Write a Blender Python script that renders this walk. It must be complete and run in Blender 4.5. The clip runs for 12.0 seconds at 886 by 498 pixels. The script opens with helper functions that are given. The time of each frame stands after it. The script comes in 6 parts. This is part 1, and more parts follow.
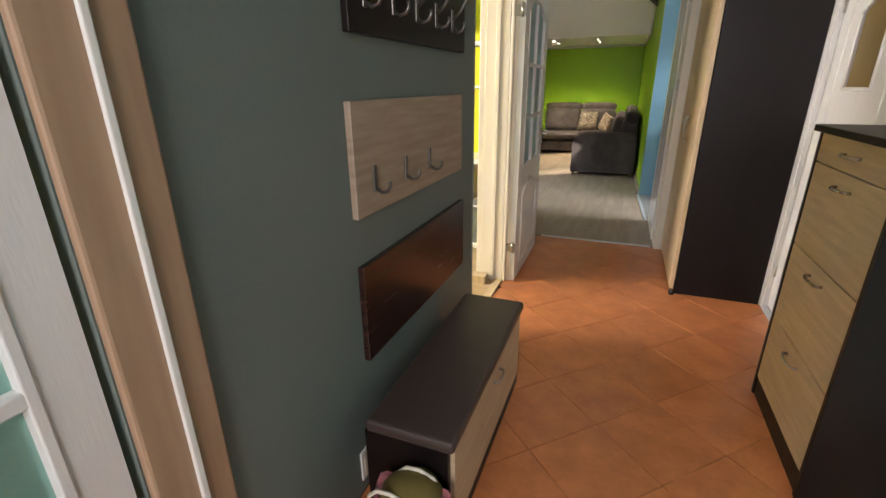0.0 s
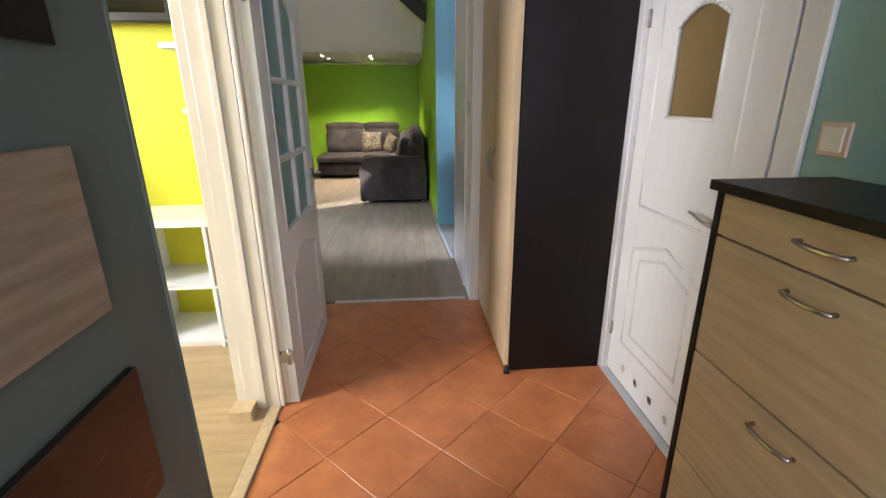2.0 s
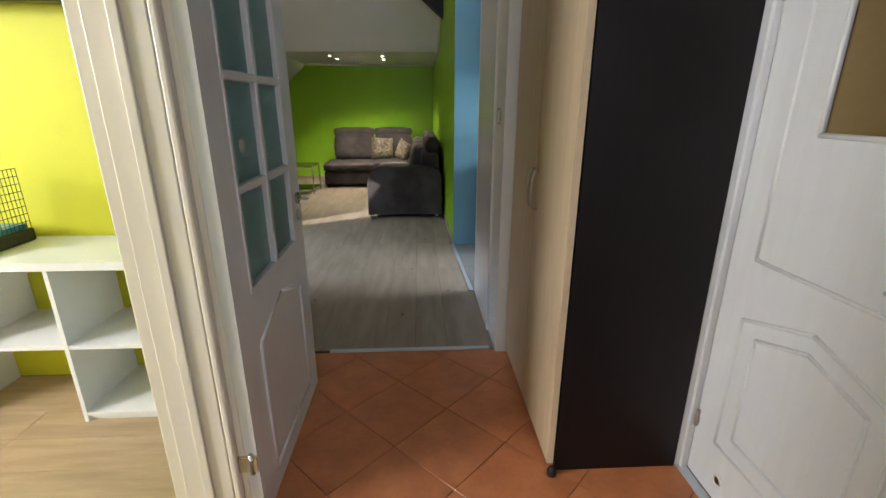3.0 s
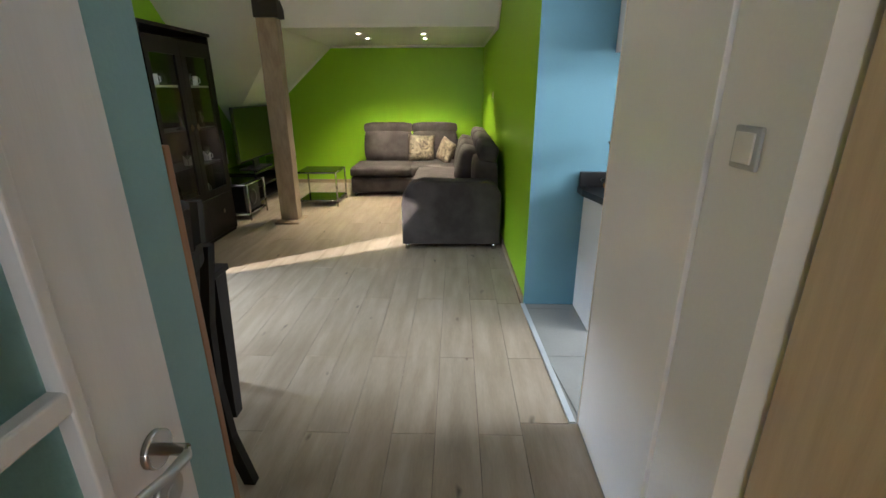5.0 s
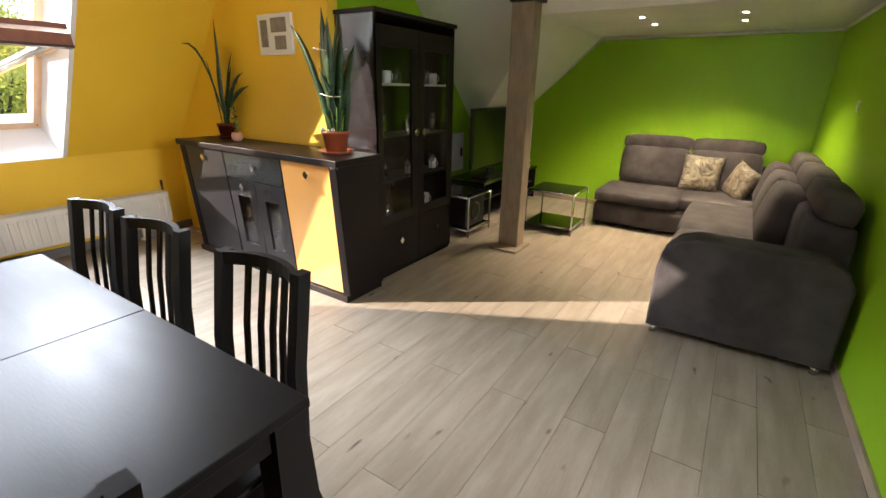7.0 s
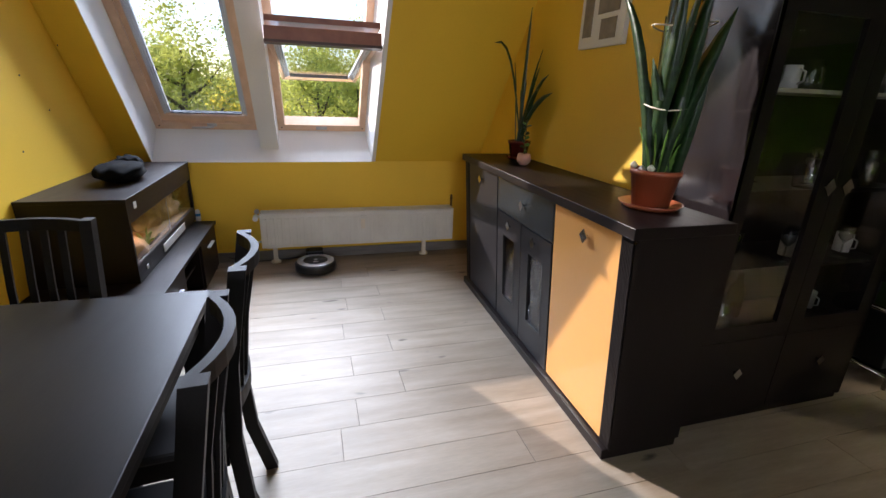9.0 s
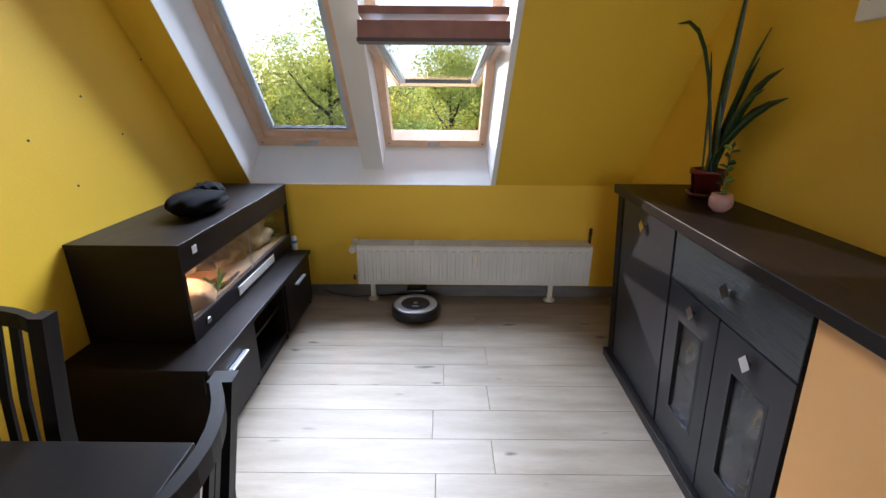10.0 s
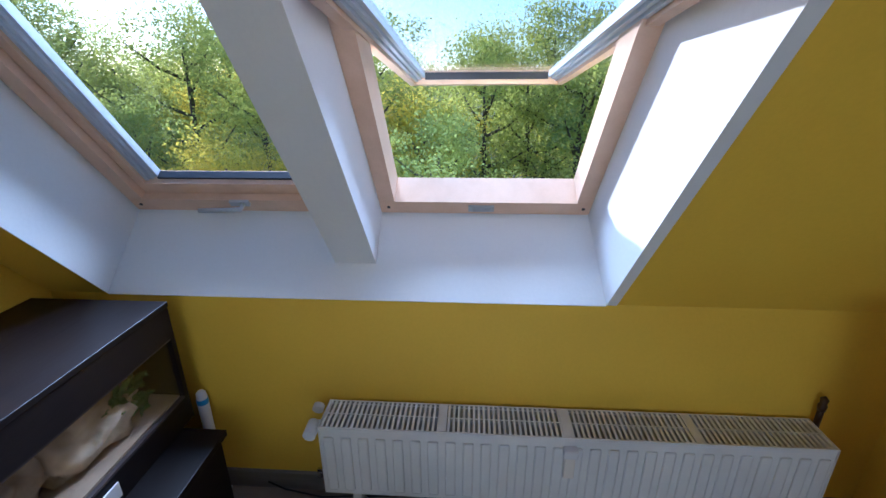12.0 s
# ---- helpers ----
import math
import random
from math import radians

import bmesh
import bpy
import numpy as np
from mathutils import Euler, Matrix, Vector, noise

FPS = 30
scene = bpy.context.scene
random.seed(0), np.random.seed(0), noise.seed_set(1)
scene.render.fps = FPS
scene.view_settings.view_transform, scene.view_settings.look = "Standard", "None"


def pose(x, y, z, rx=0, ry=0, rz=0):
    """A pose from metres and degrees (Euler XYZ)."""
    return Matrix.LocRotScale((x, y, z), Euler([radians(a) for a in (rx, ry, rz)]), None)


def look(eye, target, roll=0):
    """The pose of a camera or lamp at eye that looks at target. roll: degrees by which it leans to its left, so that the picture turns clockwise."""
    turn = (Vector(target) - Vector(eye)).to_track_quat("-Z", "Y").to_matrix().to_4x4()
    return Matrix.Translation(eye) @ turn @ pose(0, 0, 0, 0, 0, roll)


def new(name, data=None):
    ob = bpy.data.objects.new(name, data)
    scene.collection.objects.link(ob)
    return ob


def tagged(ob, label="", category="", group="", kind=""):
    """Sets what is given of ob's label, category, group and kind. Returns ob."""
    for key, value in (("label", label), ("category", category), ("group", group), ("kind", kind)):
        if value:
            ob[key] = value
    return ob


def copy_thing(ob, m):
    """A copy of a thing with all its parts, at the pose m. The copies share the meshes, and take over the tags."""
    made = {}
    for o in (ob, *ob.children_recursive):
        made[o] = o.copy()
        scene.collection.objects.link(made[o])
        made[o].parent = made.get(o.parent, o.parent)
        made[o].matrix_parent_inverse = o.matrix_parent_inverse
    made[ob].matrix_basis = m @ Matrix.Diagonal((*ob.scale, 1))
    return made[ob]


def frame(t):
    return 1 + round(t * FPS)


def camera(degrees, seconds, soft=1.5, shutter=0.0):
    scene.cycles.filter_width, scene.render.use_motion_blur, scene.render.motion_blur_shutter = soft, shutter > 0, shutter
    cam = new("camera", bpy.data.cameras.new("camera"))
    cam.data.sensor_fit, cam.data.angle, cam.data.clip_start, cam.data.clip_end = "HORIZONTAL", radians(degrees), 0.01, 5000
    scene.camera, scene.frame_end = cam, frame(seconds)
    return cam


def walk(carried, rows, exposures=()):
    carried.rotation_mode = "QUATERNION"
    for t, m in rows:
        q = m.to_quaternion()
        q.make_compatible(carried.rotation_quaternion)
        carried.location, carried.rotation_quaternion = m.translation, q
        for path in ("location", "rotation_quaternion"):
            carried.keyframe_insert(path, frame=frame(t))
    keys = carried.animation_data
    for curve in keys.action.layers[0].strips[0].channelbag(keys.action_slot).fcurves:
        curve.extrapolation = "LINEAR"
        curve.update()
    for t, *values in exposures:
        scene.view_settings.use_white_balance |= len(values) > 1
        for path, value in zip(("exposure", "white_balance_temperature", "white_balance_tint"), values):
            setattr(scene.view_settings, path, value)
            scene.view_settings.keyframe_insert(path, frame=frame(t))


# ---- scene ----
cam = camera(89.4, 12.0)
PATH = [
    (0, (1.415, 0.536, 1.354), (0.722, 2.283, 0.669), -0.6),
    (0.5, (1.32, 0.77, 1.337), (0.995, 2.604, 0.608), -0.5),
    (1, (1.264, 1.004, 1.356), (1.264, 2.871, 0.639), -0.5),
    (1.5, (1.296, 1.308, 1.375), (1.413, 3.192, 0.715), -0.7),
    (2, (1.338, 1.639, 1.392), (1.488, 3.531, 0.763), -0.3),
    (2.5, (1.316, 1.94, 1.408), (1.463, 3.84, 0.801), 0.1),
    (3, (1.334, 2.291, 1.398), (1.435, 4.192, 0.784), 0.1),
    (3.5, (1.297, 2.67, 1.383), (1.365, 4.568, 0.757), -0.1),
    (3.7, (1.288, 2.814, 1.398), (1.337, 4.713, 0.774), -0.2),
    (5.3, (1.148, 4.021, 1.466), (1.039, 5.9, 0.788), -0.1),
    (5.5, (1.131, 4.126, 1.483), (0.968, 5.998, 0.799), 0.0),
    (6, (1.137, 4.447, 1.504), (0.741, 6.283, 0.816), 0.5),
    (6.5, (1.063, 4.755, 1.491), (0.352, 6.496, 0.809), 0.8),
    (7, (0.97, 5.031, 1.475), (-0.052, 6.612, 0.8), 1.0),
    (7.2, (0.925, 5.151, 1.478), (-0.208, 6.654, 0.802), 1.3),
    (8.8, (0.21, 5.939, 1.457), (-1.557, 6.609, 0.803), 2.2),
    (9, (0.061, 6.0, 1.434), (-1.75, 6.544, 0.784), 2.2),
    (9.5, (-0.338, 6.119, 1.465), (-2.212, 6.353, 0.806), 1.4),
    (10, (-0.783, 6.174, 1.48), (-2.67, 6.176, 0.818), 0.5),
    (10.5, (-1.242, 6.176, 1.521), (-3.12, 6.082, 0.841), 0.1),
    (11, (-1.7, 6.171, 1.503), (-3.59, 6.042, 0.86), 0.0),
    (11.5, (-2.184, 6.135, 1.545), (-4.054, 5.987, 0.852), -0.3),
    (12, (-2.605, 6.075, 1.544), (-4.472, 5.946, 0.839), -0.4),
]
EXPOSURES = [(0, 1.85, 7000, 18), (1.0, 2.1, 6800, 19), (2.0, 1.95, 6100, 20), (3.0, 1.42, 6100, 15), (3.6, 1.38, 6300, 14), (5.4, 2.08, 6300, 12), (7.1, 2.0, 6900, 18), (9, 0.98, 6300, 20), (10.5, 1.15, 5800, 17), (12, 0.93, 4850, 16)]
walk(cam, [(t, look(eye, target, roll)) for t, eye, target, roll in PATH], EXPOSURES)

# ---- world, sun, lights ----
SUN_EL, SUN_AZ = 22.8, 37.0     # degrees; azimuth of travel measured from +x towards +y
world = bpy.data.worlds.new("world")
scene.world = world
world.use_nodes = True
wn = world.node_tree
sky = wn.nodes.new("ShaderNodeTexSky")
sky.sky_type, sky.sun_disc = "NISHITA", False
sky.dust_density, sky.ozone_density = 0.3, 3.0
sky.sun_elevation = radians(SUN_EL)
sky.sun_rotation = radians(270 - SUN_AZ)
wn.nodes["Background"].inputs[1].default_value = 0.14
wn.links.new(sky.outputs[0], wn.nodes["Background"].inputs[0])

sun_way = Vector((math.cos(radians(SUN_AZ)) * math.cos(radians(SUN_EL)), math.sin(radians(SUN_AZ)) * math.cos(radians(SUN_EL)), -math.sin(radians(SUN_EL))))
sun = new("sun", bpy.data.lights.new("sun", "SUN"))
sun.data.energy, sun.data.angle, sun.data.color = 3.8, radians(0.6), (1.0, 0.93, 0.82)
sun.matrix_world = look((-20, 0, 12), Vector((-20, 0, 12)) + sun_way)


def area(name, eye, target, w, h, power, colour=(1, 1, 1)):
    a = new(name, bpy.data.lights.new(name, "AREA"))
    a.data.shape, a.data.size, a.data.size_y, a.data.energy, a.data.color = "RECTANGLE", w, h, power, colour
    a.matrix_world = look(eye, target)
    return a


# Added lamp high outside the roof windows, on top of the sky texture.
area("skylight_sky", (-11.0, 5.4, 8.6), (-3.0, 6.0, 1.0), 10.0, 6.0, 5800, (0.74, 0.87, 1.0))
# Added fill lamps, unseen, for kitchen, bedroom and hall; the walls there are solid.
area("kitchen_window_glow", (4.9, 5.7, 1.7), (1.6, 5.7, 0.6), 1.4, 1.3, 66, (0.93, 0.97, 1.0))
area("bedroom_window_glow", (-2.9, 2.4, 1.9), (0.5, 3.6, 0.8), 1.6, 1.4, 92, (1.0, 0.98, 0.93))
area("entrance_glow", (1.55, -1.42, 1.5), (1.5, 2.5, 0.8), 1.3, 1.8, 20, (0.97, 0.98, 1.0))


# ---- materials ----
def material(name, colour, rough=0.6, metal=0.0, second=None, scale=4.0, stretch=(1, 1, 1), bump=0.0, bump_scale=60.0, fine=0.08, mix=1.0, spec=0.5, per_object=0.0, coord="Object"):
    m = bpy.data.materials.new(name)
    m.use_nodes = True
    t = m.node_tree
    N, L = t.nodes, t.links
    b = N["Principled BSDF"]
    b.inputs["Roughness"].default_value, b.inputs["Metallic"].default_value = rough, metal
    b.inputs["Specular IOR Level"].default_value = spec
    tc, mp = N.new("ShaderNodeTexCoord"), N.new("ShaderNodeMapping")
    mp.inputs["Scale"].default_value = stretch
    L.new(tc.outputs[coord], mp.inputs[0])
    n1, n2 = N.new("ShaderNodeTexNoise"), N.new("ShaderNodeTexNoise")
    n1.inputs["Scale"].default_value, n1.inputs["Detail"].default_value = scale, 5
    n2.inputs["Scale"].default_value, n2.inputs["Detail"].default_value = bump_scale, 4
    if per_object:
        oi, va, vm = N.new("ShaderNodeObjectInfo"), N.new("ShaderNodeVectorMath"), N.new("ShaderNodeCombineXYZ")
        mu = N.new("ShaderNodeMath")
        mu.operation = "MULTIPLY"
        mu.inputs[1].default_value = 37.0
        L.new(oi.outputs["Random"], mu.inputs[0])
        for k in range(3):
            L.new(mu.outputs[0], vm.inputs[k])
        va.operation = "ADD"
        L.new(mp.outputs[0], va.inputs[0])
        L.new(vm.outputs[0], va.inputs[1])
        src = va.outputs[0]
    else:
        src = mp.outputs[0]
    L.new(src, n1.inputs[0])
    L.new(src, n2.inputs[0])
    r = N.new("ShaderNodeValToRGB")
    r.color_ramp.elements[0].position, r.color_ramp.elements[1].position = 0.34, 0.68
    second = second or tuple(c * 0.86 for c in colour)
    r.color_ramp.elements[0].color, r.color_ramp.elements[1].color = (*second, 1), (*colour, 1)
    L.new(n1.outputs[0], r.inputs[0])
    mx = N.new("ShaderNodeMix")
    mx.data_type, mx.blend_type = "RGBA", "MULTIPLY"
    mx.inputs[0].default_value = 1.0
    r2 = N.new("ShaderNodeMapRange")
    r2.inputs[3].default_value, r2.inputs[4].default_value = 1 - fine, 1 + fine
    L.new(n2.outputs[0], r2.inputs[0])
    L.new(r.outputs[0], mx.inputs[6])
    L.new(r2.outputs[0], mx.inputs[7])
    last = mx.outputs[2]
    if per_object:
        m3, rr = N.new("ShaderNodeMix"), N.new("ShaderNodeMapRange")
        m3.data_type, m3.blend_type = "RGBA", "MULTIPLY"
        m3.inputs[0].default_value = 1.0
        rr.inputs[3].default_value, rr.inputs[4].default_value = 1 - per_object, 1 + per_object
        L.new(oi.outputs["Random"], rr.inputs[0])
        L.new(last, m3.inputs[6])
        L.new(rr.outputs[0], m3.inputs[7])
        last = m3.outputs[2]
    L.new(last, b.inputs["Base Color"])
    rm = N.new("ShaderNodeMapRange")
    rm.inputs[3].default_value, rm.inputs[4].default_value = max(0.02, rough - 0.07), min(1, rough + 0.07)
    L.new(n1.outputs[0], rm.inputs[0])
    L.new(rm.outputs[0], b.inputs["Roughness"])
    if bump:
        bp = N.new("ShaderNodeBump")
        bp.inputs["Strength"].default_value, bp.inputs["Distance"].default_value = 1.0, bump
        L.new(n2.outputs[0], bp.inputs["Height"])
        L.new(bp.outputs[0], b.inputs["Normal"])
    return m


def knots(m, scale=2.6, stretch=(1.5, 0.55, 1), dark=0.42, size=0.085):
    """Adds scattered elongated dark knots to a wood."""
    N, L = m.node_tree.nodes, m.node_tree.links
    base = N["Principled BSDF"].inputs["Base Color"]
    col = base.links[0].from_socket
    coord = N["Noise Texture"].inputs[0].links[0].from_socket
    mp, vo, ns, ad, rp, mx = N.new("ShaderNodeMapping"), N.new("ShaderNodeTexVoronoi"), N.new("ShaderNodeTexNoise"), N.new("ShaderNodeVectorMath"), N.new("ShaderNodeMapRange"), N.new("ShaderNodeMix")
    sx, sy, sz = N["Mapping"].inputs["Scale"].default_value
    mp.inputs["Scale"].default_value = (stretch[0] / sx, stretch[1] / sy, stretch[2] / sz)
    L.new(coord, mp.inputs[0])
    ns.inputs["Scale"].default_value = 9
    L.new(mp.outputs[0], ns.inputs[0])
    sc = N.new("ShaderNodeVectorMath")
    sc.operation = "SCALE"
    sc.inputs[3].default_value = 0.10
    L.new(ns.outputs["Color"], sc.inputs[0])
    L.new(mp.outputs[0], ad.inputs[0])
    L.new(sc.outputs[0], ad.inputs[1])
    vo.inputs["Scale"].default_value = scale
    L.new(ad.outputs[0], vo.inputs[0])
    rp.inputs[1].default_value, rp.inputs[2].default_value = size * 0.35, size * 1.7
    rp.inputs[3].default_value, rp.inputs[4].default_value = dark, 1.0
    L.new(vo.outputs["Distance"], rp.inputs[0])
    mx.data_type, mx.blend_type = "RGBA", "MULTIPLY"
    mx.inputs[0].default_value = 1.0
    L.new(col, mx.inputs[6])
    L.new(rp.outputs[0], mx.inputs[7])
    L.new(mx.outputs[2], base)


def glass(name, colour=(1, 1, 1), rough=0.0, mixin=0.03):
    m = bpy.data.materials.new(name)
    m.use_nodes = True
    t = m.node_tree
    N, L = t.nodes, t.links
    N.remove(N["Principled BSDF"])
    tr, gl, mx = N.new("ShaderNodeBsdfTransparent"), N.new("ShaderNodeBsdfGlossy"), N.new("ShaderNodeMixShader")
    lw, pw, fr = N.new("ShaderNodeLayerWeight"), N.new("ShaderNodeMath"), N.new("ShaderNodeMath")
    lw.inputs[0].default_value = 0.5
    pw.operation, fr.operation = "POWER", "MULTIPLY_ADD"
    pw.inputs[1].default_value = 4.0
    fr.inputs[1].default_value, fr.inputs[2].default_value = 0.55, mixin
    L.new(lw.outputs["Facing"], pw.inputs[0])
    L.new(pw.outputs[0], fr.inputs[0])
    tr.inputs[0].default_value = (*colour, 1)
    gl.inputs["Roughness"].default_value = rough
    L.new(fr.outputs[0], mx.inputs[0])
    L.new(tr.outputs[0], mx.inputs[1])
    L.new(gl.outputs[0], mx.inputs[2])
    L.new(mx.outputs[0], N["Material Output"].inputs[0])
    return m


def frosted(name, colour, rough=0.35):
    m = material(name, colour, rough, bump=0.002, bump_scale=45)
    m.node_tree.nodes["Principled BSDF"].inputs["Transmission Weight"].default_value = 0.75
    m.node_tree.nodes["Principled BSDF"].inputs["IOR"].default_value = 1.3
    return m


def glow(name, colour, power):
    m = bpy.data.materials.new(name)
    m.use_nodes = True
    b = m.node_tree.nodes["Principled BSDF"]
    b.inputs["Emission Color"].default_value, b.inputs["Emission Strength"].default_value = (*colour, 1), power
    return m


GREYBOARD = material("grey_brown_board", (0.20, 0.185, 0.17), 0.5, second=(0.15, 0.138, 0.127), scale=5, stretch=(1, 1, 8))
TEAL = material("teal_paint", (0.24, 0.40, 0.41), 0.62, scale=1.5, bump=0.0006, bump_scale=90, fine=0.04)
GREYTEAL = material("grey_teal_paint", (0.142, 0.178, 0.168), 0.62, second=(0.130, 0.163, 0.154), scale=1.5, bump=0.0006, bump_scale=90, fine=0.04)
BLUE = material("blue_paint", (0.135, 0.305, 0.39), 0.6, scale=1.5, bump=0.0006, bump_scale=90, fine=0.04)
YELLOW = material("yellow_paint", (0.84, 0.54, 0.035), 0.6, second=(0.78, 0.49, 0.03), scale=1.2, bump=0.0006, bump_scale=90, fine=0.04)
LEMON = material("lemon_paint", (0.70, 0.68, 0.02), 0.6, scale=1.2, bump=0.0006, bump_scale=90, fine=0.04)
GREEN = material("lime_green_paint", (0.30, 0.58, 0.012), 0.5, second=(0.27, 0.54, 0.012), scale=1.2, bump=0.0006, bump_scale=90, fine=0.04)
WHITE = material("white_paint", (0.78, 0.78, 0.76), 0.6, second=(0.73, 0.73, 0.71), scale=1.5, bump=0.0004, bump_scale=90, fine=0.03)
GLOSSWHITE = material("gloss_white_lacquer", (0.80, 0.80, 0.80), 0.16, scale=2, second=(0.77, 0.77, 0.78), fine=0.02)
DOORWHITE = material("door_white_foil", (0.68, 0.68, 0.68), 0.38, second=(0.645, 0.645, 0.645), scale=3, stretch=(9, 9, 1), fine=0.03, bump=0.0003, bump_scale=30)
CREAM = material("cream_frame_paint", (0.76, 0.70, 0.60), 0.42, second=(0.71, 0.65, 0.54), scale=2, fine=0.03)
WENGE = material("wenge_veneer", (0.010, 0.0065, 0.0065), 0.42, spec=0.25, second=(0.007, 0.005, 0.005), scale=6, stretch=(14, 14, 1), bump=0.0004, bump_scale=20, fine=0.15)
WENGEX = material("wenge_veneer_flat", (0.011, 0.0075, 0.007), 0.40, spec=0.22, second=(0.009, 0.006, 0.006), scale=6, stretch=(1, 14, 14), bump=0.0004, bump_scale=20, fine=0.15)
BROWNPANEL = material("brown_panel", (0.035, 0.014, 0.010), 0.25, second=(0.022, 0.010, 0.008), scale=5, stretch=(4, 1, 10), fine=0.1)
BLACKWOOD = material("black_brown_stain", (0.010, 0.008, 0.008), 0.55, spec=0.2, second=(0.008, 0.007, 0.007), scale=5, stretch=(2, 12, 12), bump=0.0003, bump_scale=25, fine=0.15)
OAK = material("sonoma_oak_veneer", (0.60, 0.47, 0.33), 0.45, second=(0.47, 0.36, 0.245), scale=3.2, stretch=(1.5, 1.2, 14), bump=0.0003, bump_scale=30, fine=0.12)
OAKP = material("sonoma_oak_panel", (0.40, 0.31, 0.235), 0.45, second=(0.29, 0.215, 0.16), scale=3.2, stretch=(1.5, 1.2, 14), bump=0.0003, bump_scale=30, fine=0.12)
BIRCH = material("birch_veneer", (0.60, 0.47, 0.30), 0.4, second=(0.52, 0.39, 0.24), scale=3, stretch=(12, 12, 1), bump=0.0002, bump_scale=30, fine=0.06)
STRIP = material("orange_wood_strip", (0.33, 0.15, 0.06), 0.4, second=(0.26, 0.11, 0.045), scale=4, stretch=(12, 12, 1), fine=0.1)
MAROONM = material("dark_brown_aluminium", (0.075, 0.045, 0.042), 0.35, 0.4, fine=0.05)
REDWOOD = material("reddish_brown_varnish", (0.30, 0.12, 0.08), 0.35, second=(0.22, 0.085, 0.06), scale=4, stretch=(3, 3, 3), fine=0.08)
PINE = material("varnished_pine", (0.72, 0.49, 0.33), 0.35, second=(0.64, 0.42, 0.27), scale=4, stretch=(3, 3, 3), fine=0.06)
PEACH = material("peach_lacquer", (0.66, 0.33, 0.10), 0.14, second=(0.62, 0.31, 0.095), scale=2, fine=0.02)
SLATE = material("dark_blue_grey_lacquer", (0.030, 0.036, 0.040), 0.22, second=(0.018, 0.022, 0.026), scale=6, stretch=(2, 1, 40), bump=0.0008, bump_scale=14, fine=0.1)
PLANK = material("grey_oak_laminate", (0.35, 0.29, 0.225), 0.52, second=(0.26, 0.21, 0.155), scale=3.0, stretch=(5, 0.75, 1), bump=0.0003, bump_scale=30, spec=0.35, fine=0.12, per_object=0.05)
knots(PLANK, scale=4.6, dark=0.30, size=0.070)
PLANKX = material("oak_laminate", (0.50, 0.36, 0.22), 0.35, second=(0.40, 0.28, 0.16), scale=3.0, stretch=(1, 8, 1), bump=0.0003, bump_scale=26, fine=0.1, per_object=0.08)
TERRA = material("terracotta_tile", (0.60, 0.22, 0.085), 0.32, second=(0.46, 0.155, 0.058), scale=7.0, bump=0.0008, bump_scale=40, fine=0.14, per_object=0.07)
GROUT = material("brown_grout", (0.075, 0.040, 0.027), 0.9, bump=0.001)
CONCRETE = material("grey_floor_tile", (0.27, 0.27, 0.26), 0.35, second=(0.21, 0.21, 0.20), scale=2.5, bump=0.0005, fine=0.08)
STEEL = material("brushed_steel", (0.55, 0.53, 0.50), 0.28, 1.0, fine=0.06)
CHROME = material("chrome", (0.7, 0.7, 0.7), 0.12, 1.0, fine=0.02)
ALU = material("grey_aluminium", (0.60, 0.63, 0.67), 0.38, 0.35, fine=0.04)
SOFA = material("taupe_grey_velour", (0.070, 0.060, 0.060), 0.85, second=(0.030, 0.023, 0.023), scale=5, bump=0.002, bump_scale=120, fine=0.2)
POSTM = material("rough_post_plaster", (0.36, 0.28, 0.20), 0.75, second=(0.28, 0.21, 0.145), scale=6, stretch=(3, 3, 1), bump=0.003, bump_scale=18, fine=0.12)
DARKBEAM = material("dark_beam", (0.018, 0.013, 0.012), 0.6, bump=0.002, bump_scale=20)
HOOKM = material("dark_steel", (0.20, 0.19, 0.18), 0.34, 0.9, fine=0.05)
BLACK = material("black_plastic", (0.012, 0.012, 0.013), 0.35)
SCREEN = material("black_screen", (0.006, 0.006, 0.007), 0.08)
RADW = material("radiator_enamel", (0.76, 0.75, 0.71), 0.3, fine=0.02)
PLASTIC = material("white_plastic", (0.74, 0.73, 0.70), 0.4, fine=0.02)
GLASS = glass("clear_glass")
SMOKE = glass("smoked_glass", (0.50, 0.48, 0.44))
FROST = frosted("frosted_glass", (0.35, 0.60, 0.56))
AMBER = material("amber_frosted_glass", (0.20, 0.14, 0.055), 0.35, second=(0.17, 0.12, 0.045), bump=0.001, bump_scale=60)


LEATHER = material("brown_leatherette", (0.060, 0.042, 0.038), 0.42, second=(0.048, 0.034, 0.030), scale=3, bump=0.0006, bump_scale=160, fine=0.08)
BIRCHD = material("beige_architrave_veneer", (0.40, 0.27, 0.18), 0.45, second=(0.34, 0.22, 0.145), scale=3, stretch=(12, 12, 1), fine=0.06)
BEIGEPL = material("beige_plastic", (0.62, 0.46, 0.37), 0.35, fine=0.02)
GREYPL = material("grey_plastic", (0.42, 0.44, 0.44), 0.4, fine=0.02)
FLORAL = material("floral_print", (0.55, 0.18, 0.20), 0.7, second=(0.015, 0.012, 0.02), scale=22, fine=0.5, bump_scale=30, bump=0.001)
OLIVE = material("olive_cloth", (0.16, 0.12, 0.03), 0.8, fine=0.15)
BLACKSTONE = material("black_worktop", (0.018, 0.017, 0.018), 0.3, second=(0.012, 0.011, 0.012), scale=20, fine=0.3, bump_scale=120)
FR_Y = material("yellow_fruit_skin", (0.62, 0.42, 0.05), 0.45, second=(0.5, 0.36, 0.05), scale=20)
FR_G = material("green_fruit_skin", (0.36, 0.42, 0.05), 0.45, second=(0.45, 0.40, 0.06), scale=20)
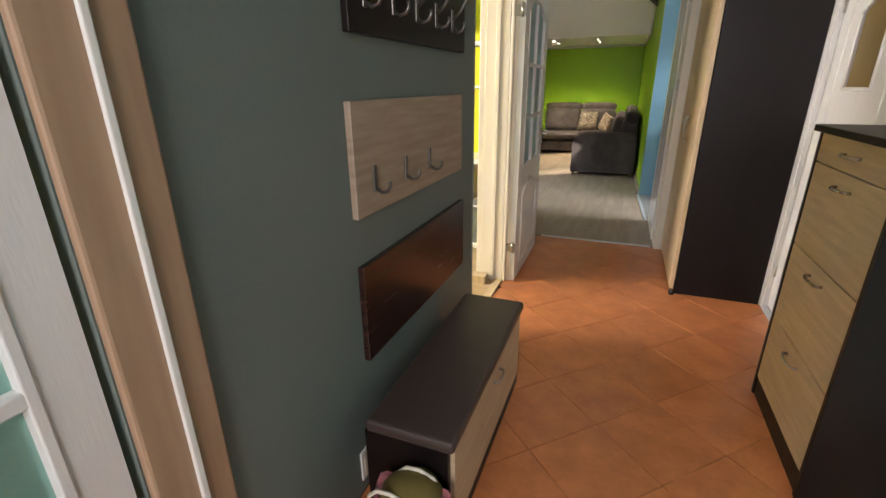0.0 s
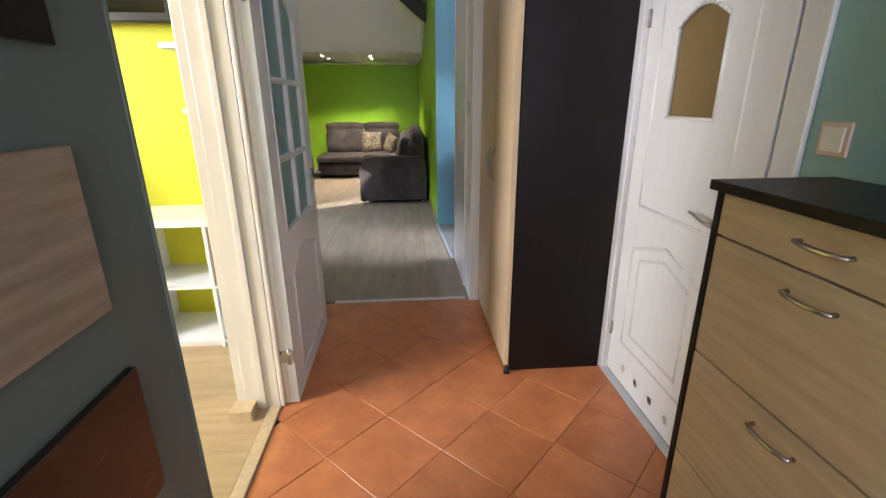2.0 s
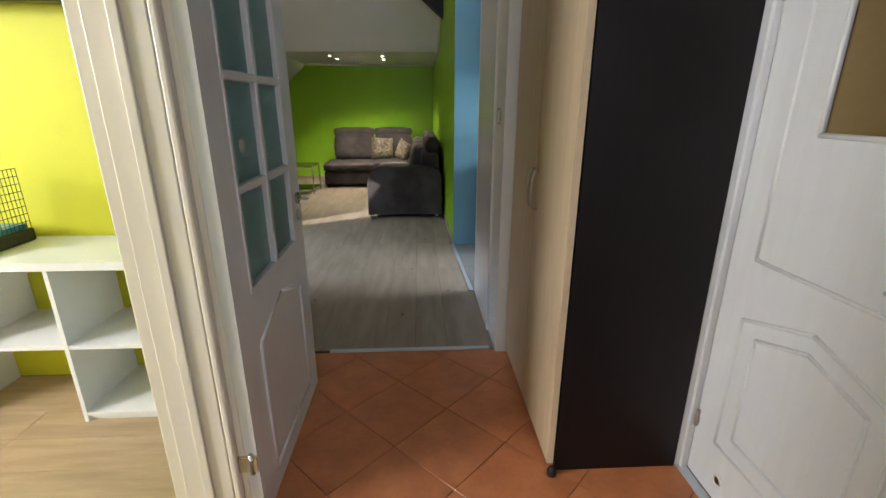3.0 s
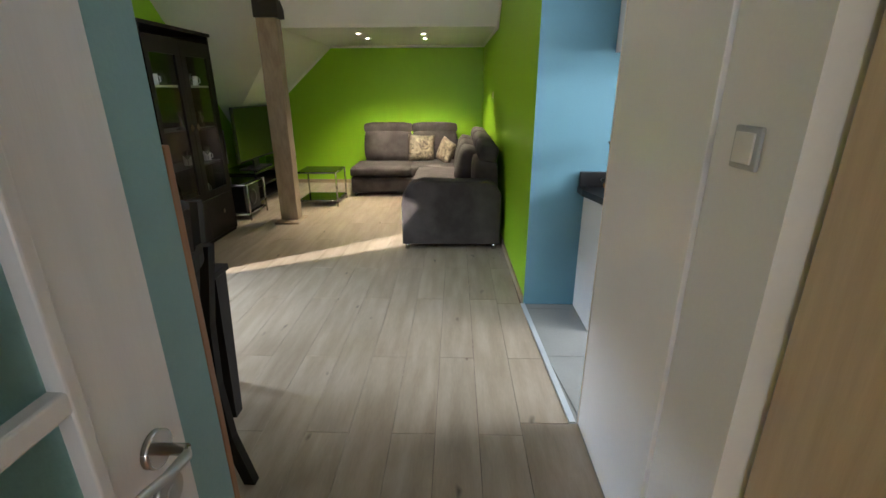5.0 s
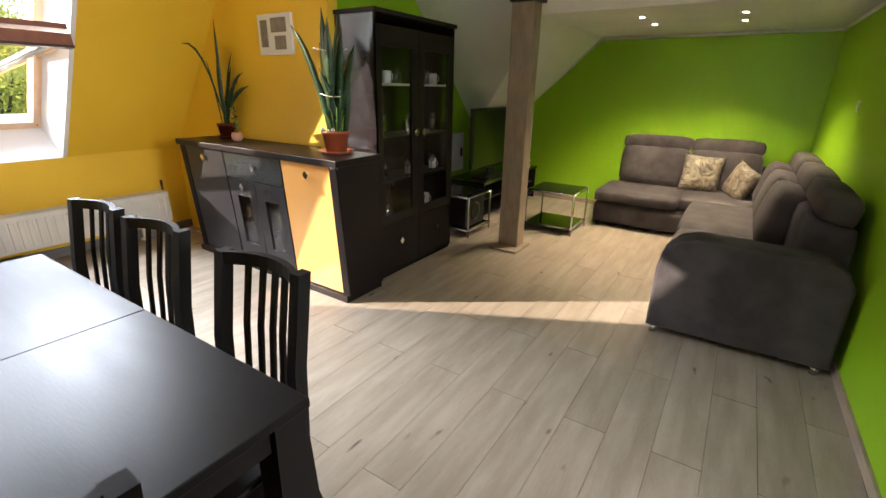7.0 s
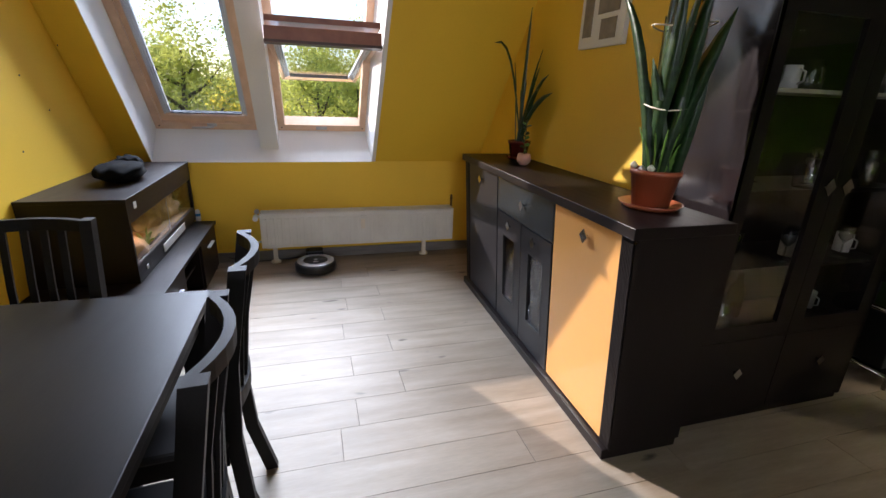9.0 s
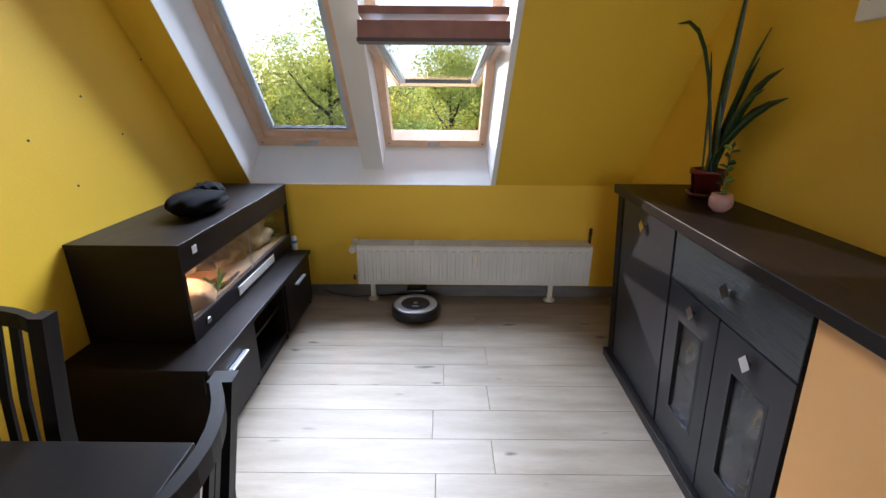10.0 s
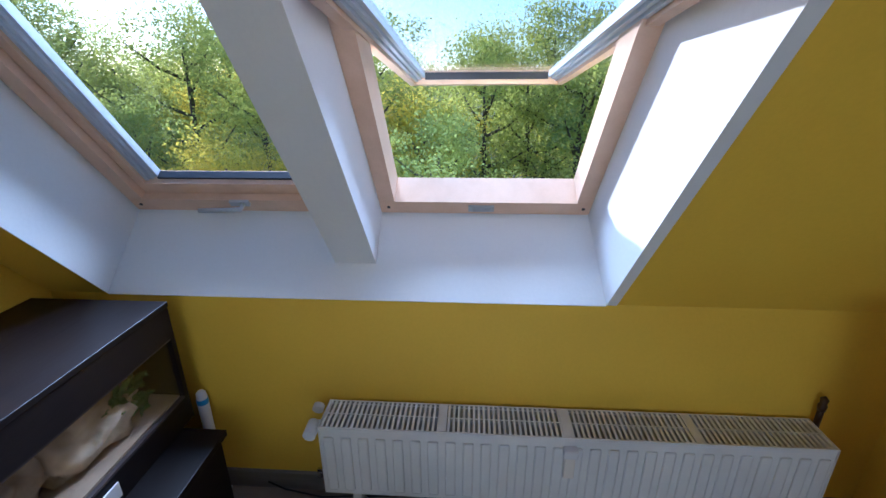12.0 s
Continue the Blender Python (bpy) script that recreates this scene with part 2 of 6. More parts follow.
FR_O = material("orange_fruit_skin", (0.65, 0.22, 0.06), 0.5, second=(0.62, 0.36, 0.10), scale=18)
FR_R = material("red_fruit_skin", (0.45, 0.02, 0.02), 0.3, second=(0.35, 0.03, 0.02), scale=18)
BLUEPL = material("blue_plastic", (0.03, 0.25, 0.55), 0.3, fine=0.02)
GREENPL = material("green_plastic", (0.05, 0.30, 0.10), 0.4, fine=0.02)
YELPL = material("yellow_plastic", (0.65, 0.42, 0.04), 0.4, fine=0.02)
LEAF = material("houseplant_leaf", (0.020, 0.060, 0.014), 0.35, second=(0.008, 0.028, 0.009), scale=9, stretch=(1, 1, 6), fine=0.15)
LEAFM = material("terrarium_moss", (0.07, 0.14, 0.03), 0.6, second=(0.04, 0.09, 0.02), scale=14)
LEAFY = material("young_leaf", (0.16, 0.30, 0.05), 0.4, second=(0.08, 0.2, 0.03), scale=14)
# Metal darkened to carry the shade seen through the radiator grille.
SHADEGREY = material("shaded_grey_metal", (0.12, 0.12, 0.115), 0.7, fine=0.1)
MAROON = material("maroon_glazed_pot", (0.14, 0.020, 0.016), 0.25, fine=0.05)
TERRAP = material("terracotta_plastic_pot", (0.40, 0.105, 0.045), 0.38, second=(0.34, 0.085, 0.035), fine=0.05)
PINKP = material("pink_ceramic_pot", (0.62, 0.34, 0.29), 0.4, fine=0.04)
SOIL = material("potting_soil", (0.03, 0.02, 0.012), 0.95, bump=0.004, bump_scale=60, fine=0.3)
PATTERN = material("swirl_cushion_fabric", (0.30, 0.26, 0.18), 0.6, second=(0.05, 0.035, 0.025), scale=7, fine=0.1, bump=0.001, bump_scale=120)
PATTERN.node_tree.nodes["Noise Texture"].inputs["Distortion"].default_value = 2.5
BLACKFUR = material("black_fur", (0.0045, 0.0045, 0.005), 0.95, spec=0.1, bump=0.0015, bump_scale=160, fine=0.2)
SAND = material("terrarium_sand", (0.42, 0.30, 0.19), 0.9, second=(0.33, 0.23, 0.15), scale=12, bump=0.003, bump_scale=60, fine=0.15)
ROCK = material("sandstone_rock", (0.55, 0.36, 0.20), 0.8, second=(0.40, 0.27, 0.17), scale=8, bump=0.006, bump_scale=24, fine=0.2)
BARK = material("moulded_cork_background", (0.66, 0.53, 0.36), 0.85, second=(0.24, 0.17, 0.11), scale=7, bump=0.016, bump_scale=14, fine=0.3)
CLAY = material("clay_dish", (0.30, 0.14, 0.07), 0.8, fine=0.1)
MAT = material("photo_grey", (0.16, 0.14, 0.11), 0.5, second=(0.24, 0.21, 0.17), scale=18)
OPAL = glow("lamp_filament", (1.0, 0.78, 0.5), 12.0)
FOLIAGE = material("deciduous_foliage", (0.64, 0.63, 0.14), 0.6, second=(0.29, 0.37, 0.10), scale=0.35, fine=0.3, bump_scale=2.0)
FOLIAGE2 = material("yellowing_foliage", (0.95, 0.74, 0.10), 0.6, second=(0.58, 0.56, 0.10), scale=0.5, fine=0.3, bump_scale=2.0)
for f_ in (FOLIAGE, FOLIAGE2):
    N_, L_ = f_.node_tree.nodes, f_.node_tree.links
    tl, ms = N_.new("ShaderNodeBsdfTranslucent"), N_.new("ShaderNodeMixShader")
    src_ = N_["Principled BSDF"].inputs["Base Color"].links[0].from_socket
    L_.new(src_, tl.inputs[0])
    ms.inputs[0].default_value = 0.7
    L_.new(N_["Principled BSDF"].outputs[0], ms.inputs[1])
    L_.new(tl.outputs[0], ms.inputs[2])
    L_.new(ms.outputs[0], N_["Material Output"].inputs[0])
TRUNK = material("tree_bark", (0.09, 0.07, 0.05), 0.9, bump=0.01, bump_scale=6, fine=0.2)
GRASS = material("grass_ground", (0.06, 0.09, 0.025), 0.95, second=(0.09, 0.08, 0.04), scale=0.2, fine=0.2)
HAZE = material("far_woods", (0.13, 0.16, 0.12), 0.9, second=(0.10, 0.13, 0.10), scale=0.05, fine=0.2, bump_scale=0.6)
TABLETOP = material("worn_black_brown_top", (0.011, 0.009, 0.009), 0.38, spec=0.12, second=(0.010, 0.009, 0.009), scale=3, stretch=(1, 6, 1), bump=0.0002, bump_scale=30, fine=0.18)
SLATE2 = material("dark_grey_brown_lacquer", (0.021, 0.020, 0.023), 0.36, spec=0.35, second=(0.017, 0.016, 0.019), scale=3, fine=0.05)
WENGEG = material("semi_gloss_wenge", (0.022, 0.017, 0.018), 0.17, spec=0.9, second=(0.016, 0.012, 0.013), scale=5, stretch=(12, 12, 1), fine=0.12)
PLASTICD = material("pale_shelf_edge", (0.40, 0.38, 0.30), 0.4, fine=0.02)
STRIPD = material("dark_brass", (0.10, 0.06, 0.035), 0.4, 0.6, fine=0.1)
SILVER = material("silver_plastic", (0.52, 0.52, 0.52), 0.3, 0.3, fine=0.02)
BLACKGLASS = material("black_glass", (0.008, 0.010, 0.009), 0.06, fine=0.02)
CRYSTAL = glass("thin_crystal", (0.90, 0.92, 0.91), 0.05, 0.22)
BOTTLE = glass("amber_glass", (0.45, 0.30, 0.12), 0.03)
SPOTGLOW = glow("lit_bulb", (1.0, 0.93, 0.75), 25.0)


# ---- building helpers ----
def box(bm, x0, y0, z0, x1, y1, z1, bevel=0.0, seg=2):
    r = bmesh.ops.create_cube(bm, size=1)
    vs = r["verts"]
    sx, sy, sz = x1 - x0, y1 - y0, z1 - z0
    for v in vs:
        v.co = Vector((x0 + (v.co.x + 0.5) * sx, y0 + (v.co.y + 0.5) * sy, z0 + (v.co.z + 0.5) * sz))
    if bevel:
        es = list({e for v in vs for e in v.link_edges})
        bmesh.ops.bevel(bm, geom=es, offset=bevel, segments=seg, affect="EDGES", profile=0.5)
    return bm


def B(*a, bevel=0.0, seg=2):
    return box(bmesh.new(), *a, bevel=bevel, seg=seg)


def poly(bm, pts, way):
    """A prism: the polygon pts swept by the vector way."""
    n = len(pts)
    lo = [bm.verts.new(p) for p in pts]
    hi = [bm.verts.new(Vector(p) + Vector(way)) for p in pts]
    bm.faces.new(lo)
    bm.faces.new(hi[::-1])
    for i in range(n):
        bm.faces.new((lo[i], hi[i], hi[(i + 1) % n], lo[(i + 1) % n]))
    bmesh.ops.recalc_face_normals(bm, faces=bm.faces[:])
    return bm


def prism(pts, way):
    return poly(bmesh.new(), pts, way)


def tube(bm, pts, r, sides=8, r_end=None, cap=True):
    """A round bar along pts."""
    pts = [Vector(p) for p in pts]
    rings = []
    n = len(pts)
    for i, p in enumerate(pts):
        d = (pts[min(i + 1, n - 1)] - pts[max(i - 1, 0)]).normalized()
        a = d.orthogonal().normalized() if i == 0 else (ref - d * ref.dot(d)).normalized()
        ref = a
        b = d.cross(a)
        rr = r if r_end is None else r + (r_end - r) * i / (n - 1)
        rings.append([bm.verts.new(p + rr * (math.cos(2 * math.pi * k / sides) * a + math.sin(2 * math.pi * k / sides) * b)) for k in range(sides)])
    for q, s in zip(rings, rings[1:]):
        for k in range(sides):
            bm.faces.new((q[k], q[(k + 1) % sides], s[(k + 1) % sides], s[k])).smooth = True
    if cap:
        bm.faces.new(rings[0][::-1])
        bm.faces.new(rings[-1])
    return bm


def lathe(bm, prof, at=(0, 0, 0), sides=24):
    """A turned shape from (radius, height) pairs."""
    at = Vector(at)
    rings = [[bm.verts.new(at + Vector((r * math.cos(2 * math.pi * k / sides), r * math.sin(2 * math.pi * k / sides), z))) for k in range(sides)] for r, z in prof]
    for q, s in zip(rings, rings[1:]):
        for k in range(sides):
            bm.faces.new((q[k], q[(k + 1) % sides], s[(k + 1) % sides], s[k])).smooth = True
    bm.faces.new(rings[0][::-1])
    bm.faces.new(rings[-1])
    return bm


def finish(name, bm, mat):
    me = bpy.data.meshes.new(name)
    bm.to_mesh(me)
    bm.free()
    for m in (mat if isinstance(mat, (list, tuple)) else [mat]):
        me.materials.append(m)
    return new(name, me)


def wall(name, bm, mat, label=""):
    return tagged(finish(name, bm, mat), label, kind="structure")


def root(name, at, label, category, group=""):
    e = new(name)
    e.empty_display_size = 0.1
    e.location = at
    return tagged(e, label, category, group)


def part(name, bm, mat, parent, label="", local=False):
    if not local:
        off, p = Vector((0, 0, 0)), parent
        while p is not None:
            off += p.location
            p = p.parent
        bmesh.ops.translate(bm, verts=bm.verts, vec=-off)
    ob = finish(name, bm, mat)
    ob.parent = parent
    return tagged(ob, label)


# ---- setting ----
HH, HL = 2.55, 3.30          # ceilings of the hall and of the living space
CW, CE = 0.70, 2.42          # hall walls
SW = 4.575                   # line between hall and living space
KX, KZ, TAN = -3.93, 0.86, 1.25   # knee wall, its height and the roof's rise
NY = 7.50                    # wall behind the sideboard
GX, GY = 1.645, 6.765         # green wall and the blue face
FY = 11.28                   # far wall
YX, SX = -1.62, -1.98        # end of the yellow wall, recessed green wall
XT = KX + (HL - KZ) / TAN
SOF_Z, SOF_Y, SOF_X, WS = 2.105, 9.20, -0.74, 0.90
ZW = SOF_Z - WS * (SOF_X - SX)

wall("floor_living", B(KX - 0.2, 4.501, -0.12, 1.665, FY + 0.1, -0.008), GROUT)
wall("floor_hall", B(CW - 0.1, -1.6, -0.12, 3.9, 4.67, -0.010), GROUT)
wall("floor_bedroom", B(-3.0, 0.6, -0.12, CW - 0.1, 4.5, -0.008), GROUT)
wall("floor_kitchen", B(1.666, 4.67, -0.12, 5.0, GY, -0.004), CONCRETE, "grey stone-look kitchen floor")
wall("trim_kitchen", prism([(1.658, GY - 0.002, -0.004), (1.688, GY - 0.002, -0.004), (1.746, 5.537, -0.004), (1.716, 5.537, -0.004)], (0, 0, 0.010)), ALU, "aluminium transition strip between laminate and tile")
wall("trim_hall", B(CW + 0.09, 4.655, -0.004, 1.74, 4.685, 0.006, bevel=0.002), ALU, "aluminium transition strip between laminate and terracotta")
wall("trim_threshold", B(CW - 0.05, 2.78, -0.004, CW + 0.005, 3.52, 0.012, bevel=0.004), BIRCH, "pale wooden door threshold strip")

wall("wall_hall_west", B(CW - 0.15, -1.5, 0, CW, 0.02, HH), GREYTEAL)
wall("wall_hall_west_mid", B(CW - 0.15, 0.90, 0, CW, 2.765, HH), GREYTEAL, "grey-teal painted hall wall")
wall("wall_hall_west_over", B(CW - 0.15, 0.02, 2.08, CW, 0.90, HH), GREYTEAL)
wall("wall_hall_west_far", B(CW - 0.15, 3.56, 0, CW, SW, HL), TEAL, "light teal painted wall beside the open door, with grey scuffs")
wall("wall_hall_west_lintel", B(CW - 0.15, 2.7651, 2.08, CW, 3.56, HH), TEAL)
wall("trim_wall_edge", B(CW - 0.152, 2.7655, 0, CW + 0.004, 2.778, 2.079, bevel=0.003), GREYTEAL, "painted corner bead on the wall end")
wall("trim_wood_strip", B(0.632, SW + 0.001, 0, 0.7005, SW + 0.021, 1.365, bevel=0.003), STRIP, "orange-stained wooden corner strip at the wall end")
bm = B(CE, -1.5, 0, CE + 0.12, 2.84, HH)
box(bm, CE, 3.76, 0, CE + 0.12, 4.62, HH)
box(bm, CE, 2.84, 2.08, CE + 0.12, 3.76, HH)
wall("wall_hall_east", bm, TEAL, "light teal painted hall wall")
wall("wall_hall_south", B(CW - 0.15, -1.62, 0, CE + 0.12, -1.5, HH), WHITE)
wall("ceiling_hall", B(CW - 0.15, -1.62, HH, 2.6, 4.66, HH + 0.1), WHITE)
wall("wall_bath_back", B(2.9, 2.5, 0, 3.0, 4.1, HH), WHITE)

wall("wall_bedroom_north", B(-3.0, 4.50, 0, CW - 0.15, 4.569, HH), LEMON, "lemon yellow bedroom wall")
wall("wall_bedroom_west", B(-3.12, 0.5, 0, -3.0, 4.565, HH), LEMON)
wall("wall_bedroom_south", B(-3.0, 0.4, 0, CW - 0.15, 0.5, HH), LEMON)
wall("ceiling_bedroom", B(-3.12, 0.4, HH, CW - 0.15, 4.565, HH + 0.1), WHITE)

wall("wall_dining_south", prism([(KX, 4.57, 0), (CW - 0.151, 4.57, 0), (CW - 0.151, 4.57, HL), (XT, 4.57, HL), (KX, 4.57, KZ)], (0, 0.03, 0)), YELLOW, "ochre yellow wall with small drill holes")
wall("wall_knee", B(KX - 0.12, 4.60, 0, KX, NY, KZ), YELLOW, "low ochre yellow knee wall")
wall("wall_dining_north", prism([(KX, NY, 0), (YX, NY, 0), (YX, NY, HL), (XT, NY, HL), (KX, NY, KZ)], (0, 0.10, 0)), YELLOW, "ochre yellow wall behind the sideboard")
wall("wall_side_green", B(SX - 0.12, NY + 0.10, 0, SX, FY, HL), GREEN, "lime green wall behind the television")
wall("wall_north", B(SX - 0.12, FY, 0, GX + 0.1, FY + 0.12, HL), GREEN, "lime green far wall")
wall("wall_green", prism([(1.678, GY + 0.004, 0), (2.0, GY + 0.004, 0), (2.0, FY, 0), (1.612, FY, 0)], (0, 0, HL)), GREEN, "lime green wall along the sofa")
wall("wall_blue", B(1.6785, GY, 0, 5.0, GY + 0.1, HL), BLUE, "sky blue kitchen wall and partition end")
wall("wall_kitchen_east", B(5.0, 4.6, 0, 5.1, GY, HL), WHITE)
wall("wall_kitchen_south", B(1.768, 4.6205, 0, 5.0, 4.887, HL), WHITE, "white painted wall end by the kitchen")
wall("baseboard_knee", B(KX, 4.60, 0, KX + 0.015, NY, 0.085, bevel=0.003), GREYBOARD, "grey-brown baseboard")
wall("baseboard_green", prism([(1.662, GY + 0.01, 0), (1.677, GY + 0.01, 0), (1.611, FY, 0), (1.596, FY, 0)], (0, 0, 0.06)), OAKP, "pale wooden baseboard on the lime wall")
wall("baseboard_far", B(SX, FY - 0.016, 0, 1.595, FY, 0.06, bevel=0.003), OAKP)
wall("baseboard_dining", B(YX - 1.6, NY - 0.015, 0, YX - 1.5, NY, 0.07), ALU)

RY0, RY1, DEP, WTOP = 4.81, 6.515, 0.33, 1.95
up = Vector((1, 0, TAN)).normalized()
outw = Vector((-TAN, 0, 1)).normalized()
P0 = Vector((KX, 0, KZ))


def at(s, y, out=0.0, o=P0, d=up, n=outw):
    p = o + d * s + n * out
    return Vector((p.x, y, p.z))


def slab(bm, s0, s1, y0, y1, out0, out1, o=P0, d=up, n=outw):
    return poly(bm, [at(s0, y0, out0, o, d, n), at(s1, y0, out0, o, d, n), at(s1, y1, out0, o, d, n), at(s0, y1, out0, o, d, n)], n * (out1 - out0))


SLEN = (HL - KZ) / TAN * math.sqrt(1 + TAN * TAN)
for q in ((0, SLEN + 0.1, 4.5, RY0), (0, SLEN + 0.1, RY1, NY + 0.1), (WTOP, SLEN + 0.1, RY0, RY1)):
    wall("ceiling_slope", slab(bmesh.new(), *q, 0, 0.05), YELLOW, "sloping ochre yellow ceiling")
bm = bmesh.new()
slab(bm, -0.03, WTOP, RY0 - 0.06, RY0, 0.0501, DEP + 0.14)
slab(bm, 0.0, WTOP, RY0 - 0.001, RY0 + 0.003, -0.002, DEP)
poly(bm, [at(0, RY1 - 0.002, -0.002), at(WTOP, RY1 - 0.002, -0.002), at(WTOP, RY1 - 0.030, DEP + 0.001), at(0, RY1 - 0.030, DEP + 0.001)], (0, 0.032, 0))
slab(bm, -0.03, WTOP, RY1, RY1 + 0.06, 0.0501, DEP + 0.14)
slab(bm, WTOP, WTOP + 0.06, RY0, RY1, 0.0501, DEP + 0.14)
wall("trim_reveal", bm, WHITE, "white plastered window reveals")
wall("window_sill", poly(bmesh.new(), [at(-0.06, RY0 + 0.003, -0.004), at(0, RY0 + 0.003, -0.004), at(0.030, RY0 + 0.003, DEP + 0.002), at(0.030, RY0 + 0.003, DEP + 0.14), at(-0.06, RY0 + 0.003, DEP + 0.14)], (0, RY1 - RY0 - 0.006, 0)), WHITE, "white plastered window sill")
wall("beam_rafter", slab(bmesh.new(), 0.0, WTOP, 5.60, 5.744, 0.13, DEP + 0.12), WHITE, "white boxed rafter between the two windows")
wall("ceiling_living", B(XT, 4.5, HL, 5.0, SOF_Y - (HL - SOF_Z) + 0.05, HL + 0.1), WHITE)

wall("ceiling_soffit", B(SOF_X, SOF_Y, SOF_Z, GX, FY, SOF_Z + 0.1), WHITE, "white boxed soffit with spotlights")
ytop = SOF_Y - (HL - SOF_Z)
wall("ceiling_north_slope", prism([(SX, ytop, HL), (GX, ytop, HL), (GX, SOF_Y, SOF_Z), (SOF_X, SOF_Y, SOF_Z), (SX, SOF_Y + (SOF_Z - ZW), ZW)], (0, 0.05, 0.05)), WHITE, "white sloping ceiling")
wall("ceiling_west_slope", prism([(SOF_X, SOF_Y, SOF_Z), (SOF_X, FY, SOF_Z), (SX, FY, ZW), (SX, SOF_Y + (SOF_Z - ZW), ZW)], (-0.04, 0, 0.05)), WHITE, "white sloping ceiling above the television")
for pts in ([(SOF_X, FY - 0.02, SOF_Z - 0.015), (GX, FY - 0.02, SOF_Z - 0.015)], [(1.632, SOF_Y, SOF_Z - 0.012), (1.600, FY, SOF_Z - 0.012)], [(SX, FY - 0.014, ZW), (SOF_X, FY - 0.014, SOF_Z - 0.012)], [(GX - 0.012, ytop, HL), (GX - 0.012, SOF_Y, SOF_Z - 0.012)]):
    wall("trim_cove", tube(bmesh.new(), pts, 0.018, 6), WHITE, "thin white ceiling cove")

# ---- skylights ----
w0, w1 = 0.036, WTOP - 0.02


def skylight(name, y0, y1, label):
    win = tagged(new(name), label, kind="structure")
    bm = slab(bmesh.new(), w0, w0 + 0.065, y0, y1, DEP, DEP + 0.11)
    slab(bm, w1 - 0.06, w1, y0, y1, DEP, DEP + 0.11)
    slab(bm, w0 + 0.065, w1 - 0.06, y0, y0 + 0.055, DEP + 0.001, DEP + 0.11)
    slab(bm, w0 + 0.065, w1 - 0.06, y1 - 0.055, y1, DEP + 0.001, DEP + 0.11)
    part("window_frame", bm, PINE, win, "varnished pine window frame")
    return win


def sash(win, s0, s1, y0, y1, o0, o=P0, d=up, n=outw):
    bm = slab(bmesh.new(), s0, s0 + 0.055, y0, y1, o0, o0 + 0.06, o, d, n)
    slab(bm, s1 - 0.07, s1, y0, y1, o0, o0 + 0.06, o, d, n)
    slab(bm, s0 + 0.055, s1 - 0.07, y0, y0 + 0.03, o0, o0 + 0.06, o, d, n)
    slab(bm, s0 + 0.055, s1 - 0.07, y1 - 0.03, y1, o0, o0 + 0.06, o, d, n)
    part("sash", bm, PINE, win)
    bm = bmesh.new()
    for k in range(3):
        g = 0.031 + 0.015 * k
        slab(bm, s0 + 0.056, s1 - 0.071, y0 + g, y0 + g + 0.012, o0 + 0.012 + 0.008 * k, o0 + 0.055, o, d, n)
        slab(bm, s0 + 0.056, s1 - 0.071, y1 - g - 0.012, y1 - g, o0 + 0.012 + 0.008 * k, o0 + 0.055, o, d, n)
    part("glazing_profile", bm, ALU, win, "ribbed grey aluminium profile")
    bm = slab(bmesh.new(), s0 + 0.056, s0 + 0.064, y0 + 0.075, y1 - 0.075, o0 + 0.02, o0 + 0.05, o, d, n)
    part("seal", bm, BLACK, win)
    p = part("pane", slab(bmesh.new(), s0 + 0.05, s1 - 0.06, y0 + 0.07, y1 - 0.07, o0 + 0.036, o0 + 0.042, o, d, n), GLASS, win)
    p.visible_shadow = False


win = skylight("window_1", RY0 + 0.004, 5.60, "closed roof window with pine frame")
sash(win, 0.100, w1 - 0.05, RY0 + 0.06, 5.545, DEP + 0.03)
h = slab(bmesh.new(), 0.080, 0.104, 5.20, 5.27, DEP - 0.012, DEP - 0.001)
tube(h, [at(0.092, 5.25, DEP - 0.012), at(0.092, 5.245, DEP - 0.035), at(0.090, 5.19, DEP - 0.038), at(0.086, 5.09, DEP - 0.038)], 0.009, 8)
part("handle", h, SILVER, win, "grey metal window handle")
win = skylight("window_2", 5.7445, RY1 - 0.0275, "open pivoting roof window with pine frame")
a, b = Vector((-3.11, 0, 1.755)), Vector((-4.83, 0, 1.55))
sd = (b - a).normalized()
sn = Vector((sd.z, 0, -sd.x))
if sn.z < 0:
    sn = -sn
sash(win, 0, (b - a).length, 5.775, 6.475, -0.03, b, -sd, sn)
part("hood", slab(bmesh.new(), (b - a).length - 0.10, (b - a).length + 0.03, 5.776, 6.474, 0.0605, 0.095, b, -sd, sn), REDWOOD, win, "reddish-brown wooden top rail of the open sash")
part("rail_cap", slab(bmesh.new(), (b - a).length - 0.02, (b - a).length + 0.045, 5.772, 6.478, -0.045, 0.030, b, -sd, sn), REDWOOD, win, "reddish-brown wooden top rail of the open sash")
part("rail_profile", slab(bmesh.new(), (b - a).length - 0.022, (b - a).length + 0.047, 5.768, 6.482, -0.062, -0.0455, b, -sd, sn), MAROONM, win, "dark brown aluminium profile")
k = slab(bmesh.new(), 0.055, 0.086, 6.06, 6.15, DEP - 0.006, DEP - 0.0005)
for j in range(3):
    slab(k, 0.060 + 0.008 * j, 0.064 + 0.008 * j, 6.075, 6.135, DEP - 0.010, DEP - 0.006)
part("vent_plate", k, GREYPL, win, "small grey vent plate")
for yy in (RY0 + 0.035, 6.46, 5.775):
    part("screw", tube(bmesh.new(), [at(0.07, yy, DEP - 0.003), at(0.07, yy, DEP + 0.002)], 0.006, 8), BLACK, win)

# ---- doors and frames of the hall ----


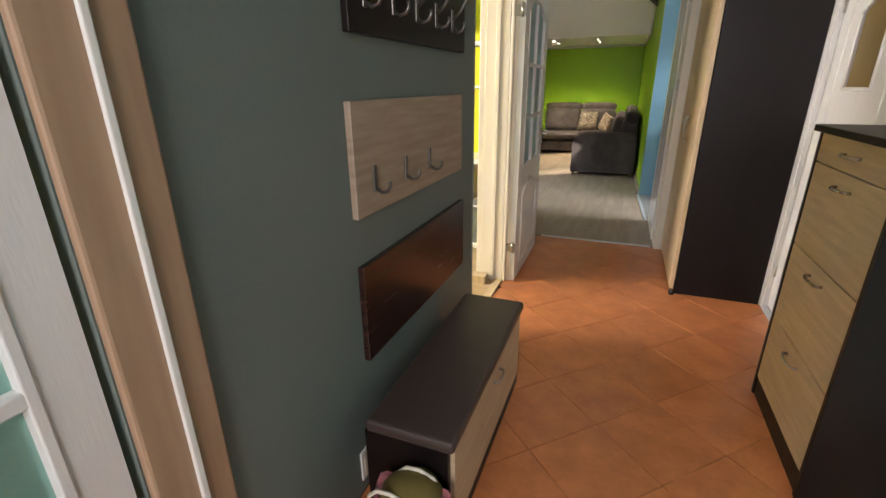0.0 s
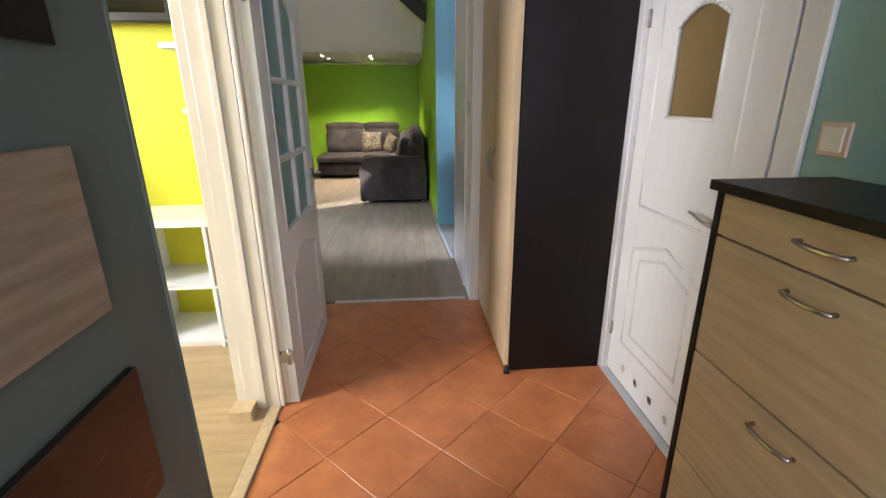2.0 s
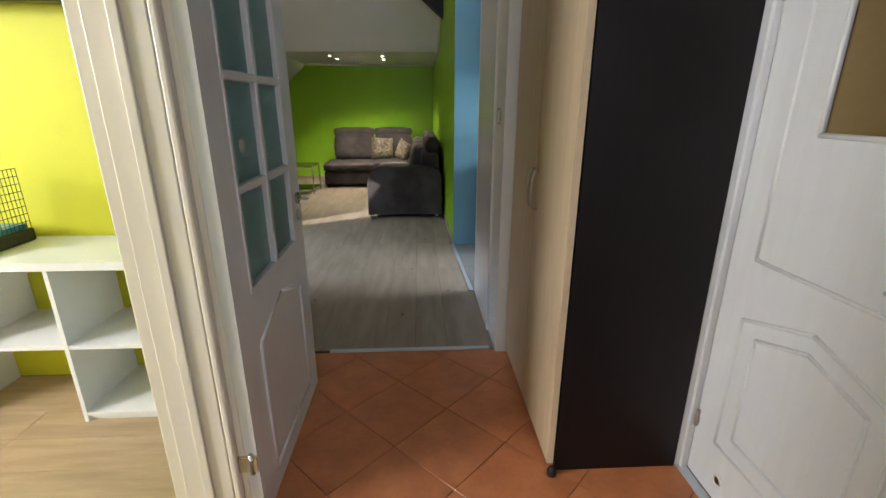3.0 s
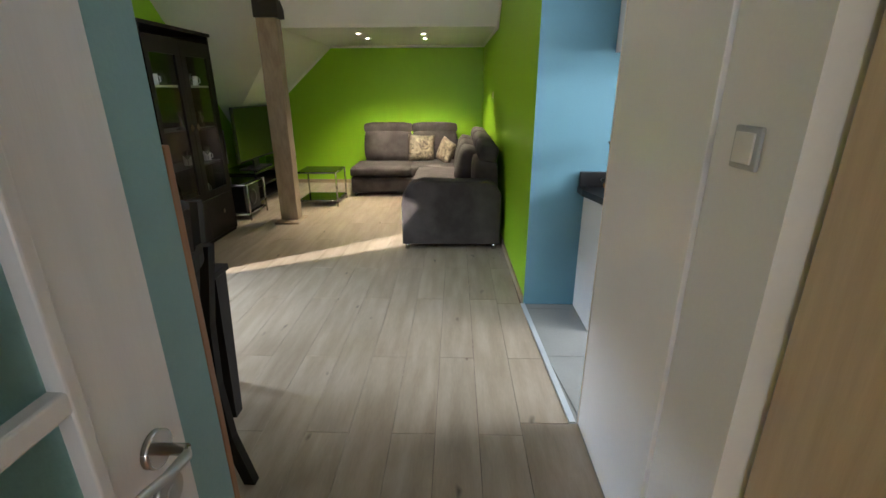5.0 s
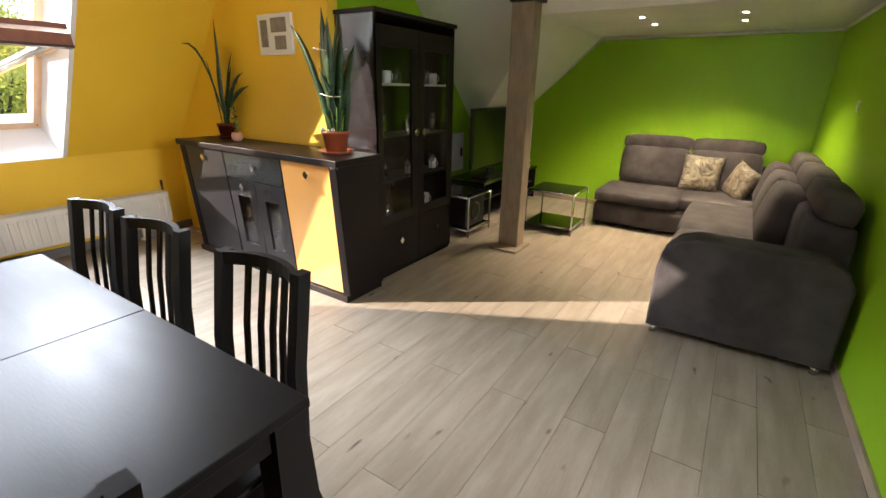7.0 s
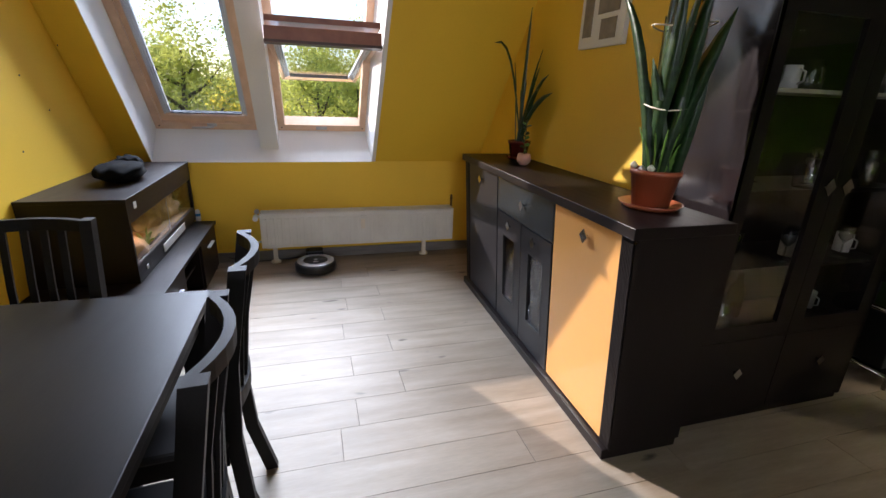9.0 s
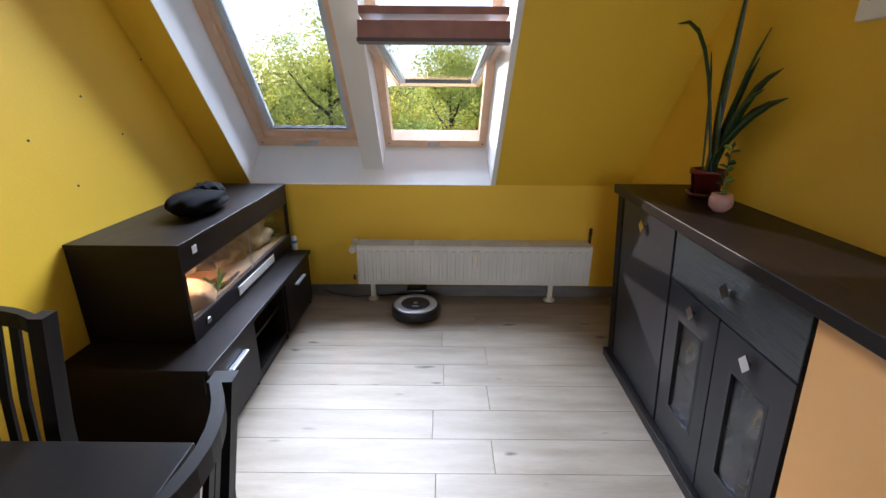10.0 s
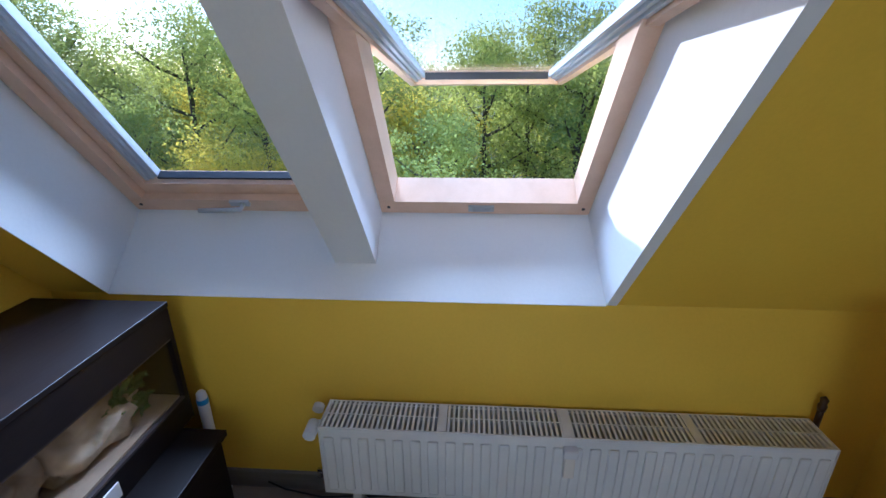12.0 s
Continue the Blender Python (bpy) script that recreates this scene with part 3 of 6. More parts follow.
def lever(parent, x, y, z, way, into):
    """A lever handle and key rose on a plane x = const; way: the lever's direction along y, into: the side the handle stands on."""
    bm = bmesh.new()
    for zz in (z, z - 0.075):
        tube(bm, [(x, y, zz), (x + 0.010 * into, y, zz)], 0.026, 20)
    tube(bm, [(x, y, z), (x + 0.045 * into, y, z), (x + 0.052 * into, y + 0.012 * way, z + 0.001), (x + 0.052 * into, y + 0.05 * way, z + 0.006), (x + 0.05 * into, y + 0.085 * way, z + 0.016), (x + 0.047 * into, y + 0.125 * way, z + 0.020)], 0.0085, 10, r_end=0.006)
    tube(bm, [(x + 0.010 * into, y, z - 0.075), (x + 0.013 * into, y, z - 0.075)], 0.010, 12)
    return part("door_handle", bm, STEEL, parent, "brushed steel lever handle and lock rose")


def glazed_leaf(name, x0, x1, y0, y1, zt, label, edge=0.135, gz0=0.80, bars=(1.145, 1.48)):
    """A leaf with six frosted panes over one raised panel."""
    r = tagged(new(name), label, kind="structure")
    w = y1 - y0
    g0, g1, gz1 = y0 + edge, y1 - edge, 1.88
    bm = box(bmesh.new(), x0, y0, 0.004, x1, g0, zt)
    box(bm, x0, g1, 0.004, x1, y1, zt)
    box(bm, x0, g0, 0.004, x1, g1, gz0)
    n = 10
    ym = (g0 + g1) / 2
    pts = [(x0, g0, zt), (x0, g0, gz1 - 0.10)]
    pts += [(x0, g0 + (g1 - g0) * k / n, gz1 - 0.10 + 0.10 * math.sin(math.pi * k / n) ** 0.7) for k in range(1, n)]
    pts += [(x0, g1, gz1 - 0.10), (x0, g1, zt)]
    poly(bm, pts, (x1 - x0, 0, 0))
    part("leaf", bm, DOORWHITE, r)
    bm = bmesh.new()
    xa, xb = x0 - 0.004, x1 + 0.004
    box(bm, xa, ym - 0.014, gz0, xb, ym + 0.014, gz1 - 0.02, bevel=0.004)
    for zz in bars:
        box(bm, xa + 0.001, g0, zz - 0.014, xb - 0.001, g1, zz + 0.014, bevel=0.004)
    for (p, q, c, e) in ((g0 - 0.012, g0 + 0.006, gz0 - 0.012, gz1 - 0.09), (g1 - 0.006, g1 + 0.012, gz0 - 0.012, gz1 - 0.09)):
        box(bm, xa, p, c, xb, q, e, bevel=0.003)
    box(bm, xa + 0.0005, g0, gz0 - 0.012, xb - 0.0005, g1, gz0 + 0.006, bevel=0.003)
    part("glazing_bars", bm, DOORWHITE, r)
    xm = (x0 + x1) / 2
    for ya, yb in ((g0, ym), (ym, g1)):
        for za, zb in ((gz0, bars[0]), (bars[0], bars[1]), (bars[1], gz1 - 0.01)):
            p = part("pane", B(xm - 0.002, ya, za, xm + 0.002, yb, zb), FROST, r)
            p.visible_shadow = False
    for xx, s in ((x0, -1), (x1, 1)):
        bm = bmesh.new()
        ring = [(g0 + 0.01, 0.10), (g1 - 0.01, 0.10), (g1 - 0.01, 0.62), ((g0 + g1) / 2, 0.70), (g0 + 0.01, 0.62)]
        for (a0, a1), (b0, b1) in zip(ring, ring[1:] + ring[:1]):
            tube(bm, [(xx + 0.0005 * s, a0, a1), (xx + 0.0005 * s, b0, b1)], 0.008, 6)
        part("panel_moulding", bm, DOORWHITE, r)
    return r


leaf = glazed_leaf("door_1", 0.745, 0.783, 3.525, 4.360, 2.03, "open white hall door with frosted panes against teal wall", 0.145, 0.822)
lever(leaf, 0.783, 4.300, 1.00, -1, 1)
for zz in (0.26, 1.78):
    bm = tube(bmesh.new(), [(0.765, 3.518, zz - 0.04), (0.765, 3.518, zz + 0.04)], 0.008, 10)
    box(bm, 0.722, 3.514, zz - 0.03, 0.783, 3.5245, zz + 0.03, bevel=0.001)
    part("hinge", bm, STEEL, leaf, "steel hinge")
part("sticker", tube(bmesh.new(), [(0.7665, 3.79, 1.27), (0.7675, 3.79, 1.27)], 0.022, 24), PLASTIC, leaf, "round white sticker")

bm = B(0.545, 3.500, 0, 0.700, 3.558, 2.08, bevel=0.004)
box(bm, 0.500, 3.512, 0, 0.5449, 3.60, 2.10, bevel=0.006)
box(bm, 0.7001, 3.500, 0, 0.722, 3.585, 2.10, bevel=0.006)
box(bm, 0.7221, 3.524, 0, 0.745, 3.560, 2.10, bevel=0.004)
box(bm, 0.612, 3.488, 0, 0.640, 3.4999, 2.08, bevel=0.003)
wall("door_frame_bedroom", bm, CREAM, "cream-painted stepped door frame")
wall("door_frame_bedroom_top", B(0.545, 2.779, 2.045, 0.700, 3.50, 2.08, bevel=0.003), CREAM)
wall("baseboard_frame", B(0.50, 3.40, 0, 0.60, 3.4875, 0.055, bevel=0.003), BIRCH, "short pale wooden skirting block")

# the entrance door's frame and leaf
bm = B(0.701, 0.900, 0, 0.722, 1.055, 2.12, bevel=0.006)
wall("door_frame_entrance", bm, BIRCHD, "beige wooden door architrave")
# White strip put in for the bright reflection along the architrave gap.
wall("trim_entrance", B(0.7225, 0.975, 0, 0.732, 0.990, 2.10, bevel=0.003), WHITE, "thin white strip for the gleam along the architrave gap")
leaf2 = glazed_leaf("door_2", 0.655, 0.695, 0.03, 0.885, 2.03, "closed white glazed side door", 0.085, 0.55, (0.955, 1.42))
wall("wall_side_room", B(-0.3, -0.3, 0, -0.2, 1.2, HH), WHITE)

# bathroom door
bath = tagged(new("door_3"), "closed white bathroom door with amber glass and vent holes", kind="structure")
X0, X1 = 2.400, 2.436
by0, by1 = 2.895, 3.705
n = 12
ga, gb, gz, gt = 3.165, 3.462, 1.322, 1.70
arch = [(gb - (gb - ga) * k / n, gt - 0.045 + 0.06 * math.sin(math.pi * k / n)) for k in range(1, n)]
bm = box(bmesh.new(), X0, by0, 0.01, X1, ga, 2.03)
box(bm, X0, gb, 0.01, X1, by1, 2.03)
box(bm, X0, ga, 0.01, X1, gb, gz)
poly(bm, [(X0, ga, 2.03), (X0, ga, gt - 0.045)] + [(X0, y, z) for y, z in arch[::-1]] + [(X0, gb, gt - 0.045), (X0, gb, 2.03)], (X1 - X0, 0, 0))
part("leaf", bm, DOORWHITE, bath)
part("pane", B(X0 + 0.012, ga, gz, X0 + 0.018, gb, gt + 0.02), AMBER, bath, "amber frosted glass")
bm = bmesh.new()
edge = [(ga, gz), (gb, gz), (gb, gt - 0.045)] + arch + [(ga, gt - 0.045)]
for (p, q), (c, e) in zip(edge, edge[1:] + edge[:1]):
    tube(bm, [(X0 - 0.001, p, q), (X0 - 0.001, c, e)], 0.008, 6)
part("glazing_bead", bm, DOORWHITE, bath)
for ring in ([(3.04, 0.93), (3.58, 0.93), (3.58, 1.83), (3.31, 1.91), (3.04, 1.83)], [(3.06, 0.22), (3.58, 0.22), (3.58, 0.72), (3.32, 0.80), (3.06, 0.72)], [(3.13, 0.29), (3.51, 0.29), (3.51, 0.68), (3.32, 0.74), (3.13, 0.68)]):
    bm = bmesh.new()
    for (p, q), (c, e) in zip(ring, ring[1:] + ring[:1]):
        tube(bm, [(X0 + 0.002, p, q), (X0 + 0.002, c, e)], 0.008, 6)
    part("panel_moulding", bm, DOORWHITE, bath)
for k in range(4):
    y = 3.53 - 0.13 * k
    bm = lathe(bmesh.new(), [(0.021, 0), (0.022, 0.004), (0.017, 0.005), (0.015, 0.001)], sides=18)
    bmesh.ops.rotate(bm, verts=bm.verts, matrix=Euler((0, radians(-90), 0)).to_matrix())
    bmesh.ops.translate(bm, verts=bm.verts, vec=(X0 + 0.001, y, 0.095))
    part("vent_ring", bm, CREAM, bath, "cream plastic vent ring")
lever(bath, X0, 3.02, 0.985, 1, -1)
for zz in (0.25, 1.72):
    bm = tube(bmesh.new(), [(X0 - 0.008, by1 - 0.022, zz - 0.035), (X0 - 0.008, by1 - 0.022, zz + 0.035)], 0.007, 10)
    part("hinge", bm, STEEL, bath)
bm = B(2.352, 3.7065, 0, 2.4195, 3.80, 2.11, bevel=0.004)
box(bm, 2.372, 3.6905, 0, 2.3985, 3.7060, 2.10, bevel=0.003)
box(bm, 2.402, 2.795, 0, 2.4195, 2.887, 2.11, bevel=0.005)
box(bm, 2.402, 2.887, 2.035, 2.4195, 3.7064, 2.11, bevel=0.005)
box(bm, 2.4196, 2.842, 0, 2.5, 2.887, 2.06)
box(bm, 2.4196, 3.712, 0, 2.5, 3.758, 2.06)
wall("door_frame_bath", bm, DOORWHITE, "white door frame of the bathroom")
wall("trim_bath", B(2.36, 2.89, -0.004, 2.40, 3.71, 0.006, bevel=0.002), ALU)

# ---- hall things ----


def quad(a, b, c, d, t, bm=None):
    a, b, c, d = (Vector(v) for v in (a, b, c, d))
    return poly(bm or bmesh.new(), [a, b, c, d], t)


def bow_handle(parent, c, along, out, length=0.10, mat=None):
    c, along, out = Vector(c), Vector(along).normalized(), Vector(out).normalized()
    pts = [c - along * length / 2, c - along * length / 2 + out * 0.016, c - along * length * 0.3 + out * 0.024, c + out * 0.027, c + along * length * 0.3 + out * 0.024, c + along * length / 2 + out * 0.016, c + along * length / 2]
    return part("handle", tube(bmesh.new(), pts, 0.0055, 8), mat or STEEL, parent, "brushed steel bow handle")


# shoe cabinet
r = root("shoe_cabinet", (2.25, 2.35, 0), "tall wenge shoe cabinet with pale oak fronts, bathroom door beside", "shoe cabinet")
for y in (2.056, 2.663):
    part("side_panel", B(2.108, y, 0, 2.415, y + 0.020, 1.1799, bevel=0.001), WENGE, r)
part("body", B(2.135, 2.0761, 0.0, 2.415, 2.6629, 1.1798), WENGE, r)
part("plinth", B(2.116, 2.0761, 0.0, 2.1348, 2.6629, 0.085), WENGE, r)
part("top", B(2.086, 2.045, 1.180, 2.418, 2.688, 1.205, bevel=0.003), WENGEX, r)
for z0, z1, nm in ((1.072, 1.180, "drawer"), (0.744, 1.067, "flap"), (0.412, 0.739, "flap"), (0.095, 0.407, "flap")):
    f = part(nm, B(2.110, 2.079, z0, 2.1345, 2.660, z1, bevel=0.002), OAK, r, "pale oak front")
    bow_handle(f, (2.110, 2.369, (z0 + z1) / 2 if nm == "drawer" else z1 - 0.05), (0, 1, 0), (-1, 0, 0), 0.11)

# bench
r = root("shoe_bench", (0.95, 1.9, 0), "low wenge shoe bench with brown padded seat and oak flap", "bench")
bm = box(bmesh.new(), 0.79, 1.455, 0, 1.058, 1.475, 0.38)
box(bm, 0.79, 2.355, 0, 1.058, 2.375, 0.38)
box(bm, 0.79, 1.475, 0.02, 1.052, 2.355, 0.375)
box(bm, 1.052, 1.475, 0.0, 1.068, 2.355, 0.055)
part("body", bm, WENGE, r)
part("seat_pad", B(0.795, 1.447, 0.38, 1.078, 2.388, 0.422, bevel=0.014, seg=3), LEATHER, r, "brown leatherette seat pad")
f = part("flap", B(1.0525, 1.480, 0.06, 1.071, 2.350, 0.372, bevel=0.002), OAK, r, "pale oak flap front")
bow_handle(f, (1.071, 1.94, 0.32), (0, 1, 0), (1, 0, 0), 0.09)

# wall boards
r = root("coat_board_oak", (0.72, 2.12, 1.13), "pale oak coat board with three steel hooks on the grey-teal wall", "coat rack")
part("board", B(0.7005, 1.617, 0.985, 0.722, 2.535, 1.318, bevel=0.003), OAKP, r)


def hook(parent, y, z, big=False):
    bm = B(0.7225, y - 0.010, z - 0.045, 0.729, y + 0.010, z + 0.035, bevel=0.002)
    tube(bm, [(0.729, y, z - 0.034), (0.748, y, z - 0.046), (0.768, y, z - 0.040), (0.777, y, z - 0.024), (0.776, y, z - 0.010)], 0.0058, 8)
    if big:
        tube(bm, [(0.729, y, z + 0.0), (0.760, y, z + 0.028), (0.785, y, z + 0.066), (0.797, y, z + 0.090)], 0.006, 8)
        lathe(bm, [(0.005, 0), (0.012, 0.006), (0.012, 0.016), (0.004, 0.020)], (0.797, y, z + 0.084), 10)
    part("hook", bm, HOOKM, parent, "dark brushed steel hook")


for y in (1.720, 1.935, 2.145):
    hook(r, y, 1.095)
r = root("coat_board_dark", (0.72, 2.12, 1.6), "dark wenge coat board with five double hooks on the grey-teal wall", "coat rack")
part("board", B(0.7005, 1.640, 1.489, 0.722, 2.565, 1.765, bevel=0.003), WENGEX, r)
for y in (1.72, 1.89, 2.06, 2.23, 2.40):
    hook(r, y, 1.60, True)
r = root("wall_panel", (0.71, 2.12, 0.63), "plain reddish-brown wall panel above the shoe bench", "wall panel")
part("board", B(0.7005, 1.622, 0.500, 0.722, 2.560, 0.832, bevel=0.003), BROWNPANEL, r)

# sockets and switches


def plate(name, label, c, size, axis, out, rocker=True, mat=None):
    """A wall plate: c its centre on the wall, axis the wall's normal ('x' or 'y')."""
    r = root(name, c, label, "light switch" if rocker else "wall socket")
    w, h = size
    x, y, z = c
    if axis == "x":
        f = lambda t0, t1, a, b, e: (min(x + out * t0, x + out * t1), y - a, z - b, max(x + out * t0, x + out * t1), y + a, z + b)
    else:
        f = lambda t0, t1, a, b, e: (x - a, min(y + out * t0, y + out * t1), z - b, x + a, max(y + out * t0, y + out * t1), z + b)
    part("frame", B(*f(0.0005, 0.009, w / 2, h / 2, 0), bevel=0.003), mat or PLASTIC, r)
    if rocker:
        part("rocker", B(*f(0.0091, 0.014, w * 0.36, h * 0.36, 0), bevel=0.002), PLASTIC, r)
    else:
        part("insert", B(*f(0.0091, 0.012, w * 0.36, h * 0.36, 0), bevel=0.002), CREAM, r)
    return r


plate("switch", "pinkish-beige light switch on the teal wall above the shoe cabinet", (2.42, 2.715, 1.295), (0.085, 0.085), "x", -1, mat=BEIGEPL)
plate("switch", "grey square light switch on the white wall end", (1.768, 4.76, 1.34), (0.085, 0.085), "x", -1, mat=GREYPL)
plate("socket", "white double wall socket on the grey-teal wall low behind the bench", (0.70, 1.585, 0.115), (0.085, 0.12), "x", 1, rocker=False)

# shopping bag
r = root("shopping_bag", (0.90, 1.32, 0), "floral black and pink shopping bag with cream handles", "bag")
bm = bmesh.new()
n = 20
rings = []
for z, sx, sy in ((0.0, 0.13, 0.085), (0.12, 0.145, 0.10), (0.24, 0.14, 0.085), (0.30, 0.125, 0.06)):
    rings.append([bm.verts.new((0.985 + sx * 0.85 * math.copysign(abs(math.cos(a)) ** 0.6, math.cos(a)) * (1 + 0.05 * math.sin(5 * a + z * 20)), 1.365 + sy * 0.8 * math.copysign(abs(math.sin(a)) ** 0.6, math.sin(a)), z + 0.012 * math.sin(3 * a))) for a in [2 * math.pi * k / n for k in range(n)]])
for q, s in zip(rings, rings[1:]):
    for k in range(n):
        bm.faces.new((q[k], q[(k + 1) % n], s[(k + 1) % n], s[k])).smooth = True
bm.faces.new(rings[0][::-1])
bm.faces.new(rings[-1])
part("body", bm, FLORAL, r)
for dx, dy in ((-0.02, -0.05), (0.02, 0.05)):
    bm = tube(bmesh.new(), [(0.90 + dx, 1.36 + dy, 0.27), (0.905 + dx, 1.36 + dy, 0.31), (0.93 + dx, 1.36 + dy, 0.335), (0.97 + dx, 1.36 + dy, 0.34), (1.01 + dx, 1.36 + dy, 0.325), (1.03 + dx, 1.36 + dy, 0.30), (1.035 + dx, 1.36 + dy, 0.27)], 0.006, 8)
    part("bag_handle", bm, CREAM, r, "cream cord handle")
part("cloth", lathe(bmesh.new(), [(0.09, 0.28), (0.085, 0.31), (0.05, 0.335), (0.01, 0.34)], (0.985, 1.365, 0), 12), OLIVE, r, "folded olive cloth")

# wardrobe
r = root("wardrobe", (2.1, 4.15, 0), "tall birch-front wardrobe with wenge side panel between bathroom and living room", "wardrobe")
bm = box(bmesh.new(), 1.857, 3.705, 0.0, 2.3515, 3.725, 2.45)
part("side_panel", bm, WENGE, r, "dark wenge side panel")
part("body", B(1.852, 3.8005, 0.06, 2.415, 4.62, 2.45), BIRCH, r)
part("plinth", B(1.865, 3.8005, 0.0, 2.4, 4.62, 0.0595), WENGE, r)
for y0, y1, hy in ((3.7055, 4.150, 4.118), (4.154, 4.606, 4.186)):
    d_ = part("door", B(1.825, y0, 0.035, 1.8515, y1, 2.45, bevel=0.002), BIRCH, r, "birch veneered door")
    bow_handle(d_, (1.825, hy, 1.06), (0, 0, 1), (-1, 0, 0), 0.16)
r = root("door_stop", (1.83, 3.685, 0), "small black rubber door stop on the terracotta floor", "door stop")
part("body", lathe(bmesh.new(), [(0.018, 0), (0.018, 0.02), (0.012, 0.035), (0.006, 0.04)], (1.84, 3.685, 0), 14), BLACK, r)

# tall kitchen unit
r = root("tall_kitchen_unit", (2.1, 5.24, 0), "tall glossy white kitchen unit at the hall end", "cabinet")
part("body", B(1.785, 4.890, 0.0, 2.40, 5.525, 2.30), GLOSSWHITE, r)
part("side_panel", B(1.755, 4.8895, 0.0, 1.784, 5.530, 2.30, bevel=0.002), GLOSSWHITE, r)
part("edge_strip", B(1.752, 5.5305, 0.0, 1.80, 5.536, 2.30), CREAM, r)

# kitchen counter
r = root("base_cabinet", (2.5, 6.57, 0), "white kitchen base cabinet against the blue wall", "kitchen cabinet")
part("side_panel", B(2.030, 6.372, 0.0, 2.048, 6.758, 0.818, bevel=0.001), GLOSSWHITE, r)
part("body", B(2.049, 6.40, 0.10, 3.6, 6.758, 0.818), GLOSSWHITE, r)
part("plinth", B(2.06, 6.42, 0, 3.6, 6.75, 0.099), GREYPL, r)
for k in range(3):
    part("door", B(2.051 + 0.5 * k, 6.375, 0.11, 2.547 + 0.5 * k, 6.399, 0.815, bevel=0.002), CREAM, r, "cream cabinet door")
r = root("worktop", (2.7, 6.5, 0.82), "black stone-look kitchen worktop with upstand", "worktop")
bm = prism([(1.985, 6.758, 0.8185), (1.985, 6.64, 0.8185), (2.06, 6.335, 0.8185), (3.6, 6.335, 0.8185), (3.6, 6.758, 0.8185)], (0, 0, 0.04))
part("slab", bm, BLACKSTONE, r)
part("upstand", B(1.99, 6.735, 0.859, 3.6, 6.758, 0.955, bevel=0.002), BLACKSTONE, r)
r = root("upper_cabinet", (2.8, 6.6, 1.66), "white wall-hung kitchen cabinet on the blue wall", "kitchen cabinet")
part("body", B(2.13, 6.42, 1.66, 3.6, 6.758, 2.35, bevel=0.002), GLOSSWHITE, r)
part("door", B(2.132, 6.40, 1.66, 2.60, 6.4195, 2.35, bevel=0.002), GLOSSWHITE, r)

# fruit stand
cx, cy, cz = 2.20, 6.56, 0.8585
r = root("fruit_stand", (cx, cy, cz), "two-tier black wire fruit stand on the worktop", "fruit stand")
bm = tube(bmesh.new(), [(cx, cy, cz), (cx, cy, cz + 0.40)], 0.008, 8)
tube(bm, [(cx - 0.06, cy, cz + 0.40), (cx + 0.06, cy, cz + 0.40)], 0.007, 8)
part("pole", bm, BLACK, r)


def wire_bowl(c, rad, h, dep):
    bm = bmesh.new()
    x, y, z = c
    for rr, zz in ((rad, h), (rad * 0.8, h * 0.45), (rad * 0.5, 0.006)):
        pts = [(x + rr * math.cos(2 * math.pi * k / 20), y + rr * math.sin(2 * math.pi * k / 20), z + zz) for k in range(21)]
        tube(bm, pts, 0.003, 6, cap=False)
    for k in range(18):
        a_ = 2 * math.pi * k / 18
        tube(bm, [(x, y, z + 0.004), (x + rad * 0.5 * math.cos(a_), y + rad * 0.5 * math.sin(a_), z + 0.006), (x + rad * 0.8 * math.cos(a_), y + rad * 0.8 * math.sin(a_), z + h * 0.45), (x + rad * math.cos(a_), y + rad * math.sin(a_), z + h)], 0.002, 5)
    return bm


part("bowl", wire_bowl((cx, cy, cz + 0.002), 0.13, 0.07, 0), BLACK, r)
part("bowl", wire_bowl((cx, cy, cz + 0.24), 0.11, 0.06, 0), BLACK, r)
part("grip", tube(bmesh.new(), [(cx - 0.065, cy, cz + 0.412), (cx + 0.065, cy, cz + 0.412)], 0.010, 10), PINE, r, "wooden carrying grip")


def fruit(c, rad, mat, label, long=1.0, cat="fruit"):
    r = root(cat, c, label, cat)
    bm = lathe(bmesh.new(), [(0.10, -0.93), (0.55, -0.83), (0.9, -0.45), (1.0, 0.0), (0.88, 0.5), (0.5, 0.85), (0.12, 0.90)], sides=14)
    for v in bm.verts:
        v.co = Vector((v.co.x * rad * long, v.co.y * rad, v.co.z * rad)) + Vector(c)
    part("flesh", bm, mat, r)
    part("stem", tube(bmesh.new(), [(c[0], c[1], c[2] + rad * 0.85), (c[0] + 0.004, c[1], c[2] + rad * 1.2)], 0.0018, 5), OLIVE, r)


for k in range(6):
    a_ = k * 1.05
    m_ = (FR_Y, FR_G, FR_Y, FR_O, FR_G, FR_O)[k]
    fruit((cx + 0.075 * math.cos(a_), cy + 0.075 * math.sin(a_), cz + 0.047), 0.036, m_, ("ripe yellow pear in the lower bowl", "green pear in the lower bowl", "ripe yellow pear in the lower bowl", "orange peach in the lower bowl", "green pear in the lower bowl", "orange peach in the lower bowl")[k], 1.15)
for k in range(5):
    a_ = k * 1.25 + 0.4
    fruit((cx + 0.062 * math.cos(a_), cy + 0.062 * math.sin(a_), cz + 0.281), 0.032, FR_R if k != 2 else FR_O, "red apple in the upper bowl" if k != 2 else "orange peach in the upper bowl")

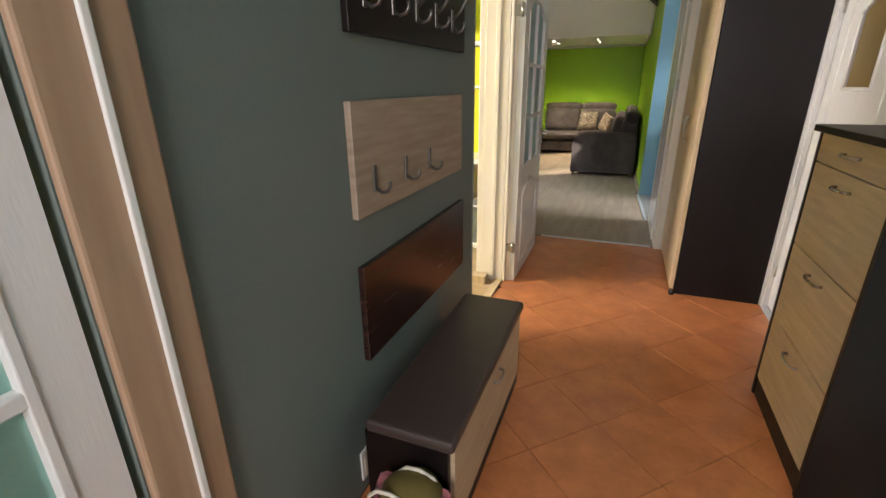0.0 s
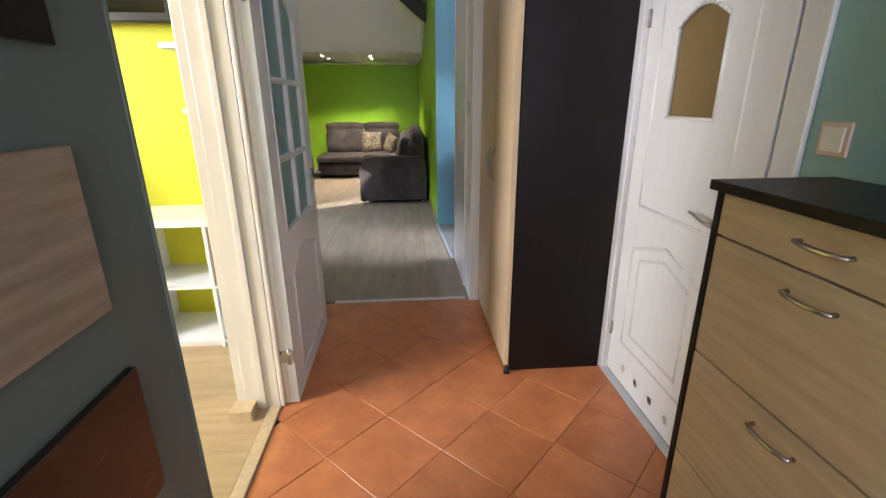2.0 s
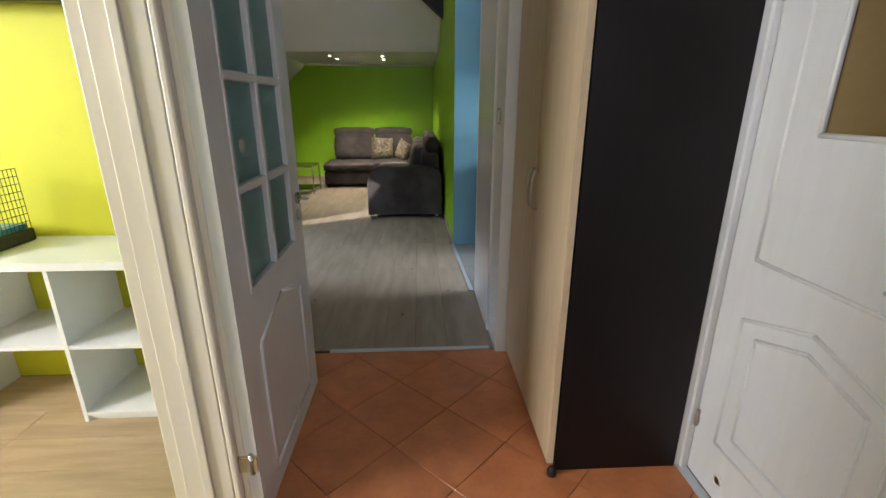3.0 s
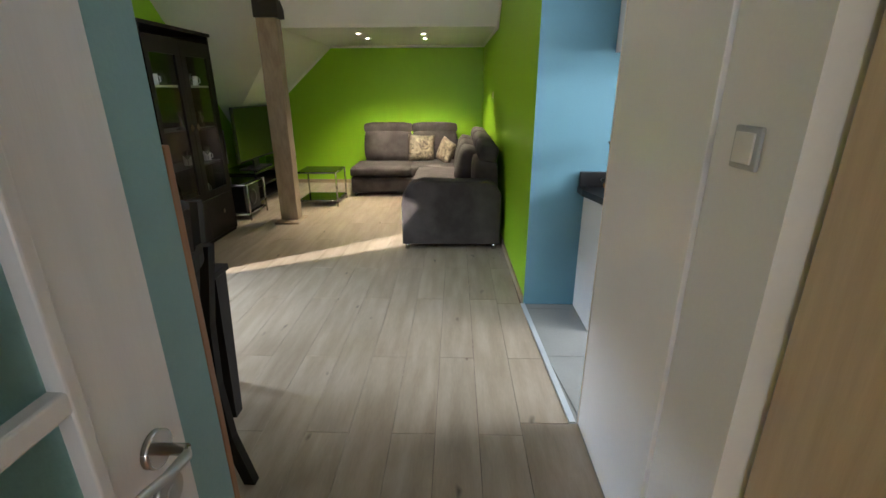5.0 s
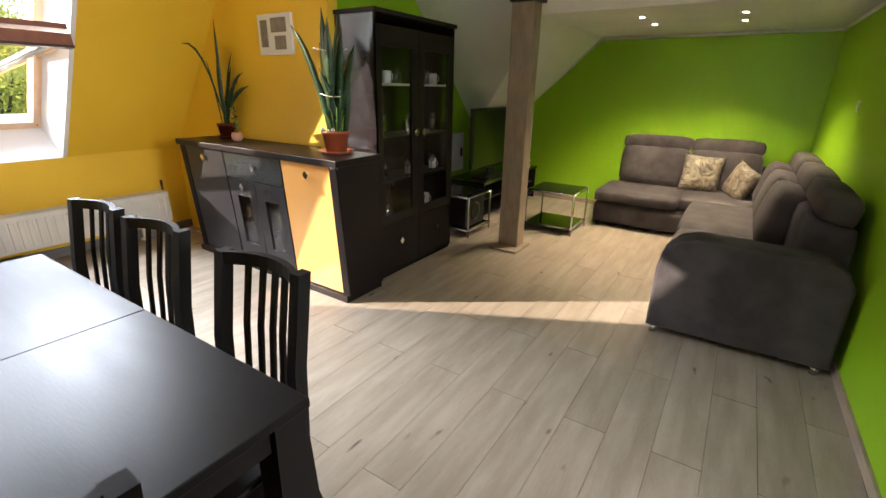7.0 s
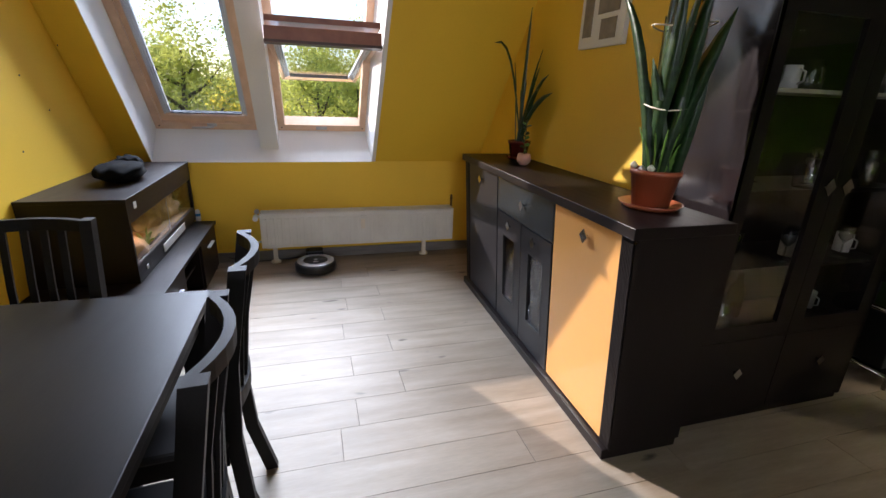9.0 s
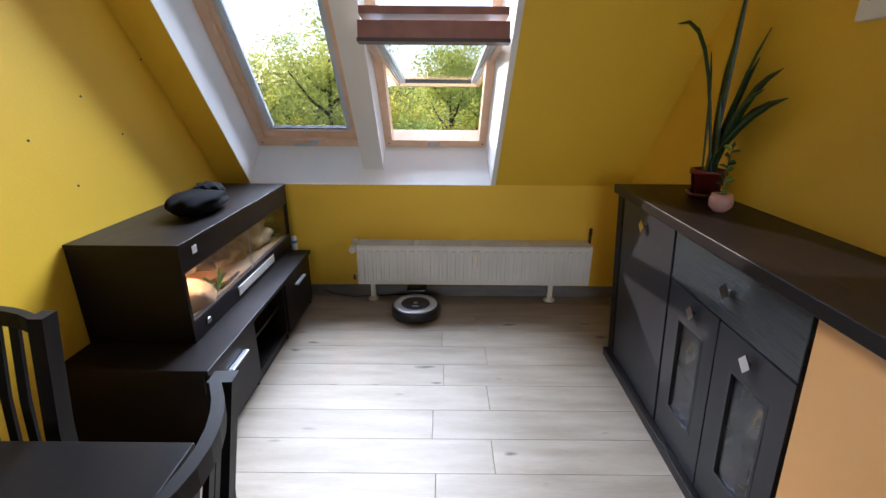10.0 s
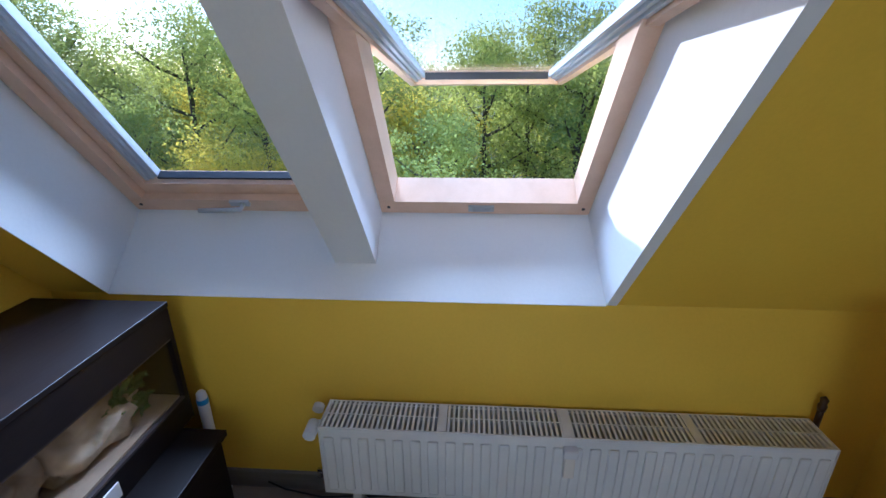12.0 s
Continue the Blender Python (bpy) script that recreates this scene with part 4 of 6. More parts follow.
# bedroom things
r = root("cube_shelf", (0.15, 4.3, 0), "white open cube shelf against the lemon wall", "shelf unit")
xs = (-0.215, 0.215, 0.54)
for x in xs:
    part("upright", B(x - 0.009, 4.10, 0, x + 0.009, 4.495, 0.744), GLOSSWHITE, r)
part("upright", B(-0.655, 4.10, 0.375, -0.637, 4.495, 0.744), GLOSSWHITE, r)
part("shelf", B(-0.6369, 4.102, 0.375, -0.2241, 4.494, 0.393), GLOSSWHITE, r)
bm = box(bmesh.new(), -0.86, 4.09, 0.745, 0.55, 4.497, 0.782)
part("top", bm, WHITE, r)
for z in (0.03, 0.375):
    for x0, x1 in zip(xs, xs[1:]):
        part("shelf", B(x0 + 0.0091, 4.102, z, x1 - 0.0091, 4.494, z + 0.018), GLOSSWHITE, r)
part("upright", B(-0.845, 4.10, 0, -0.827, 4.495, 0.744), GLOSSWHITE, r)
part("cross_panel", B(0.2241, 4.11, 0.393, 0.2301, 4.49, 0.744), PINE, r, "bare wood panel face")
part("plinth", B(-0.205, 4.12, 0, 0.53, 4.135, 0.0295), GLOSSWHITE, r)
r = root("wall_shelf", (0.2, 4.4, 1.65), "small white wall shelf on the lemon wall", "wall shelf")
part("board", B(0.06, 4.30, 1.66, 0.5, 4.499, 1.69, bevel=0.002), WHITE, r)
r = root("wall_shelf", (0.2, 4.4, 1.35), "small white wall shelf on the lemon wall", "wall shelf")
part("board", B(0.10, 4.36, 1.33, 0.5, 4.499, 1.355, bevel=0.002), WHITE, r)
r = root("television_bedroom", (-0.3, 4.4, 1.8), "black flat television hung high on the lemon wall", "television")
part("casing", B(-0.95, 4.38, 1.79, 0.12, 4.44, 2.35, bevel=0.012), BLACK, r)
part("screen", B(-0.92, 4.376, 1.84, 0.09, 4.3795, 2.32), SCREEN, r)
part("bracket", B(-0.55, 4.441, 1.95, -0.25, 4.499, 2.15), BLACK, r)
part("label_bar", B(-0.30, 4.3765, 1.805, -0.22, 4.3797, 1.818), PLASTIC, r)
r = root("hamster_cage", (-0.45, 4.28, 0.782), "small wire pet cage with blue tray on the cube shelf", "cage")
r.location = (-0.64, 4.3, 0.782)
x0, y0, z0, x1, y1, z1 = -0.80, 4.14, 0.783, -0.49, 4.44, 1.12
part("tray", B(x0, y0, z0, x1, y1, z0 + 0.06, bevel=0.008), BLACK, r, "black plastic cage tray")
bm = bmesh.new()
for k in range(8):
    xx = x0 + (x1 - x0) * k / 7
    tube(bm, [(xx, y0 + 0.01, z0 + 0.06), (xx, y0 + 0.01, z1)], 0.0016, 5)
for k in range(14):
    yy = y0 + 0.01 + (y1 - y0 - 0.02) * k / 13
    tube(bm, [(x1 - 0.005, yy, z0 + 0.06), (x1 - 0.005, yy, z1)], 0.0016, 5)
for k in range(9):
    zz = z0 + 0.06 + (z1 - z0 - 0.06) * k / 8
    tube(bm, [(x0, y0 + 0.01, zz), (x1 - 0.005, y0 + 0.01, zz), (x1 - 0.005, y1 - 0.01, zz)], 0.0016, 5)
part("bars", bm, BLACK, r)
part("floor_tray", B(x0 + 0.01, y0 + 0.02, z0 + 0.061, x1 - 0.015, y1 - 0.02, z0 + 0.085), BLUEPL, r, "bright blue cage platform")
bm = bmesh.new()
tube(bm, [(-0.60 + 0.06 * math.cos(q), y0 + 0.05, z0 + 0.155 + 0.06 * math.sin(q)) for q in [2 * math.pi * k / 18 for k in range(19)]], 0.005, 6, cap=False)
part("wheel", bm, GREENPL, r, "green exercise wheel")
part("ladder", tube(bmesh.new(), [(-0.68, y0 + 0.06, z0 + 0.09), (-0.60, y0 + 0.08, z0 + 0.20), (-0.51, y0 + 0.08, z0 + 0.21)], 0.006, 6), YELPL, r, "yellow toy tube")

r = root("wall_heater", (-1.98, 9.87, 0.73), "small white rounded box with a black dial on the green wall", "wall box")
part("casing", B(SX + 0.0005, 9.72, 0.51, SX + 0.035, 9.985, 0.965, bevel=0.012), PLASTIC, r)
part("dial", B(SX + 0.0351, 9.895, 0.68, SX + 0.041, 9.945, 0.78, bevel=0.003), BLACK, r, "black oval dial")

# ---- dining furniture ----
r = root("dining_table", (-0.64, 5.17, 0), "black-brown stained wooden dining table with worn top", "dining table")
TX0, TX1, TY0, TY1, TZ = -1.575, 0.195, 4.735, 5.630, 0.745
part("tabletop", B(TX0, TY0, TZ - 0.028, -0.63, TY1, TZ, bevel=0.003), TABLETOP, r)
part("tabletop", B(-0.6292, TY0, TZ - 0.028, TX1, TY1, TZ, bevel=0.003), TABLETOP, r)
for a in ((TX0 + 0.07, TY1 - 0.055, TX1 - 0.07, TY1 - 0.035), (TX0 + 0.07, TY0 + 0.035, TX1 - 0.07, TY0 + 0.055), (TX0 + 0.035, TY0 + 0.07, TX0 + 0.055, TY1 - 0.07), (TX1 - 0.055, TY0 + 0.07, TX1 - 0.035, TY1 - 0.07)):
    part("apron", B(a[0], a[1], TZ - 0.115, a[2], a[3], TZ - 0.0285), BLACKWOOD, r)


def leg(parent, cx, cy, dx, dy, z1, w1=0.045, w0=0.030):
    bm = bmesh.new()
    a = [bm.verts.new((cx + sx * w1, cy + sy * w1, z1)) for sx, sy in ((-1, -1), (1, -1), (1, 1), (-1, 1))]
    b = [bm.verts.new((cx + dx + sx * w0, cy + dy + sy * w0, 0)) for sx, sy in ((-1, -1), (1, -1), (1, 1), (-1, 1))]
    bm.faces.new(a)
    bm.faces.new(b[::-1])
    for k in range(4):
        bm.faces.new((b[k], b[(k + 1) % 4], a[(k + 1) % 4], a[k]))
    bmesh.ops.recalc_face_normals(bm, faces=bm.faces[:])
    return part("leg", bm, BLACKWOOD, parent)


for sx in (0, 1):
    for sy in (0, 1):
        leg(r, (TX0 + 0.055, TX1 - 0.055)[sx], (TY0 + 0.055, TY1 - 0.055)[sy], (0.01, -0.01)[sx], (0.01, -0.01)[sy], TZ - 0.0285)


def chair():
    """A chair facing -y, its origin on the floor under the seat."""
    r = root("dining_chair", (0, 0, 0), "black-brown dining chair with curved slatted back", "dining chair", "chairs round the dining table")
    part("seat", B(-0.205, -0.21, 0.435, 0.205, 0.185, 0.462, bevel=0.012), BLACKWOOD, r)
    for sx in (-1, 1):
        bm = bmesh.new()
        pts = [(sx * 0.173, 0.27, 0.0), (sx * 0.173, 0.215, 0.22), (sx * 0.173, 0.200, 0.45), (sx * 0.173, 0.215, 0.70), (sx * 0.173, 0.262, 0.985)]
        for (a, b) in zip(pts, pts[1:]):
            x, y, z = a
            X, Y, Z = b
            lo = [(x - 0.018, y - 0.022, z), (x + 0.018, y - 0.022, z), (x + 0.018, y + 0.022, z), (x - 0.018, y + 0.022, z)]
            hi = [(X - 0.018, Y - 0.022, Z), (X + 0.018, Y - 0.022, Z), (X + 0.018, Y + 0.022, Z), (X - 0.018, Y + 0.022, Z)]
            L = [bm.verts.new(p) for p in lo]
            U = [bm.verts.new(p) for p in hi]
            for k in range(4):
                bm.faces.new((L[k], L[(k + 1) % 4], U[(k + 1) % 4], U[k]))
            bm.faces.new(L[::-1])
            bm.faces.new(U)
        bmesh.ops.remove_doubles(bm, verts=bm.verts, dist=0.0005)
        part("back_post", bm, BLACKWOOD, r)
        leg(r, sx * 0.175, -0.18, sx * 0.012, -0.02, 0.4345, 0.022, 0.017)
        part("side_rail", B(sx * 0.175 - 0.011, -0.158, 0.365, sx * 0.175 + 0.011, 0.18, 0.4345), BLACKWOOD, r)

    def rail(z0, z1, y, name, bow=0.045):
        bm = bmesh.new()
        n = 8
        rows = []
        for k in range(n + 1):
            u = -1 + 2 * k / n
            yy = y + bow * (1 - u * u)
            rows.append([bm.verts.new((u * 0.155, yy + q, z)) for q, z in ((-0.010, z0), (0.012, z0), (0.014, z1), (-0.008, z1))])
        for p, q in zip(rows, rows[1:]):
            for k in range(4):
                bm.faces.new((p[k], p[(k + 1) % 4], q[(k + 1) % 4], q[k]))
        bm.faces.new(rows[0][::-1])
        bm.faces.new(rows[-1])
        bmesh.ops.recalc_face_normals(bm, faces=bm.faces[:])
        part(name, bm, BLACKWOOD, r)

    rail(0.945, 0.985, 0.252, "top_rail")
    rail(0.525, 0.575, 0.205, "lower_rail", 0.03)
    part("front_rail", B(-0.152, -0.19, 0.365, 0.152, -0.17, 0.4345), BLACKWOOD, r)
    for u in (-0.54, -0.18, 0.18, 0.54):
        y0_, y1_ = 0.207 + 0.03 * (1 - u * u), 0.248 + 0.045 * (1 - u * u)
        x_ = u * 0.155
        bm = bmesh.new()
        L = [bm.verts.new((x_ + a, y0_ + b, 0.5745)) for a, b in ((-0.011, -0.005), (0.011, -0.005), (0.011, 0.005), (-0.011, 0.005))]
        M = [bm.verts.new((x_ + a, (y0_ + y1_) / 2 - 0.008 + b, 0.76)) for a, b in ((-0.011, -0.005), (0.011, -0.005), (0.011, 0.005), (-0.011, 0.005))]
        U = [bm.verts.new((x_ + a, y1_ + b, 0.946)) for a, b in ((-0.011, -0.005), (0.011, -0.005), (0.011, 0.005), (-0.011, 0.005))]
        for P, Q in ((L, M), (M, U)):
            for k in range(4):
                bm.faces.new((P[k], P[(k + 1) % 4], Q[(k + 1) % 4], Q[k]))
        part("slat", bm, BLACKWOOD, r)
    return r


c = chair()
for m in (pose(-0.792, 5.527, 0, 0, 0, 3.5), pose(-0.152, 5.515, 0, 0, 0, 2.0), pose(0.112, 5.012, 0, 0, 0, -92), pose(-1.445, 5.078, 0, 0, 0, 91)):
    copy_thing(c, m)
c.matrix_basis = pose(-1.288, 5.525, 0, 0, 0, 4)


# ---- sideboard ----
SX0, SX1, SB, ST = -3.115, -1.170, 0.0, 1.035


def lean(bm):
    for v in bm.verts:
        u_ = (-1.17 - v.co.x) / 1.945
        back_ = min(1.0, max(0.0, (7.48 - v.co.y) / 0.42))
        v.co.y += 0.068 * (1 - min(v.co.z, 1.0)) * back_ + 0.040 * u_ * back_
    return bm


def front(x0, z0, x1, z1, t0=7.068, t1=7.090, bevel=0.002):
    return B(x0, t0, z0, x1, t1, z1, bevel=bevel)


r = root("sideboard", (-2.14, 7.30, 0), "dark wenge sideboard with peach door and two glass doors", "sideboard")
bm = box(bmesh.new(), SX0 + 0.075, 7.096, 0.05, SX0 + 0.095, 7.48, 0.985)
box(bm, SX1 - 0.095, 7.096, 0.05, SX1 - 0.075, 7.48, 0.985)
for x in (-2.475, -1.755):
    box(bm, x - 0.008, 7.098, 0.05, x + 0.008, 7.47, 0.985)
box(bm, SX0 + 0.096, 7.462, 0.05, SX1 - 0.096, 7.478, 0.984)
part("body", lean(bm), WENGE, r)
part("side_panel", lean(B(SX0 + 0.0, 7.066, 0.05, SX0 + 0.074, 7.48, 0.985)), WENGE, r)
part("side_panel", lean(B(SX1 - 0.074, 7.066, 0.05, SX1, 7.48, 0.985)), WENGE, r)
for xx in (SX0 + 0.006, SX1 - 0.070):
    for k in range(8):
        part("rib", lean(B(xx + 0.0085 * k, 7.060, 0.055, xx + 0.0085 * k + 0.005, 7.0655, 0.980)), WENGE, r)
part("shelf", lean(B(-2.466, 7.11, 0.40, -1.764, 7.46, 0.408)), SMOKE, r, "glass shelf")
part("plinth", lean(B(SX0 - 0.01, 7.036, 0, SX1 - 0.012, 7.48, 0.049, bevel=0.003)), WENGEX, r)
part("top", lean(B(SX0 - 0.015, 7.040, 0.9865, SX1 + 0.02, 7.485, 1.030, bevel=0.003)), WENGEX, r)
part("corner_bead", B(SX1 - 0.03, 7.038, 0.976, SX1 + 0.022, 7.058, 0.9862), CHROME, r, "bright metal edge clip")


def diamond(parent, x, z, y, size=0.028, axis="y"):
    bm = bmesh.new()
    e = size
    if axis == "y":
        tube(bm, [(x, y, z), (x, y - 0.016, z)], 0.006, 8)
        poly(bm, [(x - e, y - 0.016, z), (x, y - 0.016, z - e * 1.15), (x + e, y - 0.016, z), (x, y - 0.016, z + e * 1.15)], (0, -0.005, 0))
    else:
        tube(bm, [(y, x, z), (y + 0.016, x, z)], 0.006, 8)
        poly(bm, [(y + 0.016, x - e, z), (y + 0.016, x, z - e * 1.15), (y + 0.016, x + e, z), (y + 0.016, x, z + e * 1.15)], (0.005, 0, 0))
    if axis == "y":
        for v in bm.verts:
            v.co.y += 0.068 * (1 - min(v.co.z, 1.0)) + 0.040 * (-1.17 - v.co.x) / 1.945
    return part("knob", bm, CHROME, parent, "brushed diamond-shaped knob")


d_ = part("door", lean(front(-3.038, 0.055, -2.485, 0.978)), SLATE2, r)
diamond(d_, -2.765, 0.905, 7.068)
d_ = part("drawer", lean(front(-2.468, 0.775, -1.763, 0.978)), SLATE, r, "ribbed blue-grey drawer front")
diamond(d_, -2.09, 0.885, 7.068)
d_ = part("door", lean(front(-1.746, 0.055, -1.246, 0.978)), PEACH, r, "glossy peach door")
diamond(d_, -1.47, 0.905, 7.068)
for x0, x1, kx in ((-2.468, -2.120, -2.27), (-2.112, -1.763, -1.94)):
    bm = bmesh.new()
    gx0, gx1, g0, g1 = x0 + 0.085, x1 - 0.075, 0.215, 0.645
    for a in ((x0, 0.055, gx0, 0.768), (gx1, 0.055, x1, 0.768), (gx0, 0.055, gx1, g0), (gx0, g1, gx1, 0.768)):
        box(bm, a[0], 7.068, a[1], a[2], 7.090, a[3])
    d_ = part("door", lean(bm), SLATE2, r)
    part("pane", lean(B(gx0 - 0.004, 7.078, g0 - 0.004, gx1 + 0.004, 7.081, g1 + 0.004)), GLASS, d_).visible_shadow = False
    bm = bmesh.new()
    for a in ((gx0, g0, gx0 + 0.012, g1), (gx1 - 0.012, g0, gx1, g1), (gx0 + 0.012, g0, gx1 - 0.012, g0 + 0.012), (gx0 + 0.012, g1 - 0.012, gx1 - 0.012, g1)):
        box(bm, a[0], 7.0665, a[1], a[2], 7.0775, a[3])
    part("glazing_bead", lean(bm), BLACK, d_, "black glazing bead")
    diamond(d_, kx, 0.715, 7.068)


def glassware(name, x, y, z, kind, label):
    prof = {"glass": [(0.022, 0), (0.027, 0.05), (0.031, 0.11), (0.029, 0.11), (0.025, 0.05), (0.020, 0.006), (0.002, 0.006)],
            "wine": [(0.03, 0), (0.004, 0.006), (0.004, 0.07), (0.028, 0.10), (0.030, 0.15), (0.028, 0.15), (0.026, 0.10), (0.002, 0.076)],
            "jar": [(0.045, 0), (0.052, 0.03), (0.052, 0.09), (0.035, 0.11), (0.035, 0.125), (0.002, 0.127)],
            "bottle": [(0.034, 0), (0.036, 0.01), (0.036, 0.14), (0.014, 0.19), (0.013, 0.24), (0.002, 0.241)],
            "mug": [(0.034, 0), (0.036, 0.09), (0.032, 0.09), (0.030, 0.01), (0.002, 0.01)]}[kind]
    r = root(name, (x, y, z), label, "glassware" if kind != "mug" else "mug")
    ob = part("vessel", lathe(bmesh.new(), prof, (x, y, z), 14), {"mug": PLASTIC, "bottle": BOTTLE}.get(kind, CRYSTAL), r)
    if kind == "mug":
        part("ear", tube(bmesh.new(), [(x + 0.034, y, z + 0.075), (x + 0.058, y, z + 0.065), (x + 0.058, y, z + 0.03), (x + 0.035, y, z + 0.02)], 0.004, 6), PLASTIC, r)
    if kind == "bottle":
        part("cap", lathe(bmesh.new(), [(0.015, 0.241), (0.015, 0.262), (0.002, 0.263)], (x, y, z), 12), BLACK, r)


rnd = random.Random(5)
part("bottom", lean(B(-2.466, 7.10, 0.055, -1.764, 7.46, 0.075)), WENGE, r)
for z in (0.076, 0.409):
    for k in range(9):
        kind = ("jar", "glass", "wine", "glass", "bottle", "glass", "wine", "glass", "jar")[k] if z < 0.2 else ("jar", "glass", "glass", "wine", "glass", "glass", "jar", "glass", "wine")[k]
        glassware("wine_glass" if kind == "wine" else {"jar": "glass_jar", "bottle": "glass_bottle", "glass": "drinking_glass"}[kind], -2.40 + 0.072 * k, 7.22 + 0.05 * (k % 3), z, kind, {"jar": "clear glass jar inside the sideboard", "glass": "clear drinking glass inside the sideboard", "wine": "stemmed wine glass inside the sideboard", "bottle": "amber glass bottle inside the sideboard"}[kind])

# ---- tall glass cabinet ----
CX0, CX1, CY0, CY1, CZ = -1.615, -1.258, 7.560, 8.600, 1.982
r = root("display_cabinet", (-1.44, 8.08, 0), "tall wenge display cabinet with two glass doors beside the sideboard", "display cabinet")
y_w = NY + 0.11
bm = box(bmesh.new(), CX0, CY0, 0.03, CX1, CY0 + 0.022, CZ - 0.03)
bm2 = box(bmesh.new(), CX0, CY1 - 0.022, 0.03, CX1, CY1, CZ - 0.03)
part("side_panel", bm, WENGEG, r)
part("side_panel", bm2, WENGE, r)
part("back_panel", B(CX0, CY0 + 0.023, 0.03, CX0 + 0.008, CY1 - 0.023, CZ - 0.03), WENGE, r)
part("top", B(CX0, CY0 - 0.012, CZ - 0.0295, CX1 + 0.02, CY1 + 0.012, CZ, bevel=0.003), WENGE, r)
part("plinth", B(CX0, CY0 + 0.01, 0, CX1 - 0.01, CY1 - 0.01, 0.0295), WENGE, r)
part("shelf", B(CX0 + 0.009, CY0 + 0.023, 0.415, CX1 - 0.025, CY1 - 0.023, 0.435), WENGE, r)
for z in (0.76, 1.10, 1.49):
    part("shelf", B(CX0 + 0.009, CY0 + 0.023, z, CX1 - 0.03, CY1 - 0.023, z + 0.016), PLASTICD if z > 1.4 else WENGE, r)
ym = (CY0 + CY1) / 2
for y0, y1, hy in ((CY0 + 0.003, ym - 0.002, ym - 0.05), (ym + 0.002, CY1 - 0.003, ym + 0.05)):
    bm = bmesh.new()
    for a in ((y0, 0.445, y0 + 0.075, 1.885), (y1 - 0.085, 0.445, y1, 1.885), (y0 + 0.075, 0.445, y1 - 0.085, 0.515), (y0 + 0.075, 1.755, y1 - 0.085, 1.885)):
        box(bm, CX1 - 0.021, a[0], a[1], CX1, a[2], a[3])
    d_ = part("door", bm, WENGE, r)
    part("pane", B(CX1 - 0.013, y0 + 0.071, 0.511, CX1 - 0.009, y1 - 0.081, 1.759), GLASS, d_).visible_shadow = False
    diamond(d_, hy, 1.135, CX1, 0.032, axis="x")
    d_ = part("drawer", B(CX1 - 0.021, y0, 0.04, CX1, y1, 0.440, bevel=0.002), WENGE, r)
    diamond(d_, (y0 + y1) / 2, 0.275, CX1, 0.026, axis="x")
for z, kinds in ((0.435, ("jar", "jar", "bottle", "jar", "glass", "mug")), (0.776, ("glass", "wine", "glass", "wine", "mug", "glass", "wine", "mug")), (1.116, ("wine", "glass", "wine", "jar", "wine", "wine", "glass", "wine")), (1.506, ("jar", "mug", "jar", "glass", "mug"))):
    for k, kind in enumerate(kinds):
        glassware({"wine": "wine_glass", "jar": "glass_jar", "bottle": "glass_bottle", "glass": "drinking_glass", "mug": "mug"}[kind], CX1 - 0.075 - 0.075 * (k % 3), CY0 + 0.10 + (CY1 - CY0 - 0.2) * k / (len(kinds) - 1), z + 0.0005, kind, {"jar": "clear glass jar in the display cabinet", "glass": "clear drinking glass in the display cabinet", "wine": "stemmed wine glass in the display cabinet", "bottle": "amber glass bottle in the display cabinet", "mug": "white ceramic mug in the display cabinet"}[kind])

# ---- plants on the sideboard ----


def blade(bm, p, tip, bend, w, n=7, lean_side=None):
    """A long leaf from p to tip, sagging by bend, widest w in its middle."""
    p, tip, bend = Vector(p), Vector(tip), Vector(bend)
    side = (tip - p).cross(Vector((0.3, 1, 0.2))).normalized() if lean_side is None else Vector(lean_side).normalized()
    rows = []
    for k in range(n + 1):
        u = k / n
        c_ = p.lerp(tip, u) + bend * 4 * u * (1 - u) * (0.4 + 0.6 * u)
        ww = w * (0.55 + 0.9 * u) * (1 - u ** 3) + 0.0012
        nn = (tip - p).cross(side).normalized()
        rows.append([bm.verts.new(c_ - side * ww), bm.verts.new(c_ + nn * (0.003 + ww * 0.25)), bm.verts.new(c_ + side * ww), bm.verts.new(c_ + nn * ww * 0.25)])
    for a, b in zip(rows, rows[1:]):
        for j in range(4):
            bm.faces.new((a[j], a[(j + 1) % 4], b[(j + 1) % 4], b[j])).smooth = True


def pot(parent, c, r0, r1, h, mat, saucer=0.0):
    x, y, z = c
    part("pot", lathe(bmesh.new(), [(r0, 0.004), (r1, h - 0.02), (r1 + 0.006, h - 0.02), (r1 + 0.006, h), (r1 - 0.004, h), (r1 - 0.008, h - 0.02), (0.002, h - 0.022)], c, 24), mat, parent)
    part("soil", lathe(bmesh.new(), [(r1 - 0.009, h - 0.0215), (r1 * 0.5, h - 0.012), (0.002, h - 0.010)], c, 16), SOIL, parent)
    if saucer:
        part("saucer", lathe(bmesh.new(), [(saucer * 0.8, 0.0), (saucer, 0.022), (saucer - 0.004, 0.022), (saucer * 0.78, 0.0035), (0.002, 0.0035)], c, 24), mat, parent)


